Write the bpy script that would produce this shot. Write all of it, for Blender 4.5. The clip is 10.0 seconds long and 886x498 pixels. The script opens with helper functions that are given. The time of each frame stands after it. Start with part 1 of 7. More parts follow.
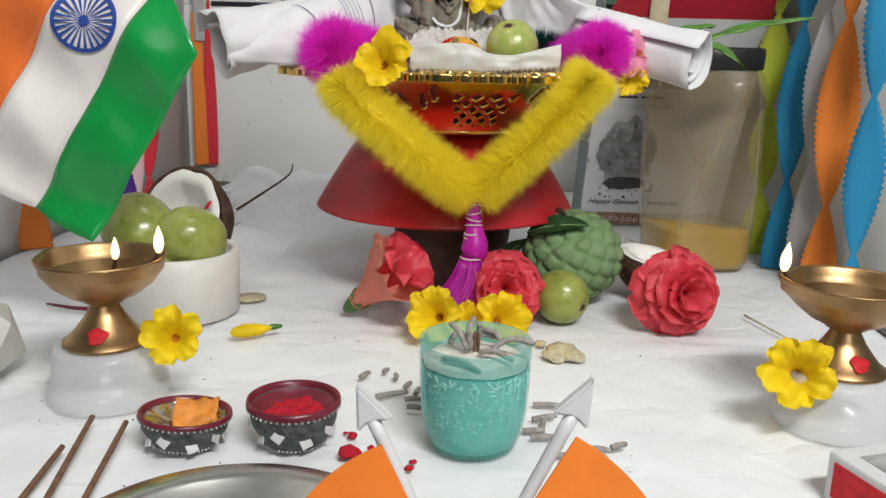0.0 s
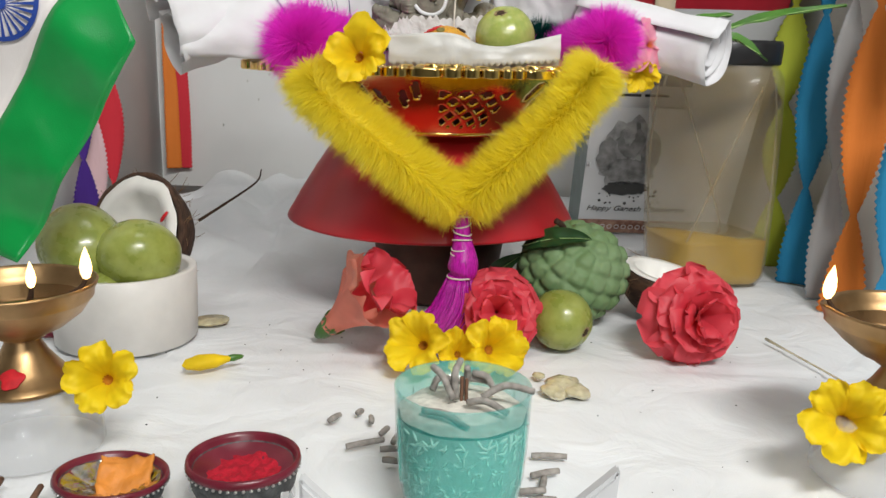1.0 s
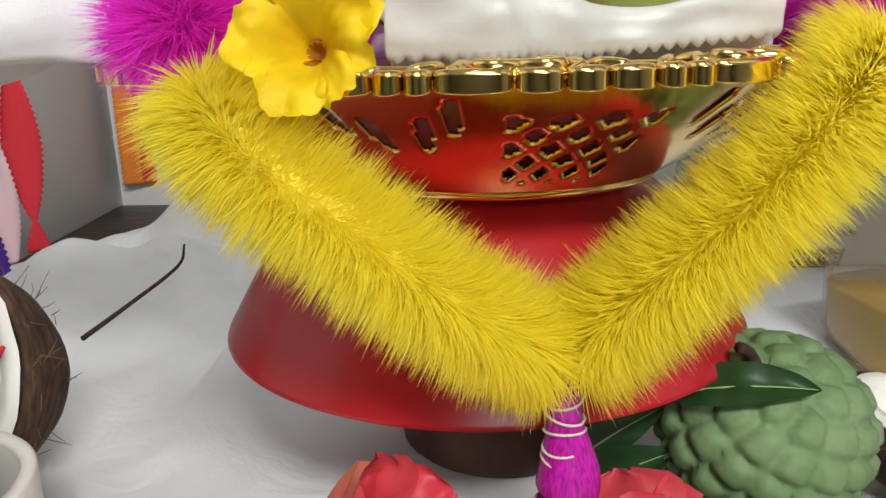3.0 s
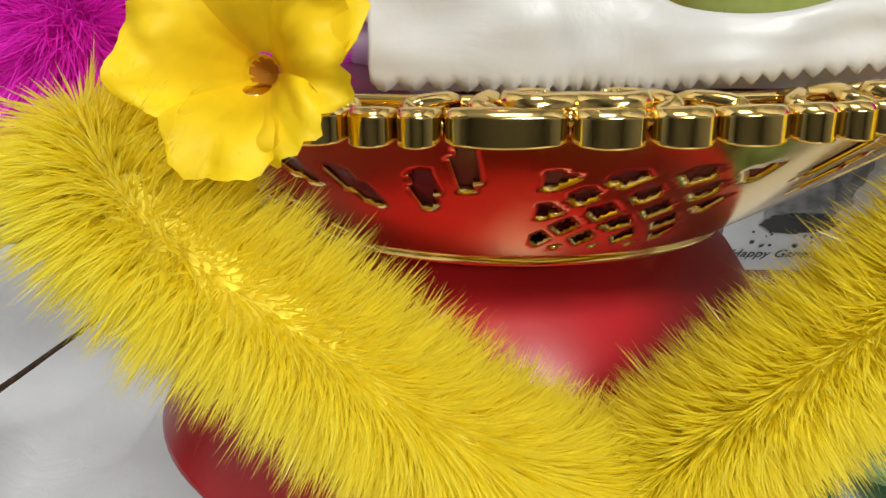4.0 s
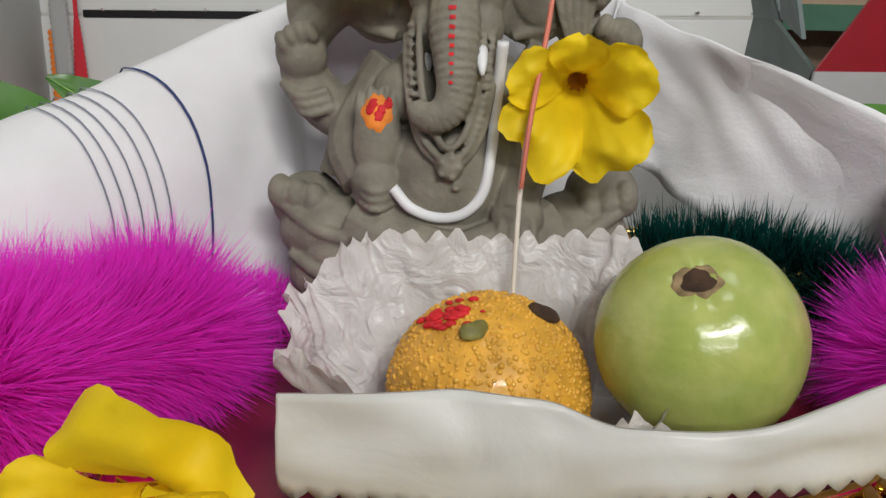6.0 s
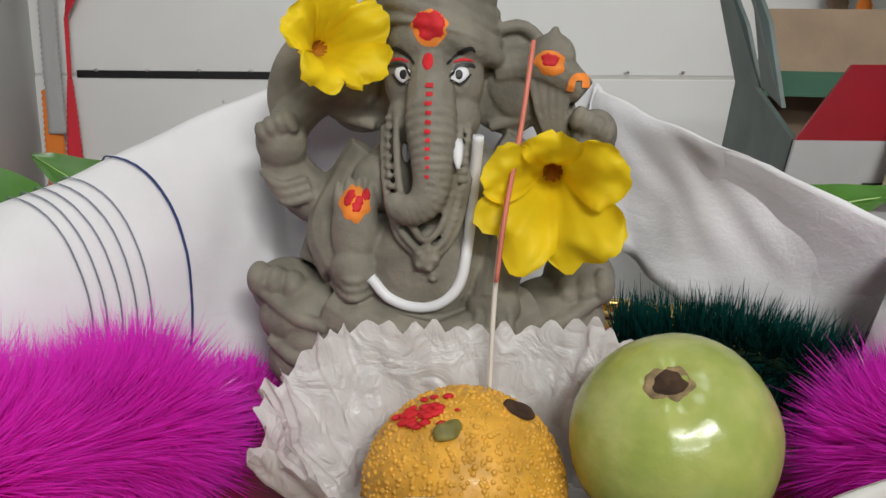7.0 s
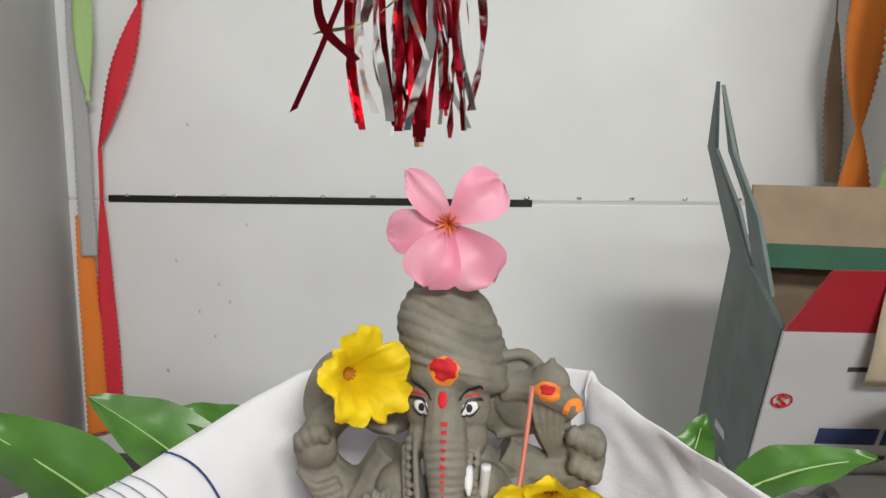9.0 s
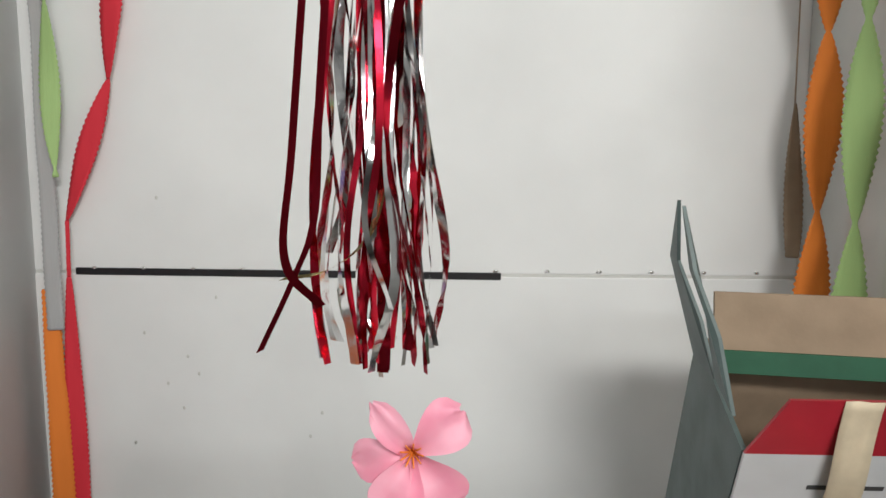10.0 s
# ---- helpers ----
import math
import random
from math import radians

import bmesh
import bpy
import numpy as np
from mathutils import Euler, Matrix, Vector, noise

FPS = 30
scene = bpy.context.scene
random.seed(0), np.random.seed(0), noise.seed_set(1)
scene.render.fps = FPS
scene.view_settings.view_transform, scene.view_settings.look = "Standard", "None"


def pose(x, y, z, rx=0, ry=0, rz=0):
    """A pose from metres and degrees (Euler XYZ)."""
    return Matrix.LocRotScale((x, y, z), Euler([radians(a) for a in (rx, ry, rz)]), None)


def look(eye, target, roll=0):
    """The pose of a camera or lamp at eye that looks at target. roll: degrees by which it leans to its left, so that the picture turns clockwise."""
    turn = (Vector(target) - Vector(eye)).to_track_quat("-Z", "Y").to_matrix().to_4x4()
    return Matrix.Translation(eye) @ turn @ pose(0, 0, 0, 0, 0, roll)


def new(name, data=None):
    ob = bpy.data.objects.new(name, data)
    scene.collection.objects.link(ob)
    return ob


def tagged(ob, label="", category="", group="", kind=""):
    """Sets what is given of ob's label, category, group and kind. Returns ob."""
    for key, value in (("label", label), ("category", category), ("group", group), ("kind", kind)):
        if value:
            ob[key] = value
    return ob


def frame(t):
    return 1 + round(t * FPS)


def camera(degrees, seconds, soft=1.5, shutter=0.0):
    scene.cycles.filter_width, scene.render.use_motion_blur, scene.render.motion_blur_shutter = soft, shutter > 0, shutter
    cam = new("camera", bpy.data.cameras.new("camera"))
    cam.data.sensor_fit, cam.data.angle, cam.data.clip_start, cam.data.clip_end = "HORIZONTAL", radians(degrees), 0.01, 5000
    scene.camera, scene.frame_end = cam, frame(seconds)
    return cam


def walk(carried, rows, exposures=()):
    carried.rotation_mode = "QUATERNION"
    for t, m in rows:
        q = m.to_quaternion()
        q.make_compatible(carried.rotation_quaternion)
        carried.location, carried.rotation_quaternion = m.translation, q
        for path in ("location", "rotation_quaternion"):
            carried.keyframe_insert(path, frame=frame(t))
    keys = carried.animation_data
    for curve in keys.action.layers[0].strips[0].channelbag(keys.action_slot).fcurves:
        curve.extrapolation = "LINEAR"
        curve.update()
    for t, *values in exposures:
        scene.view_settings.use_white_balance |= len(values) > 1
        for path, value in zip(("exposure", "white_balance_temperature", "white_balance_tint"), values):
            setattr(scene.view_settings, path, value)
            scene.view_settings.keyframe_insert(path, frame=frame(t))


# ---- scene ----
cam = camera(55.1, 10.0)
PATH = [
    (0, (0.095, -0.049, 0.303), (-0.003, 1.894, -0.162), 1.5),
    (0.5, (0.094, -0.035, 0.297), (0.009, 1.908, -0.169), 1.6),
    (1, (0.096, 0.064, 0.294), (0.018, 2.008, -0.17), 1.5),
    (1.5, (0.064, 0.193, 0.275), (-0.044, 2.128, -0.22), 0.8),
    (2, (0.058, 0.279, 0.287), (-0.03, 2.214, -0.211), 0.9),
    (2.5, (0.062, 0.398, 0.299), (-0.097, 2.328, -0.201), -1.7),
    (2.7, (0.062, 0.452, 0.302), (-0.11, 2.376, -0.219), -2.1),
    (3.8, (0.04, 0.622, 0.294), (-0.053, 2.518, -0.336), -0.5),
    (4.1, (0.043, 0.643, 0.316), (-0.083, 2.543, -0.296), -0.2),
    (4.3, (0.045, 0.657, 0.329), (-0.1, 2.56, -0.267), 0.7),
    (4.5, (0.039, 0.665, 0.33), (-0.069, 2.599, -0.168), -0.4),
    (5, (0.048, 0.673, 0.353), (-0.083, 2.606, -0.144), -0.3),
    (5.5, (0.063, 0.684, 0.379), (-0.106, 2.596, -0.181), 0.2),
    (6.8, (0.062, 0.685, 0.402), (-0.032, 2.628, -0.064), 0.5),
    (7, (0.068, 0.687, 0.406), (-0.065, 2.633, -0.036), 0.2),
    (7.5, (0.07, 0.691, 0.422), (-0.075, 2.637, -0.017), 0.1),
    (8, (0.071, 0.692, 0.459), (-0.08, 2.644, 0.05), 0.0),
    (8.5, (0.069, 0.678, 0.481), (-0.095, 2.636, 0.109), -0.3),
    (9, (0.07, 0.661, 0.512), (-0.097, 2.627, 0.183), -0.1),
    (9.5, (0.073, 0.67, 0.554), (-0.062, 2.642, 0.252), -0.1),
    (10, (0.073, 0.665, 0.593), (-0.028, 2.641, 0.302), 0.0),
]
EXPOSURES = [(0, 0.18), (1.5, 0.28), (2.5, 0.38), (3.8, 0.42), (4.5, 0.32), (5.5, 0.0), (6.8, -0.05), (7.5, 0.0), (8.5, 0.14), (9.5, 0.3), (10, 0.32)]
walk(cam, [(t, look(eye, target, roll)) for t, eye, target, roll in PATH], EXPOSURES)

# ---- light ----
world = bpy.data.worlds.new("world")
scene.world = world
world.use_nodes = True
world.node_tree.nodes["Background"].inputs[0].default_value = (0.9, 0.95, 1.0, 1)
world.node_tree.nodes["Background"].inputs[1].default_value = 0.04


def area_lamp(name, eye, target, sx, sy, watts, colour):
    data = bpy.data.lights.new(name, "AREA")
    data.shape, data.size, data.size_y, data.energy, data.color = "RECTANGLE", sx, sy, watts, colour
    ob = new(name, data)
    ob.matrix_world = look(eye, target)
    return ob


area_lamp("tube_light_side", (0.52, -0.40, 1.25), (0.06, 1.1, 0.15), 0.6, 0.14, 22, (1.0, 0.985, 0.95))
area_lamp("tube_light_rear", (0.6, -2.3, 1.45), (0.1, 1.2, 0.3), 1.2, 0.12, 15, (0.97, 0.99, 1.0))
# unseen overhead fill, added to brighten the back wall and altar
area_lamp("ceiling_fill", (0.1, 0.75, 1.88), (0.05, 1.1, 0.0), 0.5, 0.5, 4.5, (0.98, 1.0, 0.99))


# ---- materials ----
def mat(name, col, rough=0.5, metal=0.0, var=0.12, scale=30.0, bump=0.1, bscale=250.0, col2=None, big=6.0, bigvar=0.1,
        trans=0.0, ior=1.45, sub=0.0, coat=0.0, sheen=0.0, glow=0.0, rand=0.0, stretch=(1, 1, 1), alpha=1.0, dist=0.001, crease=None):
    m = bpy.data.materials.new(name)
    m.use_nodes = True
    nt = m.node_tree
    b = nt.nodes["Principled BSDF"]
    tc = nt.nodes.new("ShaderNodeTexCoord")
    mp = nt.nodes.new("ShaderNodeMapping")
    mp.inputs["Scale"].default_value = stretch
    nt.links.new(tc.outputs["Object"], mp.inputs[0])

    def noise_tex(s, detail=4):
        n = nt.nodes.new("ShaderNodeTexNoise")
        n.inputs["Scale"].default_value = s
        n.inputs["Detail"].default_value = detail
        nt.links.new(mp.outputs[0], n.inputs["Vector"])
        return n

    def mix(fac, a, c, mode="MIX"):
        x = nt.nodes.new("ShaderNodeMix")
        x.data_type, x.blend_type = "RGBA", mode
        if isinstance(fac, float):
            x.inputs[0].default_value = fac
        else:
            nt.links.new(fac, x.inputs[0])
        for i, v in ((6, a), (7, c)):
            if isinstance(v, tuple):
                x.inputs[i].default_value = (*v, 1)
            else:
                nt.links.new(v, x.inputs[i])
        return x.outputs[2]

    def ramp(src, lo, hi):
        r = nt.nodes.new("ShaderNodeMapRange")
        r.inputs["From Min"].default_value, r.inputs["From Max"].default_value = lo, hi
        nt.links.new(src, r.inputs["Value"])
        return r.outputs[0]

    if col2 is None:
        col2 = tuple(c * (1 - 2.2 * var) for c in col)
    fine = noise_tex(scale)
    c = mix(ramp(fine.outputs[0], 0.35, 0.68), col, col2)
    if bigvar:
        large = noise_tex(big, 2)
        f = nt.nodes.new("ShaderNodeMath")
        f.operation = "MULTIPLY"
        f.inputs[1].default_value = bigvar * 2
        nt.links.new(ramp(large.outputs[0], 0.35, 0.7), f.inputs[0])
        c = mix(f.outputs[0], c, tuple(x * 0.55 for x in col))
    if rand:
        oi = nt.nodes.new("ShaderNodeObjectInfo")
        hs = nt.nodes.new("ShaderNodeHueSaturation")
        r = nt.nodes.new("ShaderNodeMapRange")
        r.inputs["To Min"].default_value, r.inputs["To Max"].default_value = 1 - rand, 1 + rand
        nt.links.new(oi.outputs["Random"], r.inputs["Value"])
        nt.links.new(r.outputs[0], hs.inputs["Value"])
        nt.links.new(c, hs.inputs["Color"])
        c = hs.outputs[0]
    nt.links.new(c, b.inputs["Base Color"])
    rr = nt.nodes.new("ShaderNodeMapRange")
    rr.inputs["To Min"].default_value, rr.inputs["To Max"].default_value = max(0.02, rough * 0.85), min(1, rough * 1.15)
    nt.links.new(fine.outputs[0], rr.inputs["Value"])
    nt.links.new(rr.outputs[0], b.inputs["Roughness"])
    b.inputs["Metallic"].default_value = metal
    b.inputs["Transmission Weight"].default_value = trans
    b.inputs["IOR"].default_value = ior
    b.inputs["Coat Weight"].default_value = coat
    b.inputs["Sheen Weight"].default_value = sheen
    b.inputs["Alpha"].default_value = alpha
    if sub:
        b.inputs["Subsurface Weight"].default_value = sub
        b.inputs["Subsurface Radius"].default_value = tuple(0.004 * x + 0.001 for x in col)
        b.inputs["Subsurface Scale"].default_value = 1.0
    if glow:
        b.inputs["Emission Color"].default_value = (*col, 1)
        b.inputs["Emission Strength"].default_value = glow
    if bump:
        bn = nt.nodes.new("ShaderNodeBump")
        bn.inputs["Strength"].default_value = bump
        bn.inputs["Distance"].default_value = dist
        nt.links.new(noise_tex(bscale, 3).outputs[0], bn.inputs["Height"])
        if crease:
            b2 = nt.nodes.new("ShaderNodeBump")
            b2.inputs["Strength"].default_value, b2.inputs["Distance"].default_value = crease[1], crease[2]
            tex = noise_tex(crease[0], 5)
            tex.inputs["Distortion"].default_value = 1.2
            nt.links.new(tex.outputs[0], b2.inputs["Height"])
            nt.links.new(b2.outputs[0], bn.inputs["Normal"])
        nt.links.new(bn.outputs[0], b.inputs["Normal"])
    return m


M_CLOTH = mat("white_cotton_cloth", (0.78, 0.80, 0.82), 0.9, var=0.04, scale=9, bump=0.25, bscale=700, bigvar=0.05, big=3, sheen=0.1, crease=(13, 0.5, 0.012))
M_WALL = mat("white_foam_board", (0.80, 0.81, 0.80), 0.55, var=0.03, scale=6, bump=0.08, bscale=300, bigvar=0.04, big=1.5)
M_PLASTER = mat("painted_plaster", (0.72, 0.73, 0.72), 0.8, var=0.04, scale=8, bump=0.2, bscale=180, bigvar=0.05, big=2)
M_SIDE = mat("pale_grey_wall", (0.66, 0.66, 0.63), 0.75, var=0.05, scale=10, bump=0.2, bscale=160, bigvar=0.08, big=3)
M_FLOOR = mat("floor_tile", (0.45, 0.42, 0.38), 0.4, var=0.08, scale=12)
M_WOOD = mat("dark_wood", (0.06, 0.04, 0.03), 0.45, var=0.2, scale=12, stretch=(1, 8, 1), bump=0.15)
M_BLACK = mat("black_tape", (0.015, 0.015, 0.017), 0.4, var=0.1, bump=0.05)
M_RED_PLASTIC = mat("red_plastic", (0.46, 0.014, 0.022), 0.3, var=0.1, scale=14, stretch=(1, 1, 0.2), bump=0.05, bscale=80, bigvar=0.1, big=14)
M_TERRACOTTA = mat("brown_pot", (0.10, 0.045, 0.03), 0.7, var=0.2, scale=30, bump=0.3)
M_GOLD = mat("gold_chrome", (0.86, 0.60, 0.20), 0.12, 1.0, var=0.04, bump=0.04, bscale=90, bigvar=0)
M_YELLOW_FUR = mat("yellow_tinsel", (1.0, 0.905, 0.11), 0.22, var=0.02, scale=60, bump=0, bigvar=0)
M_MAGENTA_FUR = mat("magenta_tinsel", (0.92, 0.06, 0.76), 0.22, var=0.1, scale=60, bump=0, bigvar=0.05, big=25)
M_GREEN_FUR = mat("dark_green_tinsel", (0.005, 0.06, 0.05), 0.25, var=0.2, scale=60, bump=0, bigvar=0)
# brighter than any wire, to bounce light into the yellow fringe
M_FUR_CORE = mat("bright_yellow_core", (1.0, 0.88, 0.10), 0.9, var=0.06, scale=300, bump=0)
M_MAGENTA = mat("magenta_silk", (0.55, 0.012, 0.40), 0.25, var=0.25, scale=120, stretch=(6, 6, 0.4), bump=0.3, bscale=200)
M_THREAD = mat("cream_thread", (0.75, 0.70, 0.62), 0.7, var=0.1)
M_BRASS = mat("old_brass", (0.52, 0.33, 0.16), 0.4, 1.0, var=0.22, scale=25, bump=0.25, bscale=120, bigvar=0.15, big=20)
M_CLEAR = mat("frosted_clear_plastic", (0.80, 0.82, 0.84), 0.16, alpha=0.3, coat=0.5, var=0.02, bump=0.05, bigvar=0)
M_TEAL = mat("teal_translucent_plastic", (0.05, 0.52, 0.46), 0.15, alpha=0.34, coat=0.5, var=0.05, bump=0.03, bigvar=0)
M_TEALFILL = mat("rice_in_teal_light", (0.42, 0.70, 0.61), 0.7, var=0.25, scale=110, bump=0.8, bscale=150, col2=(0.60, 0.80, 0.73), stretch=(1, 1, 0.6), dist=0.003)
M_RICE = mat("white_rice", (0.75, 0.72, 0.64), 0.7, var=0.15, scale=150, bump=0.6, bscale=300)
M_ASH = mat("incense_ash", (0.36, 0.33, 0.30), 0.95, var=0.2, scale=200, bump=0.5, bscale=500)
M_INCENSE = mat("brown_incense_paste", (0.20, 0.10, 0.06), 0.9, var=0.2, scale=150, bump=0.4, bscale=500)
M_CLAY = mat("grey_unfired_clay", (0.225, 0.208, 0.165), 0.68, var=0.16, scale=90, bump=0.45, bscale=420, bigvar=0.12, big=25)
M_HANKY = mat("white_fine_cotton", (0.68, 0.68, 0.70), 0.85, var=0.03, scale=30, bump=0.2, bscale=900, bigvar=0.03, sheen=0.1, crease=(11, 0.3, 0.01))
M_NAVY = mat("navy_thread", (0.03, 0.05, 0.16), 0.8, var=0.1)
M_GREYLINE = mat("grey_thread", (0.20, 0.22, 0.27), 0.8, var=0.1)
M_PAPER = mat("waxed_white_paper", (0.74, 0.74, 0.71), 0.36, var=0.06, scale=20, bump=0.1, bscale=200, bigvar=0.16, big=30, crease=(32, 0.6, 0.0015))
M_PLEAT = mat("translucent_pleated_paper", (0.74, 0.72, 0.71), 0.3, var=0.06, scale=40, bump=0.2, bscale=160, crease=(70, 0.9, 0.004))
M_LADDU = mat("fried_gram_sweet", (0.74, 0.38, 0.045), 0.5, var=0.16, scale=140, bump=0.5, bscale=420, sub=0.1, coat=0.15)
M_GUAVA = mat("guava_skin", (0.21, 0.25, 0.045), 0.28, var=0.22, scale=60, bump=0.3, bscale=150, col2=(0.33, 0.36, 0.09), bigvar=0.12, big=18, sub=0.04, coat=0.15)
M_GUAVA_PALE = mat("pale_guava_skin", (0.30, 0.365, 0.085), 0.24, var=0.28, scale=120, bump=0.3, bscale=190, col2=(0.41, 0.44, 0.13), bigvar=0.16, big=30, sub=0.04, coat=0.15)
M_STRAP = mat("cream_paper_strap", (0.66, 0.56, 0.40), 0.7, var=0.08, scale=40, bump=0.2, bscale=300)
M_NUT = mat("dull_green_nut", (0.30, 0.27, 0.07), 0.6, var=0.25, scale=150, bump=0.4, bscale=300)
M_STEM = mat("dry_stem", (0.06, 0.03, 0.015), 0.9, var=0.3, scale=200, bump=0.6)
M_STEM_RING = mat("pale_stem_ring", (0.34, 0.24, 0.12), 0.9, var=0.3, scale=200, bump=0.6)
M_CUSTARD = mat("custard_apple_skin", (0.13, 0.22, 0.09), 0.65, var=0.2, scale=30, bump=0.4, bscale=200, col2=(0.20, 0.30, 0.15), bigvar=0.15, big=20)
M_HUSK = mat("coconut_shell", (0.09, 0.045, 0.025), 0.85, var=0.35, scale=60, bump=0.8, bscale=160, stretch=(1, 1, 4))
M_FLESH = mat("coconut_flesh", (0.82, 0.81, 0.77), 0.45, var=0.04, scale=40, bump=0.1, sub=0.1)
M_FIBRE = mat("coconut_fibre", (0.30, 0.18, 0.09), 0.9, var=0.3)
M_CERAMIC = mat("unglazed_white_bowl", (0.70, 0.68, 0.65), 0.5, var=0.05, scale=30, bump=0.15, bscale=120, bigvar=0.06)
M_YELLOW_PETAL = mat("yellow_petal", (0.95, 0.69, 0.008), 0.62, var=0.1, scale=40, bump=0.4, bscale=170, bigvar=0.06, big=40, sub=0.05, rand=0.05)
M_YELLOW_THROAT = mat("amber_throat", (0.50, 0.20, 0.006), 0.85, var=0.2, scale=80, bump=0.2)
M_PINK_PETAL = mat("pink_petal", (0.80, 0.26, 0.38), 0.45, var=0.12, scale=30, bump=0.15, bscale=120, sub=0.1, col2=(0.90, 0.50, 0.60), rand=0.05)
M_RED_PETAL = mat("coral_red_petal", (0.64, 0.035, 0.065), 0.5, var=0.2, scale=25, bump=0.35, bscale=130, sub=0.08, col2=(0.76, 0.10, 0.13), rand=0.1)
M_PALE_RED = mat("pale_coral_petal", (0.85, 0.28, 0.20), 0.5, var=0.15, scale=30, bump=0.3, bscale=130, sub=0.1)
M_LEAF = mat("glossy_green_leaf", (0.07, 0.20, 0.025), 0.35, var=0.2, scale=30, bump=0.2, bscale=120, bigvar=0.1, big=20, rand=0.15)
M_DARK_LEAF = mat("dark_green_leaf", (0.02, 0.07, 0.02), 0.4, var=0.2, scale=30, bump=0.2, bscale=120)
M_MAROON = mat("maroon_enamel", (0.16, 0.015, 0.03), 0.3, var=0.15, scale=40, bump=0.1)
M_BLACKBEAD = mat("black_beadwork", (0.025, 0.03, 0.03), 0.55, var=0.3, scale=150, bump=0.9, bscale=320, col2=(0.10, 0.11, 0.11), dist=0.002)
M_SILVER = mat("silver_beads", (0.72, 0.71, 0.70), 0.3, 0.9, var=0.15, scale=60, bump=0.1)
M_MIRROR = mat("mirror_chips", (0.80, 0.81, 0.82), 0.25, 0.3, var=0.1, scale=60, bump=0.05)
M_STEEL = mat("stainless_steel", (0.62, 0.60, 0.57), 0.22, 1.0, var=0.06, scale=50, bump=0.05, stretch=(1, 6, 1))
M_KUMKUM = mat("red_powder", (0.50, 0.006, 0.025), 0.95, var=0.2, scale=200, bump=0.8, bscale=400, dist=0.002)
M_CHANDAN = mat("orange_paste", (0.75, 0.27, 0.04), 0.6, var=0.15, scale=60, bump=0.6, bscale=120, dist=0.003)
M_RESIN = mat("rock_sugar", (0.74, 0.66, 0.42), 0.25, var=0.15, scale=120, bump=0.8, bscale=200, trans=0.3, dist=0.002)
M_ORANGE_CREPE = mat("orange_crepe_paper", (0.80, 0.22, 0.03), 0.8, var=0.06, scale=20, bump=0.5, bscale=300, stretch=(1, 1, 0.15))
M_RED_CREPE = mat("red_crepe_paper", (0.68, 0.03, 0.05), 0.8, var=0.06, scale=20, bump=0.5, bscale=300, stretch=(1, 1, 0.15))
M_BLUE_CREPE = mat("blue_crepe_paper", (0.015, 0.22, 0.42), 0.8, var=0.06, scale=20, bump=0.5, bscale=300, stretch=(1, 1, 0.15))
M_LIME_CREPE = mat("lime_crepe_paper", (0.50, 0.58, 0.05), 0.8, var=0.06, scale=20, bump=0.5, bscale=300, stretch=(1, 1, 0.15))
M_PURPLE_CREPE = mat("purple_crepe_paper", (0.07, 0.02, 0.26), 0.8, var=0.06, scale=20, bump=0.5, bscale=300, stretch=(1, 1, 0.15))
M_GREEN_CREPE = mat("pale_green_crepe_paper", (0.38, 0.56, 0.22), 0.8, var=0.06, scale=20, bump=0.5, bscale=300, stretch=(1, 1, 0.15))
M_GREY_CREPE = mat("grey_crepe_paper", (0.42, 0.42, 0.42), 0.8, var=0.06, scale=20, bump=0.5, bscale=300, stretch=(1, 1, 0.15))
M_PINK_CREPE = mat("pale_pink_crepe_paper", (0.80, 0.55, 0.58), 0.8, var=0.06, scale=20, bump=0.5, bscale=300, stretch=(1, 1, 0.15))
M_SAFFRON = mat("saffron_satin", (0.80, 0.17, 0.03), 0.32, var=0.08, scale=20, bump=0.2, bscale=900, sheen=0.2)
M_SATIN = mat("white_satin", (0.80, 0.76, 0.74), 0.32, var=0.05, scale=20, bump=0.2, bscale=900, sheen=0.2)
M_GREEN_SATIN = mat("green_satin", (0.005, 0.31, 0.06), 0.2, var=0.1, scale=20, bump=0.2, bscale=900, sheen=0.15)
M_WHEEL = mat("navy_print", (0.02, 0.06, 0.30), 0.5, var=0.05)
M_ORANGE_CARD = mat("orange_card", (0.88, 0.22, 0.02), 0.55, var=0.04, bump=0.05)
M_WHITE_PLASTIC = mat("white_plastic", (0.62, 0.63, 0.64), 0.35, var=0.04, bump=0.05)
M_CARDBOARD = mat("brown_cardboard", (0.34, 0.25, 0.17), 0.85, var=0.08, scale=30, bump=0.2)
M_BOXGREEN = mat("grey_green_print", (0.10, 0.14, 0.135), 0.5, var=0.1, scale=25, bump=0.15)
M_BOXWHITE = mat("white_box_print", (0.62, 0.63, 0.64), 0.45, var=0.05, scale=15, bump=0.05)
M_BOXRED = mat("dark_red_print", (0.42, 0.02, 0.035), 0.4, var=0.06, bump=0.05)
M_BOXDARK = mat("green_tape", (0.015, 0.10, 0.05), 0.6, var=0.1)
M_PRINT = mat("grey_ink", (0.05, 0.05, 0.05), 0.6, var=0.1)
M_PRINT_MID = mat("grey_ink_wash", (0.20, 0.20, 0.20), 0.6, var=0.3, scale=60, col2=(0.45, 0.45, 0.45))
M_PATTERN = mat("brown_pattern_print", (0.16, 0.06, 0.04), 0.5, var=0.2, scale=90, col2=(0.45, 0.28, 0.2))
M_BOTTLE = mat("scuffed_clear_plastic", (0.46, 0.40, 0.28), 0.2, alpha=0.30, coat=0.4, var=0.1, scale=14, bump=0.25, bscale=60, col2=(0.40, 0.30, 0.14), bigvar=0.2, big=9)
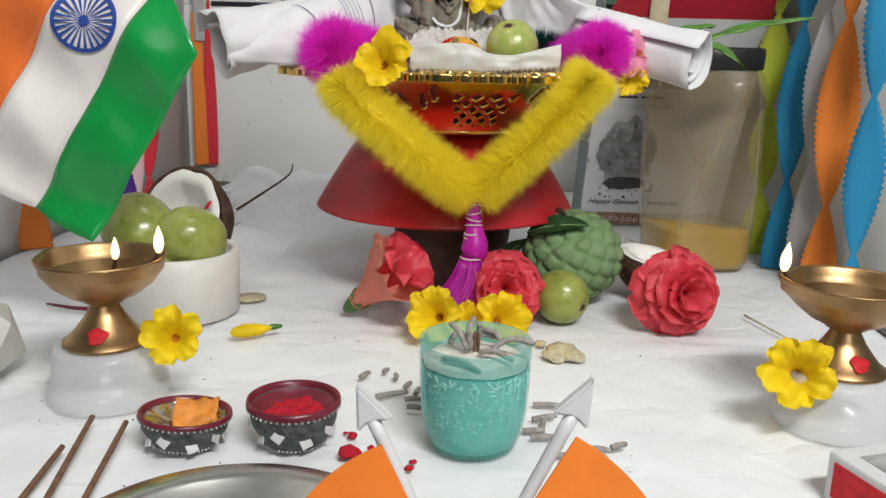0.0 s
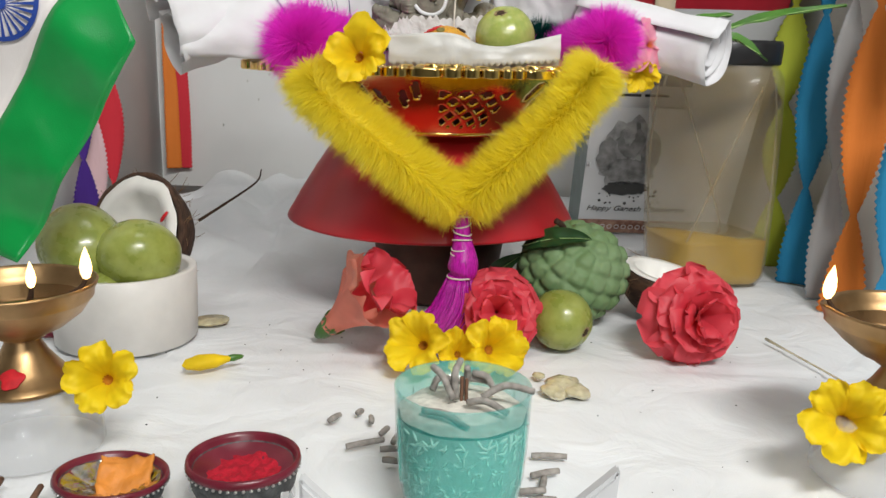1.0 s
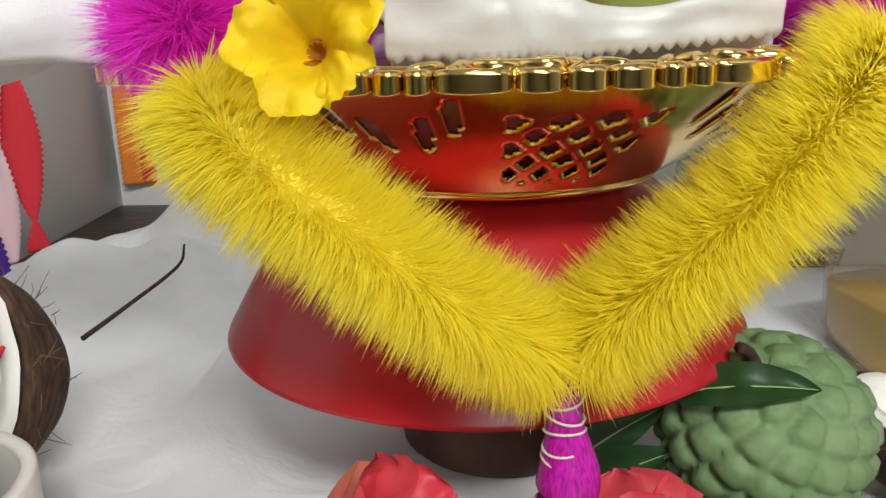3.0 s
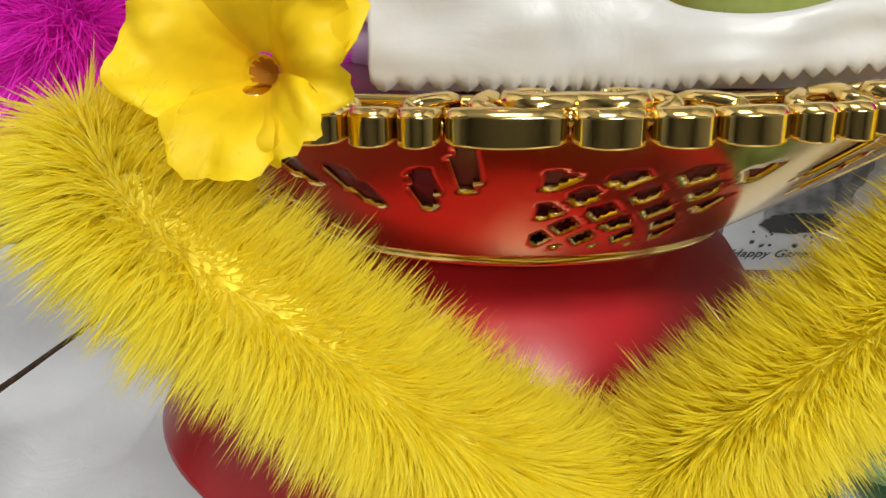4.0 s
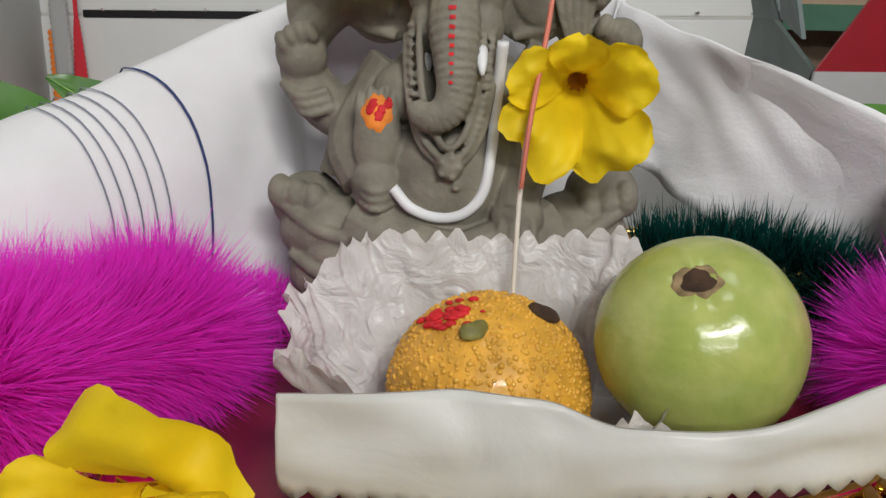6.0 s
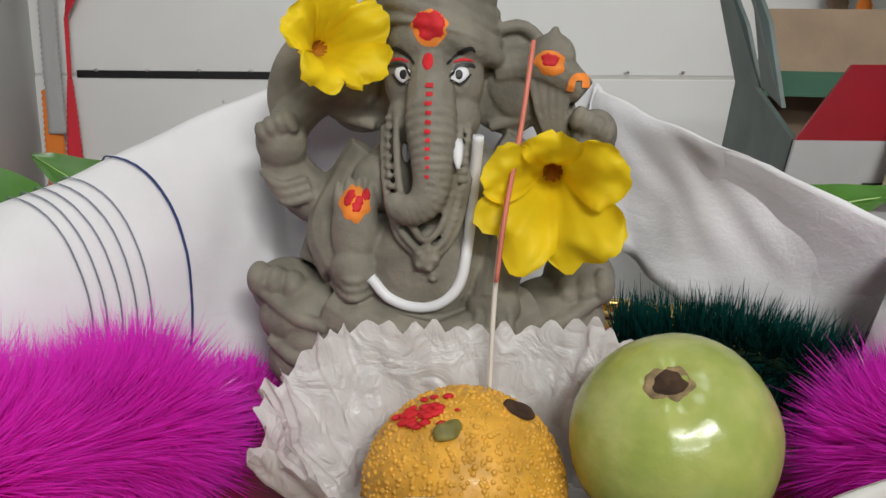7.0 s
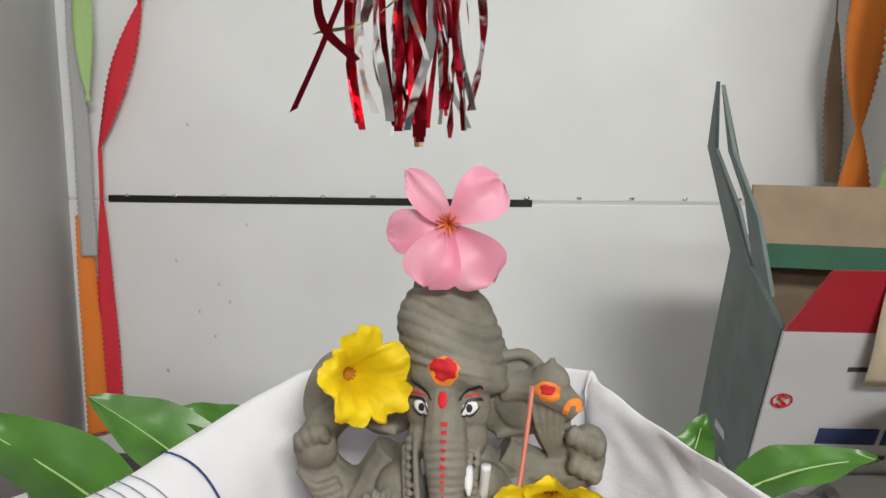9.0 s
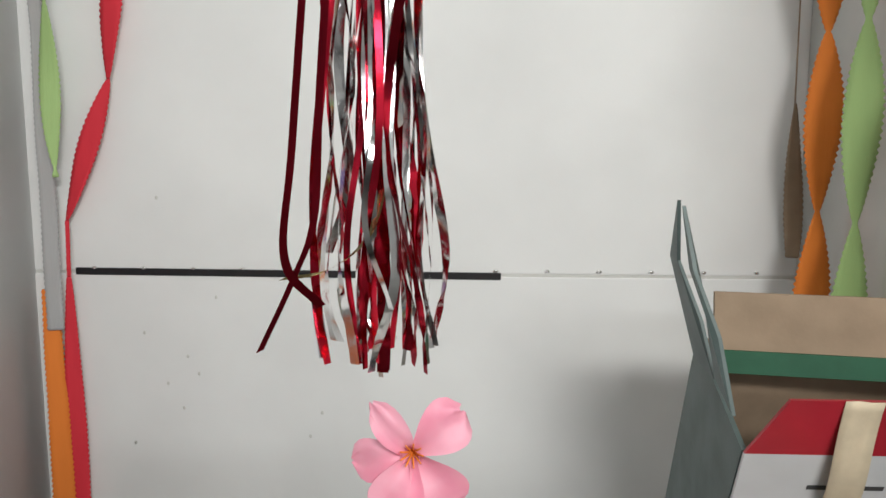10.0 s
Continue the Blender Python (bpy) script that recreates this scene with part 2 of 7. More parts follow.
M_OIL = mat("amber_oil", (0.66, 0.40, 0.03), 0.08, trans=0.25, coat=0.6, ior=1.35, var=0.08, bump=0.05)
M_LAMP_OIL = mat("dark_lamp_oil", (0.10, 0.045, 0.015), 0.06, var=0.2, scale=30, bump=0.02)
M_SOFT_PRINT = mat("soft_grey_print", (0.13, 0.13, 0.13), 0.6, var=0.3, scale=70, col2=(0.30, 0.30, 0.30))
M_CAP = mat("black_plastic_cap", (0.02, 0.02, 0.022), 0.35, var=0.1, bump=0.05)
M_FOIL_RED = mat("red_foil", (0.60, 0.02, 0.045), 0.18, 1.0, var=0.1, bump=0.3, bscale=60, bigvar=0)
M_FOIL_SILVER = mat("silver_foil", (0.92, 0.91, 0.91), 0.13, 1.0, var=0.1, bump=0.4, bscale=60, bigvar=0)
M_FOIL_GOLD = mat("pale_gold_foil", (0.85, 0.70, 0.35), 0.15, 1.0, var=0.1, bump=0.3, bscale=60, bigvar=0)
M_FLAME = mat("oil_flame", (1.0, 0.66, 0.26), 0.5, bump=0, bigvar=0, var=0, glow=4)
M_TILAK_RED = mat("vermilion_paste", (0.62, 0.012, 0.02), 0.7, var=0.15, scale=150, bump=0.4)
M_TILAK_ORANGE = mat("orange_paint", (0.85, 0.25, 0.03), 0.7, var=0.15, scale=150, bump=0.4)
M_WHITE_PAINT = mat("white_paint", (0.75, 0.76, 0.78), 0.55, var=0.08, bump=0.1)
M_BLACK_PAINT = mat("black_paint", (0.012, 0.012, 0.012), 0.5, var=0.1, bump=0)


def let_through(m, amount, colour):
    """Thin bristles pass light on to their far side."""
    nt = m.node_tree
    b, out = nt.nodes["Principled BSDF"], nt.nodes["Material Output"]
    tr = nt.nodes.new("ShaderNodeBsdfTranslucent")
    tr.inputs[0].default_value = (*colour, 1)
    mx = nt.nodes.new("ShaderNodeMixShader")
    mx.inputs[0].default_value = amount
    nt.links.new(b.outputs[0], mx.inputs[1])
    nt.links.new(tr.outputs[0], mx.inputs[2])
    nt.links.new(mx.outputs[0], out.inputs[0])


let_through(M_YELLOW_FUR, 0.72, (1.0, 0.93, 0.15))
let_through(M_MAGENTA_FUR, 0.5, (1.0, 0.06, 0.82))
for m_, c_ in ((M_YELLOW_PETAL, (0.95, 0.75, 0.02)), (M_PINK_PETAL, (0.95, 0.5, 0.6)), (M_RED_PETAL, (0.9, 0.1, 0.1)), (M_PALE_RED, (0.9, 0.4, 0.3)), (M_PLEAT, (0.85, 0.83, 0.82)), (M_PAPER, (0.8, 0.79, 0.75))):
    let_through(m_, 0.3, c_)


# ---- building helpers ----
def mesh_from(bm, name, material, smooth=True):
    me = bpy.data.meshes.new(name)
    bm.normal_update()
    bm.to_mesh(me)
    bm.free()
    mats = material if isinstance(material, (list, tuple)) else [material]
    for m in mats:
        me.materials.append(m)
    if smooth:
        me.polygons.foreach_set("use_smooth", [True] * len(me.polygons))
    return me


def part(name, bm, material, parent=None, label="", smooth=True, m=None):
    ob = new(name, bm if isinstance(bm, bpy.types.Mesh) else mesh_from(bm, name, material, smooth))
    if parent:
        ob.parent = parent
    if m is not None:
        ob.matrix_basis = m
    if label:
        tagged(ob, label)
    return ob


def thing(name, label, category, m=None, group="", kind=""):
    ob = new(name)
    ob.empty_display_size = 0.02
    if m is not None:
        ob.matrix_basis = m
    return tagged(ob, label, category, group, kind)


def facing(loc, direction, spin=0.0):
    q = Vector(direction).to_track_quat("Z", "Y").to_matrix().to_4x4()
    return Matrix.Translation(loc) @ q @ pose(0, 0, 0, 0, 0, spin)


def box(sx, sy, sz, cx=0, cy=0, cz=0, bevel=0.0, seg=2):
    bm = bmesh.new()
    bmesh.ops.create_cube(bm, size=1)
    bmesh.ops.scale(bm, vec=(sx, sy, sz), verts=bm.verts)
    bmesh.ops.translate(bm, vec=(cx, cy, cz), verts=bm.verts)
    if bevel:
        bmesh.ops.bevel(bm, geom=bm.edges[:], offset=bevel, segments=seg, affect="EDGES", profile=0.5)
    return bm


def grid_bm(rows, closed_u=False, closed_v=False, bm=None, caps=False):
    """A sheet from rows of points."""
    bm = bm or bmesh.new()
    vs = [[bm.verts.new(p) for p in r] for r in rows]
    n, k = len(vs), len(vs[0])
    for i in range(n if closed_u else n - 1):
        for j in range(k if closed_v else k - 1):
            a, b, c, d = vs[i][j], vs[i][(j + 1) % k], vs[(i + 1) % n][(j + 1) % k], vs[(i + 1) % n][j]
            bm.faces.new((a, b, c, d))
    if caps:
        bm.faces.new(vs[0][::-1])
        bm.faces.new(vs[-1])
    return bm


def lathe(profile, seg=48, sx=1.0, sy=1.0, wobble=None):
    rows = []
    for r, z in profile:
        rows.append([(r * sx * math.cos(a) * (wobble(a, z) if wobble else 1), r * sy * math.sin(a) * (wobble(a, z) if wobble else 1), z)
                     for a in (2 * math.pi * i / seg for i in range(seg))])
    bm = grid_bm(rows, closed_v=True)
    bmesh.ops.remove_doubles(bm, verts=bm.verts, dist=1e-6)
    bmesh.ops.recalc_face_normals(bm, faces=bm.faces)
    return bm


def smooth_path(pts, n):
    """Catmull-Rom through points; extra columns are carried along."""
    p = np.array(pts, float)
    p = np.vstack([2 * p[0] - p[1], p, 2 * p[-1] - p[-2]])
    out = []
    for u in np.linspace(0, len(p) - 3 - 1e-9, n):
        i, t = int(u), u - int(u)
        a, b, c, d = p[i:i + 4]
        out.append(0.5 * (2 * b + (c - a) * t + (2 * a - 5 * b + 4 * c - d) * t * t + (3 * b - a - 3 * c + d) * t ** 3))
    return np.array(out)


def tube(pts, seg=10, n=24, bm=None, caps=True, flat=1.0):
    """A round rod along points (x, y, z, radius)."""
    p = smooth_path(pts, n)
    bm = bm or bmesh.new()
    rows = []
    up = Vector((0, 0, 1))
    for i in range(n):
        d = Vector(p[min(i + 1, n - 1)][:3] - p[max(i - 1, 0)][:3]).normalized()
        if abs(d.dot(up)) > 0.95:
            up = Vector((0, 1, 0)) if abs(d.y) < 0.9 else Vector((1, 0, 0))
        s = d.cross(up).normalized()
        up = s.cross(d).normalized()
        rows.append([tuple(Vector(p[i][:3]) + (s * math.cos(a) + up * math.sin(a) * flat) * max(p[i][3], 1e-4))
                     for a in (2 * math.pi * k / seg for k in range(seg))])
    return grid_bm(rows, closed_v=True, bm=bm, caps=caps)


def ellipsoid(c, r, bm=None, rot=None, u=20, v=14):
    m = Matrix.Translation(c) @ (rot or Matrix()) @ Matrix.Diagonal((*r, 1))
    rows = []
    for j in range(v):
        b = math.pi * (0.03 + 0.94 * j / (v - 1))
        rows.append([tuple(m @ Vector((math.sin(b) * math.cos(a), math.sin(b) * math.sin(a), math.cos(b)))) for a in (2 * math.pi * i / u for i in range(u))])
    return grid_bm(rows, closed_v=True, bm=bm, caps=True)


def pydata(name, verts, faces, material):
    me = bpy.data.meshes.new(name)
    me.from_pydata(verts, [], faces)
    me.materials.append(material)
    return me


def fur(name, path, count, length, material, seed, width=0.0005, lean=0.006, ball=False):
    """Bristles round a wire, or round a point."""
    rng = np.random.default_rng(seed)
    p = smooth_path(path, 60)[:, :3] if not ball else None
    if ball:
        base = np.tile(np.array(path, float), (count, 1)) + rng.normal(size=(count, 3)) * length * 0.09
        d = rng.normal(size=(count, 3))
        d /= np.linalg.norm(d, axis=1)[:, None]
        root = base + d * length * 0.15
        tip = base + d * length * rng.uniform(0.86, 1.04, (count, 1)) + rng.normal(size=(count, 3)) * length * 0.03
    else:
        u = rng.uniform(0, 58.999, count)
        i = u.astype(int)
        base = p[i] + (p[i + 1] - p[i]) * (u - i)[:, None]
        tan = p[i + 1] - p[i]
        tan /= np.linalg.norm(tan, axis=1)[:, None]
        d = rng.normal(size=(count, 3))
        d -= tan * np.sum(d * tan, axis=1)[:, None]
        d /= np.linalg.norm(d, axis=1)[:, None]
        clump = 1 + 0.06 * np.sin(u * 1.7 + 3 * d[:, 0]) + 0.05 * np.sin(u * 4.1 + 5 * d[:, 2])
        root = base + d * 0.001
        tip = base + d * length * (rng.uniform(0.74, 1.07, count) * clump)[:, None] + tan * lean * rng.normal(0.3, 0.6, (count, 1)) + rng.normal(size=(count, 3)) * length * 0.05
        tip[:, 2] -= length * 0.05
    side = np.cross(tip - root, rng.normal(size=(count, 3)))
    side /= np.linalg.norm(side, axis=1)[:, None] + 1e-9
    mid = root + (tip - root) * 0.6
    verts = np.empty((count * 4, 3))
    verts[0::4], verts[1::4], verts[2::4], verts[3::4] = root, mid + side * width / 2, tip, mid - side * width / 2
    idx = np.arange(count)[:, None] * 4
    return pydata(name, verts.tolist(), (idx + np.array([[0, 1, 2, 3]])).tolist(), material)


def noise3(x, y, z):
    return noise.noise(Vector((x, y, z)))


# ---- setting ----
X0, X1, YB, FLOOR, TOP = -0.587, 0.575, 1.86, -0.75, 1.9
# room shell out of view, added to close the space and bounce soft light
tagged(part("floor", box(4.4, 4.7, 0.05, 0, -0.4, FLOOR - 0.025), M_FLOOR), "beige tiled floor of the room", "floor", kind="structure")
tagged(part("ceiling", box(4.4, 4.7, 0.05, 0, -0.4, TOP + 0.025), M_PLASTER), "unseen white plaster ceiling, added for bounce light", "ceiling", kind="structure")
tagged(part("wall_south", box(4.4, 0.1, 2.65, 0, -2.75, 0.575), M_PLASTER), "unseen white plaster wall, added for bounce light", "wall", kind="structure")
tagged(part("wall_far_west", box(0.1, 4.5, 2.65, -2.15, -0.4, 0.575), M_PLASTER), "unseen white plaster wall, added for bounce light", "wall", kind="structure")
tagged(part("wall_far_east", box(0.1, 4.5, 2.65, 2.15, -0.4, 0.575), M_PLASTER), "unseen white plaster wall, added for bounce light", "wall", kind="structure")
tagged(part("wall_east", box(0.06, 1.1, 2.65, 0.03, 0, 0.575), M_SIDE, m=pose(0.541, 1.31, 0, 0, 0, 3.6)), "pale grey wall hung with paper streamers", "wall", kind="structure")
tagged(part("wall_west", box(0.06, 1.2, 2.65, X0 - 0.03, 1.28, 0.575), M_WALL), "white board wall hung with paper streamers", "wall", kind="structure")
back = tagged(new("wall_north"), "white board wall with a dark horizontal joint", "wall", kind="structure")
part("board", box(4.4, 0.05, 1.127, 0, YB + 0.025, FLOOR + 0.5635, 0.002), M_WALL, back, smooth=False)
part("board", box(4.4, 0.05, 1.519, 0, YB + 0.0265, 0.381 + 0.7595, 0.002), M_WALL, back, smooth=False)
part("joint_strip", box(1.3, 0.01, 0.012, 0, YB + 0.008, 0.379), M_SIDE, back, "narrow gap between the boards", smooth=False)
part("black_tape", box(0.62, 0.003, 0.0105, -0.217, YB - 0.0005, 0.3785, 0.001), M_BLACK, back, "strip of black tape along the joint", smooth=False, m=pose(0, 0, 0, 0, 0.25, 0))
for q in range(16):
    part("tack", ellipsoid((-0.57 + 0.073 * q + 0.02 * noise3(q, 1, 0), YB - 0.001, 0.386 + 0.01 * noise3(q, 5, 0)), (0.004, 0.002, 0.0025), None, None, 10, 6), M_FOIL_SILVER, back)
for q in range(12):
    part("board_mark", ellipsoid((-0.45 + 0.9 * abs(noise3(q * 1.7, 2, 0)), YB - 0.0003, 0.12 + 0.8 * abs(noise3(q * 2.3, 7, 0))), (0.0022, 0.0008, 0.003), None, None, 8, 6), M_SIDE, back)

table = thing("table", "dark wooden table under a white cloth", "table")
part("tabletop", box(1.17, 1.66, 0.03, -0.012, 1.025, -0.027, 0.003), M_WOOD, table)
for lx in (-0.52, 0.50):
    for ly in (0.27, 1.78):
        part("leg", box(0.05, 0.05, 0.708, lx, ly, FLOOR + 0.354, 0.004), M_WOOD, table)


def build_cloth():
    bm = bmesh.new()
    nx, ny = 150, 200
    rows = []
    for j in range(ny + 1):
        y = 0.16 + 1.66 * j / ny
        row = []
        for i in range(nx + 1):
            s = i / nx
            left = -0.575 + 0.29 * max(0, (y - 1.49) / 0.36) + 0.006 * noise3(y * 6, 3, 0)
            right = 0.545 + 0.006 * noise3(y * 6, 9, 0)
            x = left + (right - left) * s
            z = -0.003 + 0.0022 * noise3(x * 11, y * 8, 1) + 0.0012 * noise3(x * 34, y * 26, 4) - 0.0025 * max(0, 1 - abs(y - 0.83 - 0.03 * x) / 0.006) - 0.002 * max(0, 1 - abs(x + 0.03 + 0.04 * y) / 0.005)
            d = y - (1.10 + 0.25 * min(0, x + 0.1) + (0.12 if x < -0.2 else 0))
            if d > 0 and x < 0.24:
                lift = min(1, d / 0.25) * min(1, max(0, (0.24 - x) / 0.12)) * min(1, (x - left) / 0.14)
                z += lift * (0.024 * abs(math.sin(17 * (x * 0.9 + y * 0.75) + 4 * noise3(x * 3, y * 3, 6))) ** 1.5 + 0.060 * abs(noise3(x * 4 + y * 3, y * 6 - x * 3, 7)) + 0.012 * abs(noise3(x * 15 + y * 8, y * 17, 2)) + 0.008)
            z = max(z, -0.006) if z < 0 else z
            row.append((x, y, min(z, 0.0) if d < 0.0 else z))
        rows.append(row)
    grid_bm(rows, bm=bm)
    ob = part("tablecloth", bm, M_CLOTH)
    tagged(ob, "wrinkled white cotton cloth spread over the table", "tablecloth")
    mod = ob.modifiers.new("thickness", "SOLIDIFY")
    mod.thickness, mod.offset = 0.0015, -1
    return ob


build_cloth()

# ---- altar: pot, red bowl, basket ----
def build_pot():
    t = thing("pot", "dark brown earthen pot standing on the cloth", "pot", pose(0.05, 1.075, 0))
    part("body", lathe([(0.0, 0), (0.066, 0), (0.070, 0.004), (0.076, 0.05), (0.082, 0.085), (0.080, 0.094), (0.072, 0.096), (0.0, 0.096)], 40), M_TERRACOTTA, t)


def build_red_bowl():
    prof = [(0.163, 0.100), (0.166, 0.1015), (0.165, 0.104), (0.150, 0.130), (0.134, 0.156), (0.118, 0.180), (0.104, 0.193), (0.092, 0.2005), (0.08, 0.2035), (0.0, 0.204)]
    inner = [(0.0, 0.201), (0.09, 0.1975), (0.102, 0.190), (0.115, 0.177), (0.131, 0.153), (0.147, 0.127), (0.161, 0.1005)]
    t = thing("bowl", "upturned glossy red plastic bowl on a pot", "bowl", pose(0.04, 1.05, 0.0))
    part("shell", lathe(inner + prof, 96, wobble=lambda a, z: 1 + (0.0022 if 0.12 < z < 0.185 else 0.0) * math.sin(a * 44)), M_RED_PLASTIC, t)


BX, BY, BZ, BRX, BRY = 0.05, 0.995, 0.275, 0.205, 0.160


def build_basket():
    t = thing("basket", "oval gold chrome basket with scrolled rim and diamond openings", "basket", pose(BX, BY, 0))
    # conical wall pierced by lattices of diamonds and pairs of curved leaves
    bm = bmesh.new()
    nu, nv = 432, 36
    rows = []
    for j in range(nv + 1):
        f = j / nv
        k = 0.42 + 0.50 * f ** 0.95
        rows.append([(BRX * k * math.cos(2 * math.pi * i / nu), BRY * k * math.sin(2 * math.pi * i / nu), 0.2065 + 0.0625 * f) for i in range(nu)])
    grid_bm(rows, closed_v=True, bm=bm)
    bm.faces.ensure_lookup_table()
    kill = []
    for j in range(nv):
        for i in range(nu):
            cell, c, r = i // 36, i % 36 - 17.5, j + 0.5
            if cell % 2 == 1 and 5 < r < 27 and abs(c) < 15:
                p, q = (c / 4.6 + r / 4.2) % 2, (c / 4.6 - r / 4.2) % 2
                if 0.42 < p < 1.58 and 0.42 < q < 1.58:
                    kill.append(bm.faces[j * nu + i])
            elif cell % 2 == 0:
                for sx in (-1, 1):
                    for cx, cy in ((5.0, 22), (11.5, 27)):
                        u, v = (c * sx - cx) / 1.7, (r - cy) / 5.5
                        if (u - 0.55 * v) ** 2 + v * v < 1:
                            kill.append(bm.faces[j * nu + i])
    bmesh.ops.delete(bm, geom=list(set(kill)), context="FACES")
    wall = part("wall", bm, M_GOLD, t)
    mod = wall.modifiers.new("thickness", "SOLIDIFY")
    mod.thickness = 0.002
    part("base_ring", grid_bm([[((BRX * 0.42 + 0.003 * math.cos(b)) * math.cos(a), (BRY * 0.42 + 0.003 * math.cos(b)) * math.sin(a), 0.2075 + 0.003 * math.sin(b))
                               for b in (2 * math.pi * k / 8 for k in range(8))] for a in (2 * math.pi * i / 96 for i in range(96))], True, True), M_GOLD, t)
    fl = bmesh.new()
    bmesh.ops.create_circle(fl, cap_ends=True, segments=64, radius=1, matrix=Matrix.Translation((0, 0, 0.208)) @ Matrix.Diagonal((BRX * 0.42, BRY * 0.42, 1, 1)))
    part("bottom", fl, M_GOLD, t)

    # rim of scrolls
    def ring(k, z, r, name):
        part(name, grid_bm([[((BRX * k + r * math.cos(b)) * math.cos(a), (BRY * k + r * math.cos(b)) * math.sin(a), z + r * 0.8 * math.sin(b))
                            for b in (2 * math.pi * q / 8 for q in range(8))] for a in (2 * math.pi * i / 120 for i in range(120))], True, True), M_GOLD, t)
    ring(0.862, 0.2735, 0.0030, "inner_rim")
    ring(0.925, 0.2690, 0.0028, "middle_rim")
    n = 26
    for i in range(n):
        a = 2 * math.pi * (i + 0.25) / n
        w = 2 * math.pi / n
        flip = 1 if i % 2 else -1

        def at(u, k, z):
            return (BRX * k * math.cos(a + u * w), BRY * k * math.sin(a + u * w), z)
        kinds = i % 3
        # leaf-like ribs fanning from the inner ring to the outer lobes
        for q, wd in ((-0.30, 0.0026), (-0.06, 0.0032), (0.2, 0.0028)):
            part("rib", tube([(*at(q * 0.5 * flip, 0.87, 0.2740), wd * 0.7), (*at((q + 0.12) * flip, 0.92, 0.2755), wd), (*at((q * 1.5 + 0.1) * flip, 0.965, 0.2745), wd), (*at((q * 1.7 + 0.28) * flip, 0.99, 0.272), wd * 0.8)], 8, 12), M_GOLD, t)
        pts = [(*at(0.46 * flip, 0.90, 0.274), 0.0020), (*at(0.50 * flip, 0.95, 0.2755), 0.0032), (*at(0.30 * flip, 0.985, 0.2755), 0.0036), (*at(0.16 * flip, 0.957, 0.2765), 0.0030), (*at(0.30 * flip, 0.933, 0.277), 0.0024), (*at(0.36 * flip, 0.950, 0.2775), 0.0016)]
        part("scroll", tube(pts, 8, 22), M_GOLD, t)
    pattern = (17, 15, 17, 11, 10, 28)
    steps = pattern * 12
    total, a = sum(steps), 0.05

    def scallop(a0, a1, out, h, w):
        """A curved bar with upright sides and a softly domed top."""
        rows = []
        for q in range(13):
            f = q / 12
            ang = a0 + (a1 - a0) * (0.01 + 0.98 * f)
            swell = math.sin(math.pi * f) ** 0.4
            k = 0.982 + out * swell
            c = Vector((BRX * k * math.cos(ang), BRY * k * math.sin(ang), 0.2715))
            n = Vector((math.cos(ang) / BRX, math.sin(ang) / BRY, 0)).normalized()
            hh, ww = h * (0.74 + 0.26 * swell), w * (0.7 + 0.3 * swell)
            rows.append([tuple(c + n * ww * u + Vector((0, 0, hh * v))) for u, v in ((0.93, -1), (1, -0.94), (1, -0.88), (1, 0.48), (1, 0.55), (0.93, 0.62), (0.5, 0.92), (0, 1), (-0.5, 0.92), (-0.93, 0.62), (-1, 0.55), (-1, -0.9), (-0.93, -1))])
        return grid_bm(rows, closed_v=True, caps=True)
    for i, step in enumerate(steps):
        a1 = a + 2 * math.pi * step / total
        part("rim_lobe", scallop(a, a1, 0.030 if step < 20 else 0.022, 0.0048, 0.0036), M_GOLD, t)
        a = a1
    return t


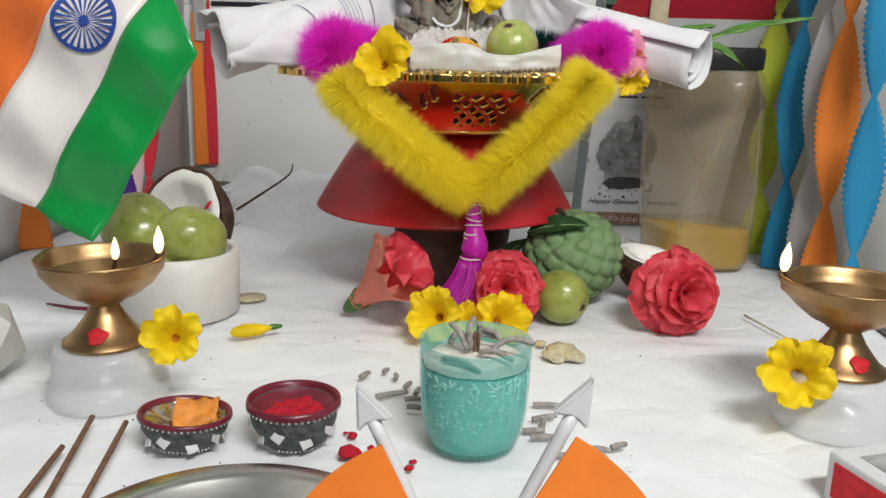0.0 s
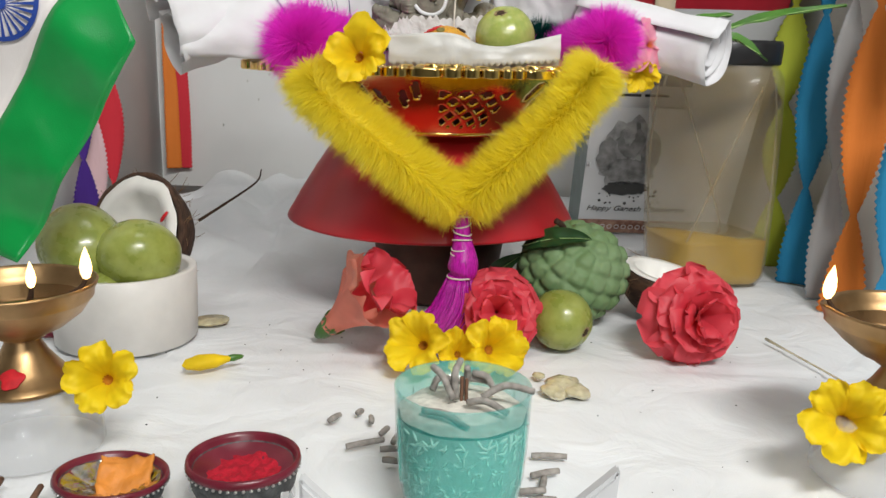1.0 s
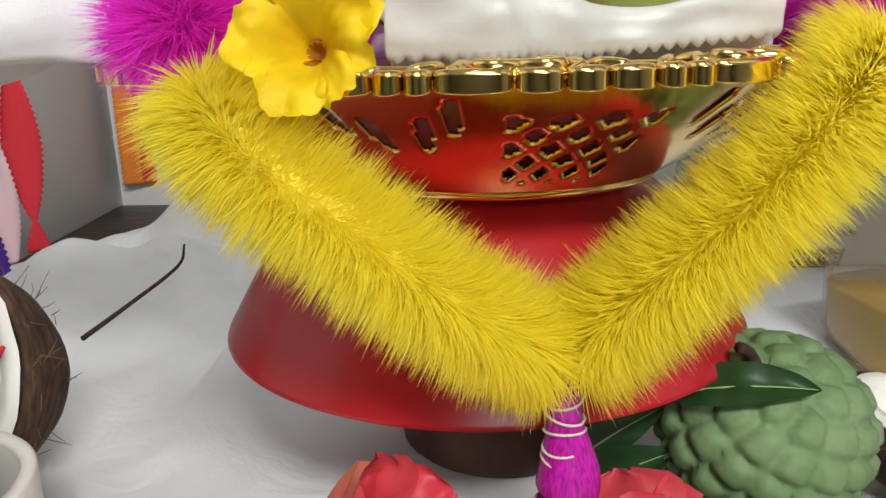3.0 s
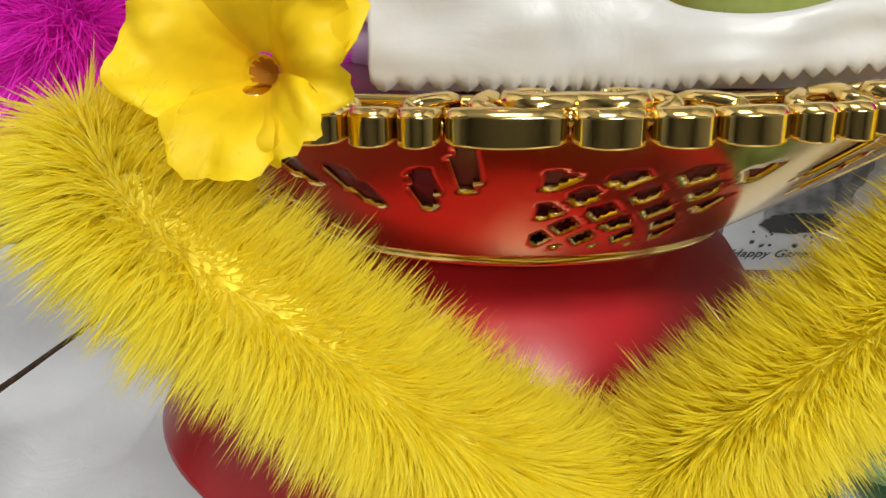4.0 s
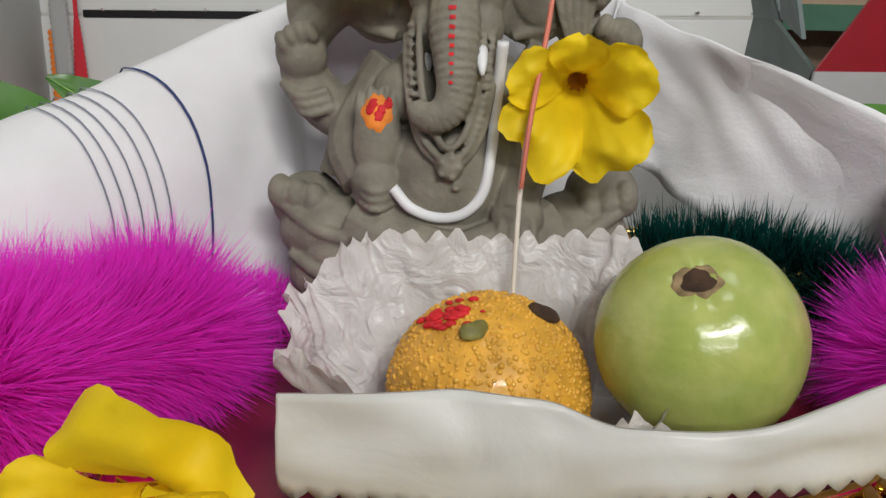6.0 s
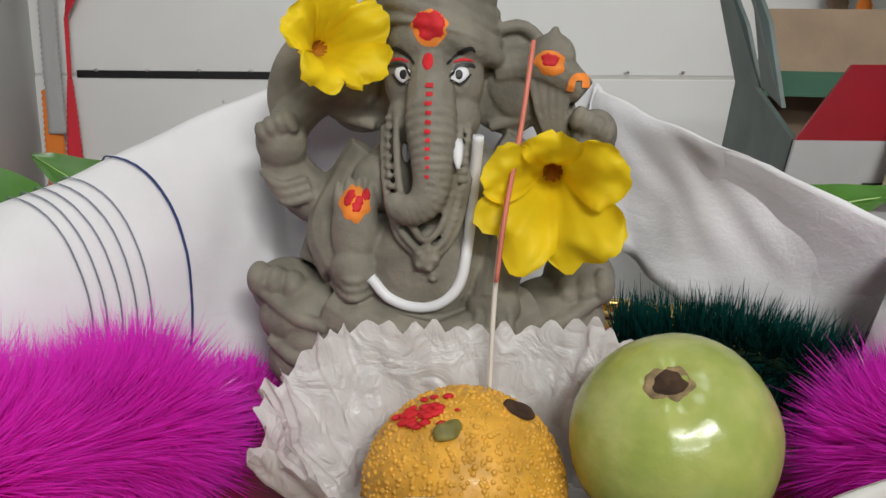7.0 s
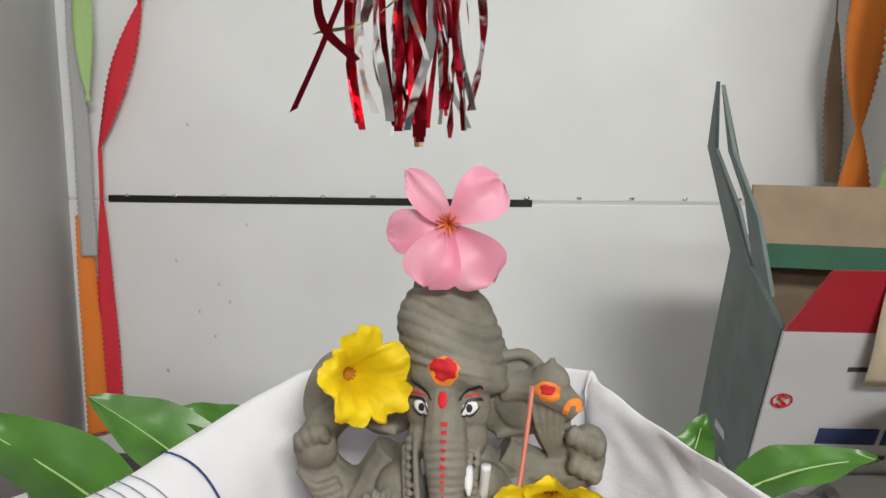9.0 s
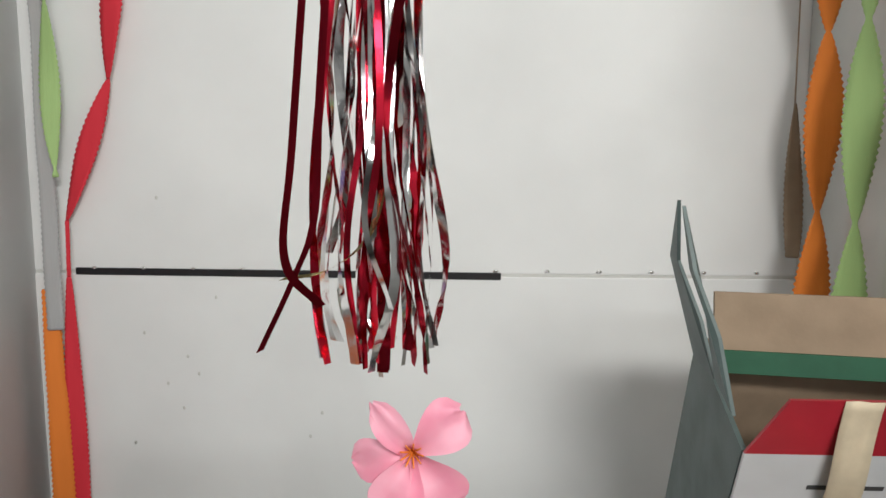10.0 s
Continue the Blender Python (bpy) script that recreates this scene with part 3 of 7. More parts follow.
# ---- fringed garland ----
def build_garland():
    t = thing("garland", "fluffy yellow tinsel garland hanging in a V with magenta ends", "garland")
    left = [(-0.062, 0.845, 0.272), (-0.045, 0.836, 0.248), (0.0, 0.838, 0.210), (0.04, 0.848, 0.176), (0.075, 0.868, 0.150)]
    right = [(0.203, 0.862, 0.282), (0.190, 0.858, 0.262), (0.158, 0.858, 0.222), (0.12, 0.862, 0.185), (0.086, 0.868, 0.150)]
    for k, p in enumerate((left, right)):
        me = fur("fringe", p, 25000, 0.0325, M_YELLOW_FUR, 11 + k, 0.0006)
        tagged(part("fringe", me, None, t, "bright yellow plastic bristles"), kind="stuff")
        # added thick bright core, so gaps between the bristles look lit
        part("wire_core", tube([(*q, 0.0115 if 0 < i < 4 else 0.007) for i, q in enumerate(p)], 14, 40), M_FUR_CORE, t)
    ends = ([(-0.076, 0.876, 0.295), (-0.068, 0.893, 0.293), (-0.058, 0.912, 0.290), (-0.047, 0.932, 0.286)], [(0.212, 0.886, 0.303), (0.206, 0.898, 0.300), (0.200, 0.912, 0.296), (0.190, 0.930, 0.290)])
    for k, p in enumerate(ends):
        r = (0.0405, 0.035)[k]
        me = fur("pompom", p, 14000, r, M_MAGENTA_FUR, 31 + k, 0.0004, lean=0.012)
        tagged(part("pompom", me, None, t, "magenta plastic bristles"), kind="stuff")
        for q, end in enumerate((p[0], p[-1])):
            me = fur("pompom", end, 8000, r, M_MAGENTA_FUR, 41 + k + 2 * q, 0.0004, ball=True)
            tagged(part("pompom", me, None, t, "magenta plastic bristles"), kind="stuff")
        # same added core in magenta
        part("wire_core", tube([(*q, r * 0.3) for q in p], 14, 20), M_MAGENTA_FUR, t)
    # tassel
    knot = part("knot", tube([(0.081, 0.868, 0.142, 0.006), (0.0815, 0.869, 0.128, 0.008), (0.082, 0.870, 0.115, 0.0085), (0.083, 0.870, 0.104, 0.011), (0.084, 0.869, 0.090, 0.0145), (0.083, 0.868, 0.080, 0.0145), (0.081, 0.867, 0.074, 0.010)], 20, 40), M_MAGENTA, t, "shiny magenta silk binding")
    for k in range(6):
        z = 0.134 - 0.0075 * k
        r = 0.0078 + 0.0006 * k
        pts = [(0.082 + r * math.cos(a), 0.869 + r * math.sin(a), z + (0.002 if k % 2 else -0.002) * math.sin(a + k), 0.0007) for a in (2 * math.pi * i / 8 for i in range(9))]
        part("binding_thread", tube(pts, 5, 24), M_THREAD, knot)
    pts = [(0.081 + 0.0125 * math.cos(a), 0.867 + 0.0125 * math.sin(a), 0.0755, 0.001) for a in (2 * math.pi * i / 8 for i in range(9))]
    part("binding_thread", tube(pts, 5, 24), M_THREAD, t)
    rng = random.Random(5)
    bm = bmesh.new()
    for k in range(240):
        a, q = rng.uniform(0, 6.283), math.sqrt(rng.random())
        r0, r1 = 0.0115 * q, 0.030 * q
        x, y = math.cos(a), math.sin(a)
        lean = -0.032
        tube([(0.081 + r0 * x, 0.867 + r0 * y, 0.077, 0.0007), (0.074 + r1 * 0.7 * x, 0.862 + r1 * 0.7 * y, 0.045, 0.0008),
              (0.081 + lean + r1 * x + rng.uniform(-.002, .002), 0.848 + r1 * 0.8 * y, 0.006 + rng.uniform(0, 0.012), 0.0006)], 4, 7, bm)
    tagged(part("tassel", bm, M_MAGENTA, t, "shiny magenta silk strands"), kind="stuff")


# ---- idol: one plain clay figure with painted marks ----
IX, IY, IZ = 0.0435, 0.985, 0.298


def build_idol():
    mm = 0.001
    bm = bmesh.new()

    def e(x, y, z, rx, ry, rz, tilt=0, lean=0):
        ellipsoid((x * mm, y * mm, z * mm), (rx * mm, ry * mm, rz * mm), bm, pose(0, 0, 0, lean, tilt, 0), 24, 16)

    def rod(*pts, n=28, flat=1.0):
        tube([(x * mm, y * mm, z * mm, r * mm) for x, y, z, r in pts], 12, n, bm, flat=flat)

    # seat and legs
    e(0, 8, -4, 58, 30, 12)
    for s in (-1, 1):
        e(s * 42, -8, 2, 17, 16, 13, s * 10)
        for k in range(3):
            rod((s * (56 - 3 * k), -16, 10 - 6 * k, 2.2), (s * (44 - 3 * k), -24, 5 - 6 * k, 2.6), (s * (30 - 2 * k), -27, 4 - 5 * k, 2.2), n=12)
    e(0, 8, 8, 60, 30, 12)
    e(0, 0, 16, 42, 30, 17)
    rod((-30, -14, 20, 12), (-10, -28, 14, 11), (14, -30, 12, 9), (24, -28, 12, 7))
    rod((34, -12, 20, 12), (14, -26, 14, 11), (-8, -30, 10, 8))
    e(0, -8, 37, 25, 23, 24)
    e(3, -31.5, 37.5, 1.6, 1.4, 1.2)
    e(0, 2, 60, 29, 19, 24)
    for s in (-1, 1):
        e(s * 14, -10, 66, 13, 11, 11)
    # bolsters with folds at both sides
    for s in (-1, 1):
        e(s * 53, 0, 28 + 3 * s, 13, 15, 11)
        e(s * 45, -4, 18, 18, 18, 13, s * 14)
        e(s * 36, -10, 10, 18, 16, 10)
        for k in range(4):
            rod((s * (58 - 4 * k), -14, 27 - 6 * k, 2.6), (s * (46 - 4 * k), -20, 20 - 5 * k, 3.0), (s * (34 - 3 * k), -24, 17 - 4 * k, 2.4), n=12)
        for k in range(3):
            e(s * (60 - 6 * k), -12, 31 - 1.5 * k, 4.5, 6, 6.5)
    # raised arm with hand, forming a loop beside the ear
    rod((-20, 4, 74, 11), (-30, 3, 60, 11), (-42, 3, 58, 10), (-52, 2, 68, 9), (-53, 2, 80, 8), (-46, 3, 90, 7.5), (-36, 4, 96, 8), (-22, 6, 94, 9))
    rod((-28, 4, 60, 10), (-36, 2, 46, 9), (-40, 0, 34, 9))
    e(-53, -2, 78, 9, 8, 10, -20)
    for k in range(4):
        e(-58 + 3.2 * k, -7, 82 + 2.4 * k - k * k * 0.4, 2.6, 4, 4.2, -25)
    for k in range(3):
        rod((-60 + 2 * k, -3, 68 - 3 * k, 1.6), (-52 + k, -9, 64 - 3 * k, 1.7), (-43 + k, -6, 66 - 3 * k, 1.6), n=10)
    e(-48, 4, 100, 10, 5, 18, 20)
    # raised arm on the other side, holding an ornament
    rod((22, 4, 76, 9), (32, 4, 70, 9), (44, 3, 68, 9), (54, 2, 72, 9), (56, 1, 82, 8), n=24)
    e(56, -2, 82, 8, 7, 9, 15)
    for k in range(4):
        e(50 + 3.4 * k, -7, 88 - 1.8 * k, 2.6, 4, 4.4, 20)
    for k in range(3):
        e(51 + 4 * k, -7, 76 - 2 * k, 3, 4, 4, 20)
    rod((22, 2, 104, 7), (32, 1, 105, 7), (40, -2, 105, 7.5), (47, -2, 100, 6), (52, -3, 96, 5), n=20)
    e(41, -3, 108, 8, 6, 8)
    rod((41, -3, 112, 4), (42, -3, 118, 1), n=6)
    for k in range(5):
        rod((34 + 3.2 * k, -5, 100, 1.3), (37 + 2.2 * k, -4, 88, 1.1), (42 + 1.4 * k, -1, 76, 0.9), n=10)
    e(42, 2, 90, 8, 4, 14, -10)
    # blessing palm
    e(-24, -20, 50, 8.5, 6, 17)
    e(-24, -19, 37, 9.5, 9, 10)
    for k in range(4):
        e(-29.5 + 3.6 * k, -20, 62 - abs(k - 1.4) * 1.6, 2.2, 3.6, 8)
    for k in range(3):
        rod((-33, -18, 38 - 3 * k, 1.3), (-24, -28.5, 35 - 3 * k, 1.4), (-15, -18, 38 - 3 * k, 1.3), n=10)
    rod((-26, 2, 66, 10), (-34, -6, 48, 10), (-28, -14, 36, 10), n=16)
    # arm resting on the knee
    rod((26, 2, 66, 10), (27, -6, 50, 9.5), (24, -20, 36, 8), (22, -26, 28, 7), n=18)
    e(23, -26, 27, 9, 6, 8)
    for k in range(4):
        e(18 + 3.4 * k, -30, 22, 2, 3, 6)
    # head, ears, tusks, trunk
    e(1.5, -2, 104, 17, 17, 20)
    e(-6, -10, 100, 9, 9, 12)
    e(9.5, -10, 100, 9, 9, 12)
    e(-6.5, -12, 88, 7.5, 8, 9)
    e(10, -12, 88, 7.5, 8, 9)
    e(1.5, -9, 113, 15, 11, 10)
    for s in (-1, 1):
        e(s * 24 + 1, 4, 100, 16, 5, 19, -s * 18)
        e(s * 27 + 1, 0, 99, 9, 3.5, 12, -s * 18)
        rod((s * 14 + 1, -1, 114, 2), (s * 30 + 1, 1, 118, 2.4), (s * 40, 2, 106, 2.4), (s * 36, 2, 90, 2.4), (s * 20, 1, 84, 2), n=20)
    trunk = [(1.2, -14, 106, 7), (1.4, -20, 97, 8.0), (1.8, -25, 87, 8.2), (2.6, -29, 77, 7.0), (2.8, -31, 69, 6.0), (0.5, -32, 62.5, 5.4), (-4.5, -32, 60, 4.8), (-8.5, -31, 61.5, 4.0), (-9.5, -30, 65, 3.2)]
    rod(*trunk, n=44)
    p = smooth_path(trunk, 60)
    for k in range(12, 58, 2):
        x, y, z, r = p[k]
        d = p[min(k + 1, 59)][:3] - p[k - 1][:3]
        d /= np.linalg.norm(d)
        q = Vector(d).to_track_quat("Z", "Y").to_matrix()
        ringpts = [Vector((x, y, z)) + q @ Vector((math.cos(a), math.sin(a), 0)) * (r - 0.35) for a in (2 * math.pi * i / 10 for i in range(11))]
        rod(*[(v.x, v.y, v.z, 0.85) for v in ringpts], n=20)
    # turban
    e(3.5, 2, 120, 19.5, 19, 13)
    e(2.5, 3, 132, 16.5, 15.5, 13)
    e(1, 3, 141, 12, 11.5, 10)
    for k in range(8):
        f = k / 7
        z, r = 113 + 32 * f, 19.6 * math.sqrt(max(0.05, 1 - (f * 0.93) ** 2.2))
        pts = [(3.5 - 2.5 * f + r * math.cos(a), 2 + r * 0.95 * math.sin(a), z - (6.5 - 2 * f) * math.cos(a - 0.5) + 2.0 * math.sin(2 * a), 2.9 + 0.9 * math.sin(a * 1.5 + k)) for a in (2 * math.pi * i / 14 for i in range(15))]
        rod(*pts, n=44)
    for i in range(34):
        a = math.pi * (1.02 + 0.96 * i / 33)
        e(3.5 + 20.5 * math.cos(a), 1 + 20.5 * math.sin(a), 112.5 - 5 * math.cos(a - 0.3) - 3.5 * math.sin(a), 1.2, 1.4, 1.2)
    # necklaces
    collar = smooth_path([(-13, -16, 88), (-12, -24, 72), (-9, -28, 56), (-4, -31, 49), (1, -32, 46), (7, -31, 51), (11, -28, 62), (13, -24, 76), (14, -16, 88)], 44)
    for x, y, z in collar:
        e(x, y, z, 1.5, 1.8, 1.1)
    rod(*[(x * 0.80 + 0.3, y - 0.5, z + 4.5, 1.3) for x, y, z in collar[::4]], n=40)
    rod(*[(x * 1.14, y + 1.0, z - 2.4, 1.2) for x, y, z in collar[::4]], n=40)
    e(1, -32, 44.5, 4.6, 3, 4.4)
    for k in range(5):
        e(1 + 3.2 * math.cos(k * 1.257), -34, 44.5 + 3.2 * math.sin(k * 1.257), 1.3, 1.2, 1.3)
    # waist folds
    for k in range(5):
        rod((-12 + 5 * k, -30, 14, 2), (-10 + 4.4 * k, -34, 4, 2.2), n=6)
    bm.normal_update()
    raw = mesh_from(bm, "idol_raw", M_CLAY)
    tmp = new("idol_raw", raw)
    mod = tmp.modifiers.new("remesh", "REMESH")
    mod.mode, mod.voxel_size = "VOXEL", 0.0007
    sm = tmp.modifiers.new("smooth", "SMOOTH")
    sm.factor, sm.iterations = 0.5, 2
    dg = bpy.context.evaluated_depsgraph_get()
    me = bpy.data.meshes.new_from_object(tmp.evaluated_get(dg))
    bpy.data.objects.remove(tmp)
    from mathutils.bvhtree import BVHTree
    bm = bmesh.new()
    bm.from_mesh(me)
    tree = BVHTree.FromBMesh(bm)

    def on(x, z, up=0.35):
        hit, nor, _, _ = tree.ray_cast(Vector((x * mm, -0.2, z * mm)), Vector((0, 1, 0)))
        if hit is None:
            hit, nor, _, _ = tree.find_nearest(Vector((x * mm, -0.03, z * mm)))
        return hit + nor * up * mm

    def blot(x, z, rx, rz, index, up=0.35, rough=0.12, seed=1, tilt=0.0):
        c = bm.verts.new(on(x, z, up))
        rings = []
        for k in range(1, 5):
            ring = []
            for i in range(24):
                a = 2 * math.pi * i / 24
                f = k / 4 * (1 + rough * noise3(math.cos(a) * 2, math.sin(a) * 2, seed * 3.1))
                u, v = rx * f * math.cos(a), rz * f * math.sin(a)
                ring.append(bm.verts.new(on(x + u * math.cos(tilt) - v * math.sin(tilt), z + u * math.sin(tilt) + v * math.cos(tilt), up if k < 4 else -0.1)))
            rings.append(ring)
        for i in range(24):
            f = bm.faces.new((c, rings[0][i], rings[0][(i + 1) % 24]))
            f.material_index, f.smooth = index, True
            for k in range(3):
                f = bm.faces.new((rings[k][i], rings[k + 1][i], rings[k + 1][(i + 1) % 24], rings[k][(i + 1) % 24]))
                f.material_index, f.smooth = index, True

    def stroke(pts, width, index, up=0.4, n=40):
        p = smooth_path(pts, n)
        rows = []
        for i in range(n):
            d = p[min(i + 1, n - 1)] - p[max(i - 1, 0)]
            d = d / (np.linalg.norm(d) + 1e-9)
            w = width * (p[i][2] if p.shape[1] > 2 else 1)
            rows.append([bm.verts.new(on(p[i][0] - d[1] * w * s, p[i][1] + d[0] * w * s, up if abs(s) < 0.6 else -0.1)) for s in (-0.5, -0.25, 0, 0.25, 0.5)])
        for i in range(n - 1):
            for j in range(4):
                f = bm.faces.new((rows[i][j], rows[i][j + 1], rows[i + 1][j + 1], rows[i + 1][j]))
                f.material_index, f.smooth = index, True

    # slots: 1 red, 2 orange, 3 white, 4 black
    blot(1, 117, 6.2, 6.2, 2, 0.4, 0.15, 2)
    blot(1, 117.5, 5.4, 5.3, 1, 0.75, 0.35, 3)
    blot(0.6, 106.5, 1.9, 2.8, 1, 0.5, 0.05, 4)
    for s in (-1, 1):
        ex = 1.4 + s * 9.2
        blot(ex, 102.2, 3.3, 2.5, 3, 0.5, 0.1, 6, s * 0.55)
        blot(ex - s * 0.3, 102.3, 1.5, 1.8, 4, 0.85, 0.0, 7)
        stroke([(ex - s * 3.4, 101.6, 0.6), (ex - s * 0.6, 105.0, 1.0), (ex + s * 3.2, 105.2, 1.0), (ex + s * 4.6, 104.4, 0.4)], 1.1, 4, 0.7)
        stroke([(ex - s * 3.2, 100.6, 0.5), (ex + s * 0.2, 99.4, 1.0), (ex + s * 3.4, 102.4, 0.6)], 0.8, 4, 0.7)
        stroke([(ex - s * 2.0, 106.2, 0.6), (ex + s * 1.2, 107.0, 1.0), (ex + s * 4.2, 106.6, 0.7)], 0.9, 1)
        stroke([(ex - s * 4.2, 105.6, 0.5), (ex - s * 0.6, 109.0, 1.0), (ex + s * 3.2, 110.6, 0.9), (ex + s * 4.8, 109.6, 0.4)], 1.4, 4)
    for k in range(11):
        w = 1.15 - 0.06 * k
        stroke([(1.6 - w + 0.2 * math.sin(k * 2.3), 99.2 - 2.75 * k), (1.6 + w, 99.1 - 2.75 * k + 0.2 * math.sin(k))], 1.35 - 0.05 * k, 1, 0.35, 6)
    blot(-23.5, 60.5, 5.2, 6.2, 2, 0.5, 0.35, 8)
    for k in range(5):
        blot(-25.5 + 1.4 * k - 0.6 * (k % 2), 61.5 + 2.2 * math.sin(k * 2.1), 1.7, 1.9, 1, 0.9, 0.5, 9 + k)
    blot(40, 106, 5.4, 4.4, 2, 0.5, 0.25, 10, -0.3)
    blot(40, 107, 3.2, 2.4, 1, 0.9, 0.4, 11)
    stroke([(47, 97), (48, 101), (51.5, 101), (52, 98)], 2.4, 2, 0.6)
    cord = smooth_path([(17.2, 83.5), (15.6, 66), (14, 48), (11.7, 35.5), (5.7, 28.8), (-2.6, 27), (-11.9, 29.6), (-18.3, 36)], 60)
    surf = np.array([on(x, z, 0.4) for x, z in cord])
    ys = surf[:, 1].copy()
    ys = np.array([ys[max(0, i - 3):i + 4].min() for i in range(60)])
    ys = np.convolve(np.pad(ys, 5, mode="edge"), np.ones(11) / 11, mode="valid")
    k0 = len(bm.faces)
    tube([(cord[i][0] * mm, ys[i] + 0.0004, cord[i][1] * mm, 0.0019) for i in range(60)], 10, 90, bm)
    bm.faces.ensure_lookup_table()
    for f in bm.faces[k0:]:
        f.material_index, f.smooth = 3, True
    for s, x in ((-1, -7), (1, 10.5)):
        tip = on(x, 77, 0)
        k0 = len(bm.faces)
        tube([(x * mm, tip.y + 0.003, 0.081, 0.0019), (x * mm * 1.02, tip.y - 0.003, 0.077, 0.0017), (x * mm * 1.05, tip.y - 0.005, 0.0735, 0.0006)], 8, 8, bm)
        bm.faces.ensure_lookup_table()
        for f in bm.faces[k0:]:
            f.material_index, f.smooth = 3, True
    out = mesh_from(bm, "idol", [M_CLAY, M_TILAK_RED, M_TILAK_ORANGE, M_WHITE_PAINT, M_BLACK_PAINT])
    ob = new("idol", out)
    ob.matrix_basis = pose(IX, IY, IZ, 0, 0, 0)
    tagged(ob, "grey clay seated elephant-headed idol with painted marks and turban", "statue")


build_pot()
build_red_bowl()
build_basket()
build_garland()
build_idol()


# ---- draped cloth behind the idol ----
def build_drape():
    t = thing("draped_cloth", "white cotton cloth with navy border lines draped round the idol", "cloth")
    ridge = smooth_path([(-0.205, 0.925, 0.318), (-0.14, 0.945, 0.342), (-0.088, 0.98, 0.364), (-0.036, 1.020, 0.390), (-0.010, 1.034, 0.395), (0.045, 1.045, 0.392), (0.100, 1.034, 0.396),
                         (0.112, 1.020, 0.391), (0.150, 0.985, 0.374), (0.20, 0.955, 0.352), (0.29, 0.925, 0.322)], 140)
    rows = []
    n = len(ridge)
    for i, p in enumerate(ridge):
        d = ridge[min(i + 1, n - 1)] - ridge[max(i - 1, 0)]
        d /= np.linalg.norm(d)
        out = np.array([d[1], -d[0], 0.0])
        out /= np.linalg.norm(out)
        s = abs(i / (n - 1) - 0.5) * 2
        reach = 0.002 + (0.040 if i < n / 2 else -0.013) * min(1, max(0, (s - 0.28) / 0.45))
        row = []
        for k in range(26):
            f = k / 25
            if f < 0.25:
                q = 1 - f / 0.25
                pos = p + np.array([0, 0, -0.05]) * q - out * 0.012 * math.sin(q * 1.5)
            else:
                q = (f - 0.25) / 0.75
                low = 0.278 if p[0] < 0.105 else max(0.278, 0.338 - 0.62 * (p[0] - 0.105))
                drop = p[2] - low
                pos = p + out * reach * math.sin(q * math.pi * 0.62) - np.array([0, 0, 1.0]) * drop * (1 - math.cos(q * math.pi * 0.5)) ** 0.9
                wr = 0.0055 * abs(math.sin(i * 0.13 + q * 2.4 + 2.5 * noise3(i * 0.04, q, 2))) ** 1.6 + 0.008 * noise3(i * 0.07 + q * 1.5, q * 1.2, 5) + 0.004 * abs(noise3(i * 0.16 - q * 3, q * 2, 8)) + 0.0012 * noise3(i * 0.4, q * 7, 3)
                pos = pos + out * wr * q ** 0.5
            pos = pos + np.array([0, 0, 0.0015 * noise3(i * 0.2, 2, 0)])
            row.append(tuple(pos))
        rows.append(row)
    bm = grid_bm(rows)
    # woven border lines are strips of the same sheet
    bm.faces.ensure_lookup_table()
    sheet = part("sheet", bm, M_HANKY, t)
    mod = sheet.modifiers.new("thickness", "SOLIDIFY")
    mod.thickness = 0.0008

    def line(i0, w, material, label):
        b = bmesh.new()
        rr = []
        for k in range(6, 26):
            u = i0 + 4.5 * math.sin(math.pi * 0.75 * (k - 6) / 19)
            i1 = int(u)
            a = np.array(rows[i1][k]) * (1 - u + i1) + np.array(rows[i1 + 1][k]) * (u - i1)
            c = np.array(rows[i1 + 2][k])
            d = (c - a) / np.linalg.norm(c - a)
            nrm = np.cross(d, np.array(rows[i1][min(k + 1, 25)]) - np.array(rows[i1][k - 1]))
            nrm /= np.linalg.norm(nrm) + 1e-9
            if nrm[1] > 0:
                nrm = -nrm
            rr.append([tuple(a + nrm * 0.0012), tuple(a + d * w + nrm * 0.0012)])
        grid_bm(rr, bm=b)
        part("border_line", b, material, t, label)
    line(30, 0.0011, M_NAVY, "navy woven line")
    for q in range(5):
        line(27 - q, 0.0007, M_GREYLINE, "thin grey woven line")
    line(14, 0.0011, M_NAVY, "navy woven line")
    line(127, 0.0011, M_NAVY, "navy woven line")

    # rolled ends
    def roll(a, b, r0, r1, turns, seed):
        a, b = Vector(a), Vector(b)
        ax = (b - a).normalized()
        s = ax.cross(Vector((0, 0, 1))).normalized()
        u = s.cross(ax)
        rr = []
        for i in range(14):
            f = i / 13
            c = a.lerp(b, f)
            r = r0 + (r1 - r0) * f
            row = []
            for k in range(80):
                g = k / 79
                ang = g * turns * 2 * math.pi + 0.5
                q = r * (1 - 0.62 * g) * (1 + (0.10 + 0.05 * seed) * f * noise3(math.cos(ang) * 1.6, f * 3 + seed, math.sin(ang) * 1.6))
                skew = 0.010 * (1 - g) * f + 0.006 * noise3(ang * 0.7, seed, 0) * f
                v = c + (s * math.cos(ang) + u * math.sin(ang) * 0.9) * q + ax * skew
                row.append(tuple(v))
            rr.append(row)
        ob = part("rolled_end", grid_bm(rr), M_HANKY, t)
        m2 = ob.modifiers.new("thickness", "SOLIDIFY")
        m2.thickness = 0.0009
    roll((0.20, 0.975, 0.322), (0.312, 0.905, 0.293), 0.036, 0.036, 2.6, 1)
    roll((-0.12, 0.975, 0.325), (-0.206, 0.910, 0.297), 0.034, 0.047, 1.7, 4)


build_drape()


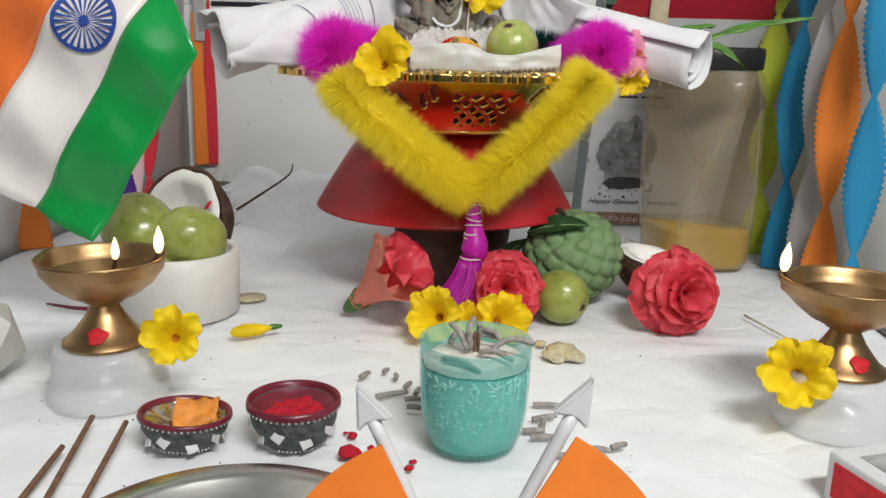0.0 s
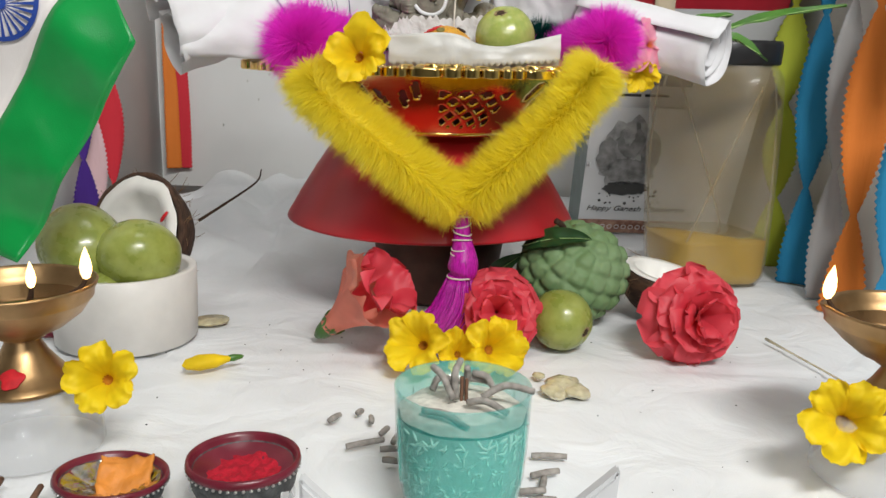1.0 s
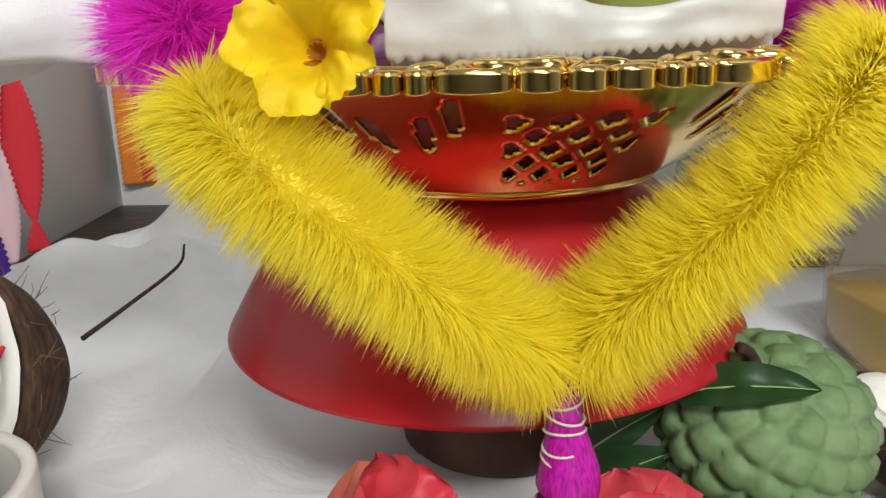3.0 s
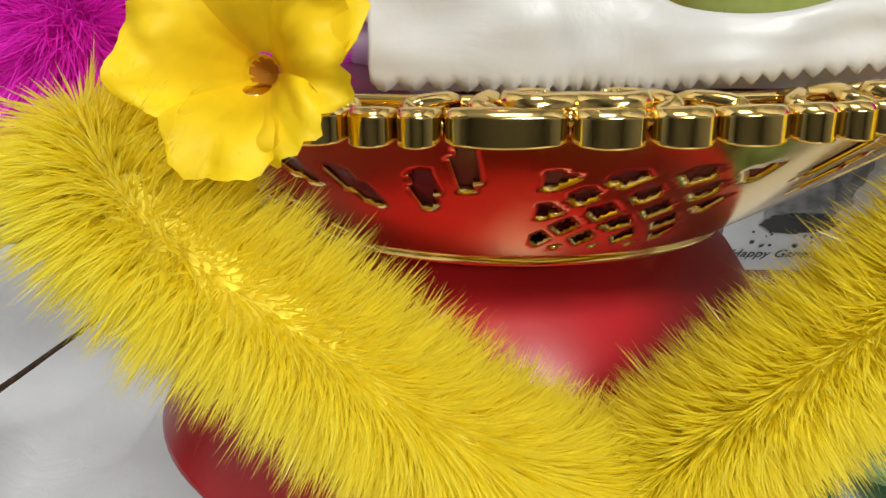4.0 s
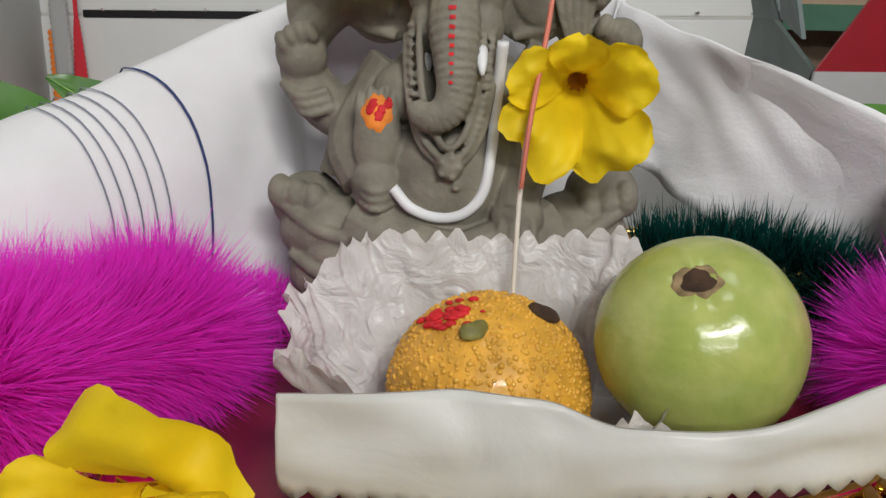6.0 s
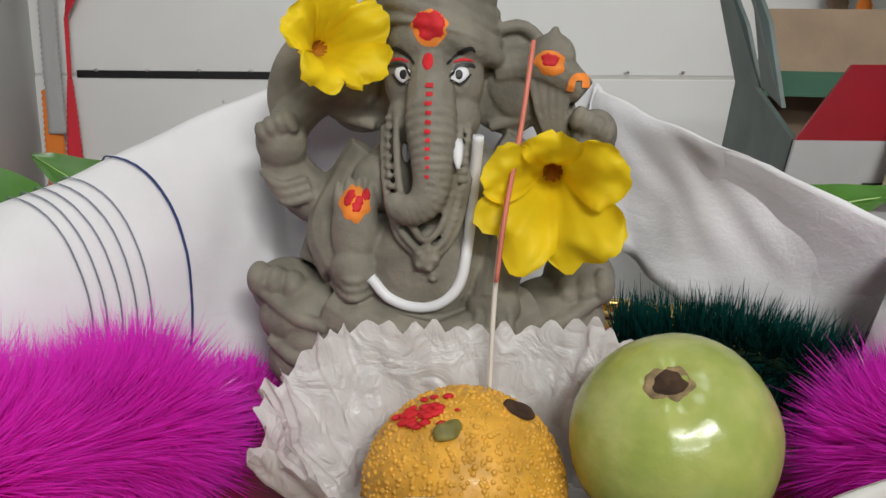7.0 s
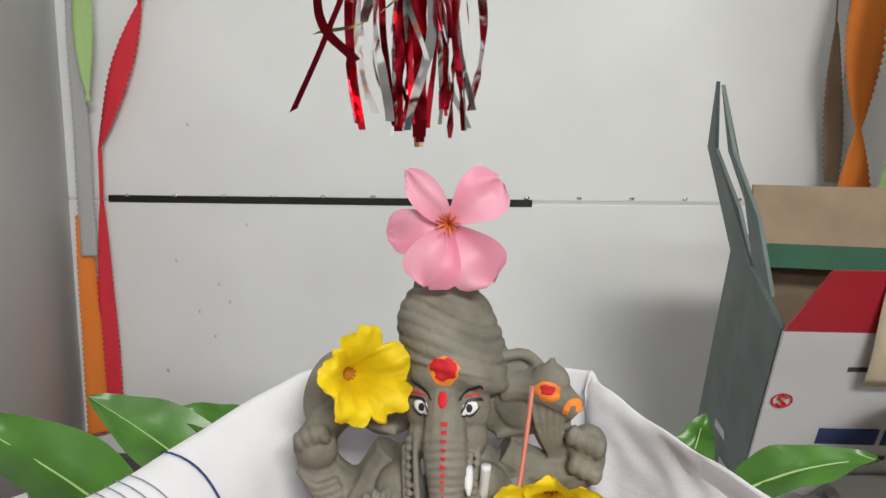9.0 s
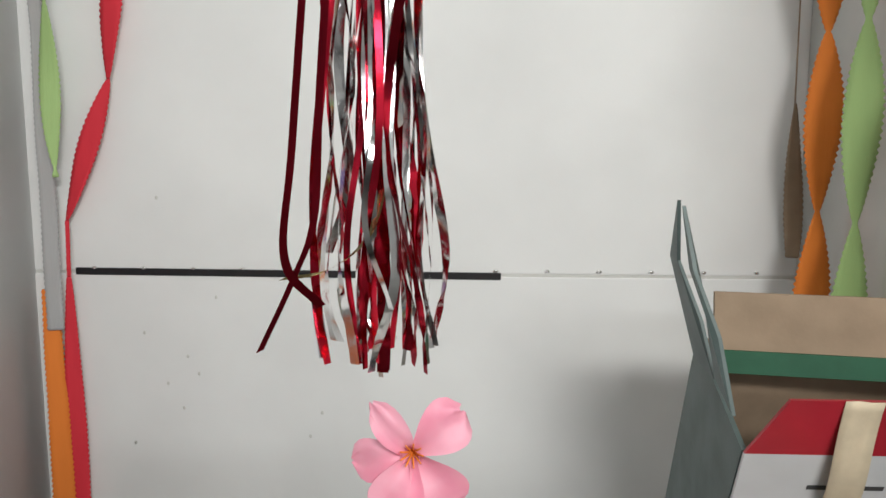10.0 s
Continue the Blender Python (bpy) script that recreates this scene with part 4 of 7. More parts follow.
# ---- flowers and leaves ----
def petal_mesh(name, length, width, material, curl=0.3, ruffle=0.12, throat=0.25, seed=0, tip=0.75, notch=0.0):
    """One petal: grows along x from the centre, z is towards the viewer."""
    rows = []
    for i in range(13):
        t = i / 12
        w = width * (0.22 + 0.78 * math.sin(min(1, t / tip) * math.pi / 2) ** 1.3) * (1 if t < tip else math.sqrt(max(0.02, 1 - ((t - tip) / (1 - tip)) ** 2 * 0.96)))
        row = []
        for j in range(11):
            s = -1 + j / 5
            bend = length * (throat * (1 - (1 - t) ** 2) - curl * t * t)
            rf = ruffle * length * t * t * (noise3(s * 2.1 + seed, t * 2.3, seed * 1.7) + 0.5 * math.sin(s * 4 + seed))
            cup = -0.18 * width * s * s * (1 - t)
            x = length * t * (1 - notch * (1 - abs(s)) * t) + 0.06 * length * noise3(s * 3, seed, 2) * t
            row.append((x, s * w * 0.5, bend + rf - cup))
        rows.append(row)
    return mesh_from(grid_bm(rows), name, material)


def trumpet_petal(length, half, depth, material, ruffle, curl, seed):
    """A sector of a funnel that widens into a broad, square-ended, crumpled lobe."""
    rows = []
    for i in range(23):
        t = i / 22
        r = 0.15 * length + 0.85 * length * t ** 1.05
        z0 = -depth * math.exp(-(t / 0.40) ** 1.35) - curl * length * max(0, t - 0.5) ** 1.4
        row = []
        for j in range(19):
            s = -1 + j / 9
            a = s * half * (1.06 - 0.20 * t * t)
            lobe = 1 - 0.20 * s ** 4 * t ** 3 + (0.14 * noise3(s * 1.6, seed, 1) + 0.07 * noise3(s * 5, seed, 6) + 0.03 * noise3(s * 13, seed, 9)) * t ** 2
            ruf = 1.5 * ruffle * length * t ** 2 * (1.5 * noise3(s * 1.7 + seed, t * 1.8, seed * 1.3) + 0.4 * noise3(s * 4 + seed, t * 4, 3))
            edge = 0.10 * length * s ** 6 * t ** 3 * noise3(seed, s, 8)
            vein = 0.014 * length * math.cos(s * 11 + seed) * math.exp(-((t - 0.35) / 0.25) ** 2) + 0.045 * length * math.cos(s * math.pi) * t * (1 - t) * 2
            row.append((r * lobe * math.cos(a), r * lobe * math.sin(a), z0 + ruf + edge + vein + 0.03 * length * s * t))
        rows.append(row)
    return mesh_from(grid_bm(rows), "petal", material)


def flower(name, label, m, petals, length, width, material, throat_mat, curl=0.3, ruffle=0.12, throat=0.25, tube_len=0.03, seed=0, group="", r0=0.004, sepal=True, tip=0.75, stamen=True):
    t = thing(name, label, "flower", m, group)
    trumpet = material is M_YELLOW_PETAL
    if isinstance(petals, int):
        petals = [(360 / petals * k + 8 * noise3(seed, k * 3.3, 0), 180 / petals * 1.12, 1 + 0.16 * noise3(seed * 2, k * 1.7, 1), 1.0) for k in range(petals)]
    for k, (a, half, size, bend) in enumerate(petals):
        c = curl * bend * (1 + 0.9 * noise3(k * 2.1, seed * 5.1, 4))
        if trumpet:
            me = trumpet_petal(length * size, radians(half), length * 1.15, material, ruffle * 1.2, c * 0.8, seed * 7.3 + k * 2.9)
            part("petal", me, None, t, m=pose(0, 0, 0.0004 * (k % 3), 0, 0, a))
        else:
            me = petal_mesh("petal", length * size, width * half / 40, material, c * 1.3, ruffle * 1.2, throat, seed * 7.3 + k * 2.9, tip)
            part("petal", me, None, t, m=pose(0, 0, 0, 0, 0, a) @ pose(r0 * 0.6, 0, 0.0008 * (k % 2), 8 * noise3(k, seed, 9), -52 if bend > 1.9 else -12 + 26 * noise3(k * 1.9, seed, 3), 0))
    count = len(petals)
    if trumpet:
        prof = [(0.158 * length, -1.13 * length), (0.14 * length, -1.18 * length), (0.10 * length, -1.28 * length), (1e-4, -1.35 * length)]
        part("throat", lathe(prof, 24, wobble=lambda q, z: 1 + 0.05 * math.sin(q * count * 2)), throat_mat, t, "amber lines in the throat")
        part("tube", lathe([(0.185 * length, -1.05 * length), (0.13 * length, -1.22 * length), (0.08 * length, -1.38 * length), (1e-4, -1.42 * length)], 14), material, t)
    else:
        part("throat", lathe([(r0 * 1.55, 0.003), (r0 * 1.25, -0.002), (r0 * 0.9, -tube_len * 0.4), (r0 * 0.55, -tube_len), (0.0001, -tube_len * 1.02)], 16), throat_mat, t)
    if stamen and not trumpet:
        bm = bmesh.new()
        for q in range(9):
            b = q * 0.7
            tube([(0, 0, -0.004, 0.0004), (0.002 * math.cos(b), 0.002 * math.sin(b), 0.004, 0.0004), (0.0045 * math.cos(b), 0.0045 * math.sin(b), 0.008, 0.0003)], 5, 6, bm)
        part("stamen", bm, M_TILAK_ORANGE, t, "fine orange stamens")
    if sepal and not trumpet:
        part("calyx", lathe([(r0 * 0.6, -tube_len), (r0 * 0.75, -tube_len - 0.004), (r0 * 0.3, -tube_len - 0.008), (0.0001, -tube_len - 0.009)], 12), M_LEAF, t)
    return t


YEL = "bright yellow trumpet flower "
flower("trumpet_flower", YEL + "tucked at the basket rim", facing((-0.0175, 0.823, 0.2862), (-0.04, -1, 0.14), 0), ((58, 60, 1.34, 0.1), (166, 52, 1.00, 0.7), (262, 52, 0.93, 0.8), (314, 42, 0.92, 1.0), (14, 42, 1.10, 0.2)), 0.0262, 0.034, M_YELLOW_PETAL, M_YELLOW_THROAT, 0.25, 0.16, 0.45, 0.03, 1.0, r0=0.006)
flower("trumpet_flower", YEL + "tucked behind the idol's ear", facing((0.0165, 0.961, 0.413), (0.60, -1, 0.25), 20), 5, 0.0186, 0.020, M_YELLOW_PETAL, M_YELLOW_THROAT, 0.15, 0.14, 0.35, 0.018, 2.0, r0=0.003)
flower("trumpet_flower", YEL + "on a stick beside the idol", facing((0.0835, 0.941, 0.3670), (-0.05, -1, -0.08), 0), ((92, 44, 0.72, 0.6), (160, 44, 0.86, 0.6), (232, 46, 1.12, 0.5), (302, 46, 1.16, 0.4), (16, 46, 0.98, 0.6)), 0.0240, 0.022, M_YELLOW_PETAL, M_YELLOW_THROAT, 0.25, 0.16, 0.55, 0.022, 3.0, r0=0.0045)
flower("trumpet_flower", YEL + "leaning on the oil lamp", facing((-0.161, 0.604, 0.064), (0.25, -1, 0.45), 30), 5, 0.025, 0.025, M_YELLOW_PETAL, M_YELLOW_THROAT, 0.2, 0.16, 0.35, 0.02, 4.0, r0=0.004)
flower("trumpet_flower", YEL + "leaning on the oil lamp", facing((0.347, 0.600, 0.058), (-0.35, -1, 0.45), 55), 5, 0.030, 0.031, M_YELLOW_PETAL, M_YELLOW_THROAT, 0.25, 0.2, 0.4, 0.022, 5.0, r0=0.0045)
flower("trumpet_flower", YEL + "lying behind the teal tumbler", facing((0.042, 0.786, 0.036), (-0.25, -1, 0.5), 15), 5, 0.030, 0.025, M_YELLOW_PETAL, M_YELLOW_THROAT, 0.25, 0.2, 0.35, 0.02, 6.0, r0=0.004)
flower("trumpet_flower", YEL + "lying behind the teal tumbler", facing((0.086, 0.797, 0.025), (0.2, -1, 0.6), 40), 5, 0.021, 0.017, M_YELLOW_PETAL, M_YELLOW_THROAT, 0.3, 0.25, 0.35, 0.016, 7.0, r0=0.003)
flower("trumpet_flower", YEL + "lying behind the teal tumbler", facing((0.121, 0.795, 0.032), (0.35, -1, 0.55), 70), 5, 0.029, 0.022, M_YELLOW_PETAL, M_YELLOW_THROAT, 0.25, 0.22, 0.35, 0.02, 8.0, r0=0.004)
flower("trumpet_flower", YEL + "hanging from the basket rim", facing((0.250, 0.900, 0.268), (0.2, -1, -0.5), 20), 5, 0.018, 0.016, M_YELLOW_PETAL, M_YELLOW_THROAT, 0.5, 0.25, 0.3, 0.02, 9.0, r0=0.003)
flower("oleander_flower", "pale pink five-petalled flower on top of the turban", facing((0.0455, 0.974, 0.4690), (0.05, -1, 0.18), 0), ((190, 36, 0.92, 1.4), (250, 46, 1.02, 0.8), (306, 48, 1.12, 0.7), (40, 44, 1.05, 1.0), (128, 26, 0.85, 2.0)), 0.0225, 0.0190, M_PINK_PETAL, M_PINK_PETAL, 0.35, 0.10, 0.25, 0.016, 10.0, r0=0.003, sepal=False)
flower("oleander_flower", "pale pink flower tucked at the basket rim", facing((0.252, 0.905, 0.300), (0.5, -1, 0.2), 10), 5, 0.026, 0.022, M_PINK_PETAL, M_PINK_PETAL, 0.5, 0.16, 0.25, 0.02, 11.0, r0=0.003, sepal=False)


def rosette(name, label, m, r, layers, material, seed):
    """A double flower of many ruffled petals, lying on its side."""
    t = thing(name, label, "flower", m)
    for L in range(layers):
        f = L / max(1, layers - 1)
        n = 6 if L < 2 else 5
        for k in range(n):
            a = 360 / n * k + 31 * L + 14 * noise3(seed, k, L)
            ln = r * (1.05 - 0.5 * f) * (1 + 0.12 * noise3(seed * 3, k * 2.2, L))
            me = petal_mesh("petal", ln, ln * 1.22, material, 0.5 - 0.75 * f, 0.15, 0.35 + 0.5 * f, seed + L * 5.1 + k * 1.9, 0.80)
            part("petal", me, None, t, m=pose(0, 0, 0, 0, 0, a) @ pose(r * 0.03, 0, r * 0.34 * f, 0, -18 * f - 6 * noise3(k, L, seed), 0))
    part("throat", lathe([(r * 0.22, 0.0), (r * 0.2, -r * 0.25), (r * 0.14, -r * 0.55), (r * 0.05, -r * 0.75), (0.0001, -r * 0.76)], 14), M_PALE_RED, t)
    part("calyx", lathe([(r * 0.19, -r * 0.52), (r * 0.2, -r * 0.6), (r * 0.12, -r * 0.8), (r * 0.03, -r * 0.95), (0.0001, -r * 0.96)], 10), M_LEAF, t, "green sepals")
    return t


rosette("double_hibiscus", "coral red double hibiscus lying on the cloth", facing((0.307, 0.868, 0.044), (0.25, -1, 0.25), 0), 0.046, 5, M_RED_PETAL, 21.0)
rosette("double_hibiscus", "coral red double hibiscus beside the tassel", facing((0.118, 0.866, 0.040), (0.0, -1, 0.35), 40), 0.041, 5, M_RED_PETAL, 33.0)


def side_hibiscus():
    m = Matrix.Translation((-0.050, 0.868, 0.017)) @ Vector((0.66, -0.28, 0.60)).to_track_quat("Z", "Y").to_matrix().to_4x4() @ Matrix.Scale(1.28, 4)
    t = thing("hibiscus_flower", "half-open coral hibiscus lying on its side, green calyx", "flower", m)
    part("calyx", lathe([(0.0001, -0.014), (0.003, -0.013), (0.006, -0.007), (0.0075, 0.0), (0.0085, 0.006)], 14), M_LEAF, t, "green calyx with pointed sepals")
    for k in range(5):
        a = 2 * math.pi * k / 5
        part("sepal", petal_mesh("sepal", 0.017, 0.007, M_LEAF, -0.1, 0.1, 0.3, k), None, t, m=pose(0.006 * math.cos(a), 0.006 * math.sin(a), -0.008, 0, -55, math.degrees(a)) if k else pose(0.006, 0, -0.008, 0, -55, 0))
    rows = []
    for i in range(16):
        f = i / 15
        r = 0.008 + 0.026 * f ** 1.7
        rows.append([(r * math.cos(a) * (1 + 0.16 * f * math.sin(3 * a + 2 * f)), r * math.sin(a) * (1 + 0.16 * f * math.sin(2 * a + 1)), 0.002 + 0.056 * f + 0.010 * f * noise3(math.cos(a) * 2, math.sin(a) * 2, 3)) for a in (2 * math.pi * k / 36 for k in range(36))])
    part("petal_cone", grid_bm(rows, closed_v=True), M_PALE_RED, t, "overlapping pale coral petals")
    for k in range(5):
        a = 72 * k
        part("petal", petal_mesh("petal", 0.030, 0.034, M_RED_PETAL, 0.2, 0.3, 0.5, 40 + k * 2.0), None, t, m=pose(0, 0, 0.045, 0, 0, a) @ pose(0.014, 0, 0, 0, -48, 0))
    part("raised_petal", petal_mesh("raised_petal", 0.052, 0.022, M_PALE_RED, -0.1, 0.15, 0.2, 71), None, t, m=Matrix.Translation((-0.022, 0.012, 0.045)) @ Vector((-0.7, 0.25, 0.65)).to_track_quat("X", "Z").to_matrix().to_4x4())


side_hibiscus()


def leaf(label, a, b, width, droop=0.1, material=None, seed=0, normal=(0, -0.4, 1)):
    a, b = Vector(a), Vector(b)
    ax = b - a
    L = ax.length
    ax.normalize()
    nrm = Vector(normal)
    side = ax.cross(nrm).normalized()
    nrm = side.cross(ax).normalized()
    rows = []
    for i in range(19):
        t = i / 18
        w = width * math.sin(math.pi * t ** 0.85) ** 0.75 * 0.5 + 0.0004
        row = []
        for j in range(7):
            s = -1 + j / 3
            v = a + ax * L * t + side * w * s + nrm * (abs(s) * w * 0.35 + L * droop * math.sin(math.pi * t) + 0.004 * noise3(t * 5, s * 1.5, seed))
            row.append(tuple(v))
        rows.append(row)
    t = thing("leaf", label, "leaf")
    part("blade", grid_bm(rows), material or M_LEAF, t)
    rib = [(*(a + ax * L * q + nrm * (L * droop * math.sin(math.pi * q) + 0.0005)), 0.0008 * (1.2 - q)) for q in (0, 0.25, 0.5, 0.75, 0.98)]
    part("midrib", tube(rib, 6, 14), M_GREEN_CREPE, t, "pale green midrib")
    return t


LG = "long glossy green mango leaf tucked behind the cloth"
leaf(LG, (-0.075, 1.085, 0.29), (-0.157, 1.08, 0.359), 0.046, 0.06, seed=1)
leaf(LG, (-0.06, 1.11, 0.31), (-0.118, 1.10, 0.346), 0.035, 0.05, seed=2)
leaf(LG, (-0.105, 1.04, 0.295), (-0.19, 1.02, 0.370), 0.046, 0.05, seed=3)
leaf(LG, (-0.12, 1.06, 0.29), (-0.25, 1.10, 0.335), 0.036, 0.06, seed=4)
leaf(LG, (0.165, 1.05, 0.323), (0.240, 1.05, 0.350), 0.026, 0.10, seed=5)
leaf(LG, (0.16, 1.09, 0.31), (0.172, 1.10, 0.352), 0.022, 0.05, seed=6)
leaf(LG, (0.325, 0.975, 0.312), (0.452, 0.95, 0.343), 0.020, 0.03, seed=7)
leaf(LG, (0.315, 0.965, 0.312), (0.378, 0.94, 0.288), 0.018, 0.10, seed=8)
leaf(LG, (0.29, 1.00, 0.31), (0.36, 1.01, 0.335), 0.022, 0.05, seed=9)
leaf("dark green leaf lying under the red bowl", (0.09, 0.985, 0.006), (0.150, 0.955, 0.052), 0.032, 0.1, M_DARK_LEAF, 10, (-0.3, -1, 0.5))
leaf("dark green leaf resting on the custard apple", (0.145, 0.952, 0.088), (0.215, 0.925, 0.104), 0.026, 0.08, M_DARK_LEAF, 11, (0, -0.7, 1))
leaf("dark green leaf lying under the red bowl", (0.10, 1.0, 0.02), (0.150, 0.965, 0.078), 0.022, 0.1, M_DARK_LEAF, 12, (-0.3, -1, 0.7))


# ---- fruit ----
def guava(label, loc, r, material, axis=(0.1, -0.4, 1), long=1.0, seed=0, crown=True):
    t = thing("guava", label, "fruit", facing(loc, axis))
    rows = []
    for j in range(25):
        b = math.pi * j / 24
        row = []
        for i in range(36):
            a = 2 * math.pi * i / 36
            k = 1 + 0.03 * noise3(math.cos(a) * 1.5 + seed, math.sin(a) * 1.5, b) - 0.10 * math.exp(-(b / 0.25) ** 2)
            row.append((r * k * math.sin(b) * math.cos(a), r * k * math.sin(b) * math.sin(a), r * k * long * math.cos(b)))
        rows.append(row)
    bm = grid_bm(rows, closed_v=True)
    bmesh.ops.remove_doubles(bm, verts=bm.verts, dist=1e-6)
    part("body", bm, material, t)
    z = r * long
    scar = part("scar", lathe([(r * 0.21, z * 0.905), (r * 0.20, z * 0.932), (r * 0.16, z * 0.938), (r * 0.13, z * 0.924), (0.0001, z * 0.915)], 48, wobble=lambda a, q: 1 + 0.13 * math.sin(a * 2 + seed) + 0.04 * math.sin(a * 5 + 1) + 0.04 * math.sin(a * 11)), M_STEM_RING, t, "pale dry scar")
    part("stem_end", lathe([(r * 0.15, z * 0.925), (r * 0.11, z * 0.943), (0.0001, z * 0.925)], 30, wobble=lambda a, q: 1 + 0.14 * math.sin(a * 3 + 2) + 0.07 * math.sin(a * 7)), M_STEM, scar, "dark dried stem end")
    return t


guava("pale green round guava in the paper dish", (0.1165, 0.905, 0.3050), 0.0285, M_GUAVA_PALE, (-0.25, -0.65, 1), 0.97, 1)
guava("small green guava with dark tip on the cloth", (0.184, 0.884, 0.0295), 0.0305, M_GUAVA, (0.75, -0.6, -0.2), 1.05, 2)
guava("ripe green guava in the white bowl", (-0.290, 0.858, 0.094), 0.041, M_GUAVA, (-0.6, 0.5, 0.4), 1.12, 3)
guava("ripe green guava in the white bowl", (-0.229, 0.848, 0.090), 0.035, M_GUAVA, (0.7, 0.4, -0.2), 1.15, 4)
guava("small green guava low in the white bowl", (-0.258, 0.828, 0.052), 0.026, M_GUAVA, (0, 1, 0), 1.0, 5)


def custard_apple():
    t = thing("custard_apple", "knobbly green custard apple with scaled skin", "fruit", pose(0.203, 0.972, 0.0575, 12, -8, 20) @ Matrix.Scale(1.09, 4))
    n = 92
    g = math.pi * (3 - math.sqrt(5))
    pts = np.array([(math.sqrt(1 - z * z) * math.cos(g * i), math.sqrt(1 - z * z) * math.sin(g * i), z) for i, z in ((i, 1 - 2 * (i + 0.5) / n) for i in range(n))])
    rows = []
    for j in range(61):
        b = math.pi * j / 60
        row = []
        for i in range(120):
            a = 2 * math.pi * i / 120
            d = np.array((math.sin(b) * math.cos(a), math.sin(b) * math.sin(a), math.cos(b)))
            dd = np.sort(np.sum((pts - d) ** 2, axis=1))[:2]
            e = math.sqrt(dd[1]) - math.sqrt(dd[0])
            k = 0.90 + 0.125 * min(1, e / 0.17) ** 0.55
            row.append((0.056 * d[0] * k, 0.054 * d[1] * k, 0.050 * d[2] * k))
        rows.append(row)
    bm = grid_bm(rows, closed_v=True)
    bmesh.ops.remove_doubles(bm, verts=bm.verts, dist=1e-6)
    part("body", bm, M_CUSTARD, t)
    part("stalk", tube([(-0.01, 0, 0.046, 0.004), (-0.014, 0, 0.055, 0.003), (-0.02, 0, 0.060, 0.003)], 8, 8), M_STEM, t, "short brown stalk")


custard_apple()


def coconut(label, m, r, seed):
    t = thing("coconut_half", label, "coconut", m)
    shell = [(r * math.sin(b) * (1 + 0.02 * math.sin(5 * b)), -r * 0.92 * math.cos(b)) for b in (math.pi / 2 * i / 12 for i in range(13))]
    inner = [(r * 0.93 * math.sin(b), -r * 0.85 * math.cos(b)) for b in (math.pi / 2 * i / 10 for i in range(10, -1, -1))]
    wob = lambda a, z: 1 + 0.05 * noise3(math.cos(a) * 2, math.sin(a) * 2, seed)
    husk = part("shell", lathe([(max(a, 1e-4), z) for a, z in shell + inner], 40, wobble=wob), M_HUSK, t, "rough dark brown shell")
    flesh = [(r * 0.935, 0.001), (r * 0.90, 0.003), (r * 0.70, 0.002), (r * 0.66, -r * 0.12), (r * 0.5, -r * 0.42), (r * 0.25, -r * 0.58), (1e-4, -r * 0.62)]
    part("flesh", lathe(flesh, 40, wobble=lambda a, z: 1 + 0.07 * noise3(math.cos(a) * 3, math.sin(a) * 3, seed + 4)), M_FLESH, t, "thick white flesh")
    rng = random.Random(seed)
    bm = bmesh.new()
    for k in range(90):
        a = rng.uniform(0, 6.28)
        b = rng.uniform(0.9, 1.6)
        q = r * 1.01
        p = Vector((q * math.sin(b) * math.cos(a), q * math.sin(b) * math.sin(a), -q * 0.92 * math.cos(b)))
        d = Vector((math.cos(a) + rng.uniform(-1, 1), math.sin(a) + rng.uniform(-1, 1), rng.uniform(-0.6, 0.6))).normalized() * rng.uniform(0.006, 0.02)
        tube([(*p, 0.0004), (*(p + d * 0.5 + Vector((0, 0, rng.uniform(-.002, .002)))), 0.0003), (*(p + d), 0.0002)], 3, 5, bm)
    tagged(part("fibre", bm, M_FIBRE, husk, "loose brown fibres"), kind="stuff")
    return t


coc = coconut("broken coconut half with white flesh behind the bowl", facing((-0.292, 0.985, 0.079), (-0.42, -0.9, 0.35)), 0.070, 3)
part("red_mark", tube([(0.048, 0.030, 0.004, 0.0016), (0.043, 0.022, 0.004, 0.002), (0.041, 0.018, 0.003, 0.001)], 6, 8), M_TILAK_RED, coc, "streak of red powder")
coconut("small coconut half with white flesh lying on the cloth", facing((0.312, 1.0, 0.050), (0.22, -0.06, 1.0)), 0.054, 8)

tw = thing("twig", "thin dry brown twig beside the coconut", "twig")
part("stick", tube([(-0.235, 1.04, 0.085, 0.002), (-0.205, 1.05, 0.105, 0.0016), (-0.17, 1.06, 0.13, 0.0012), (-0.163, 1.06, 0.146, 0.0008)], 6, 16), M_STEM, tw)


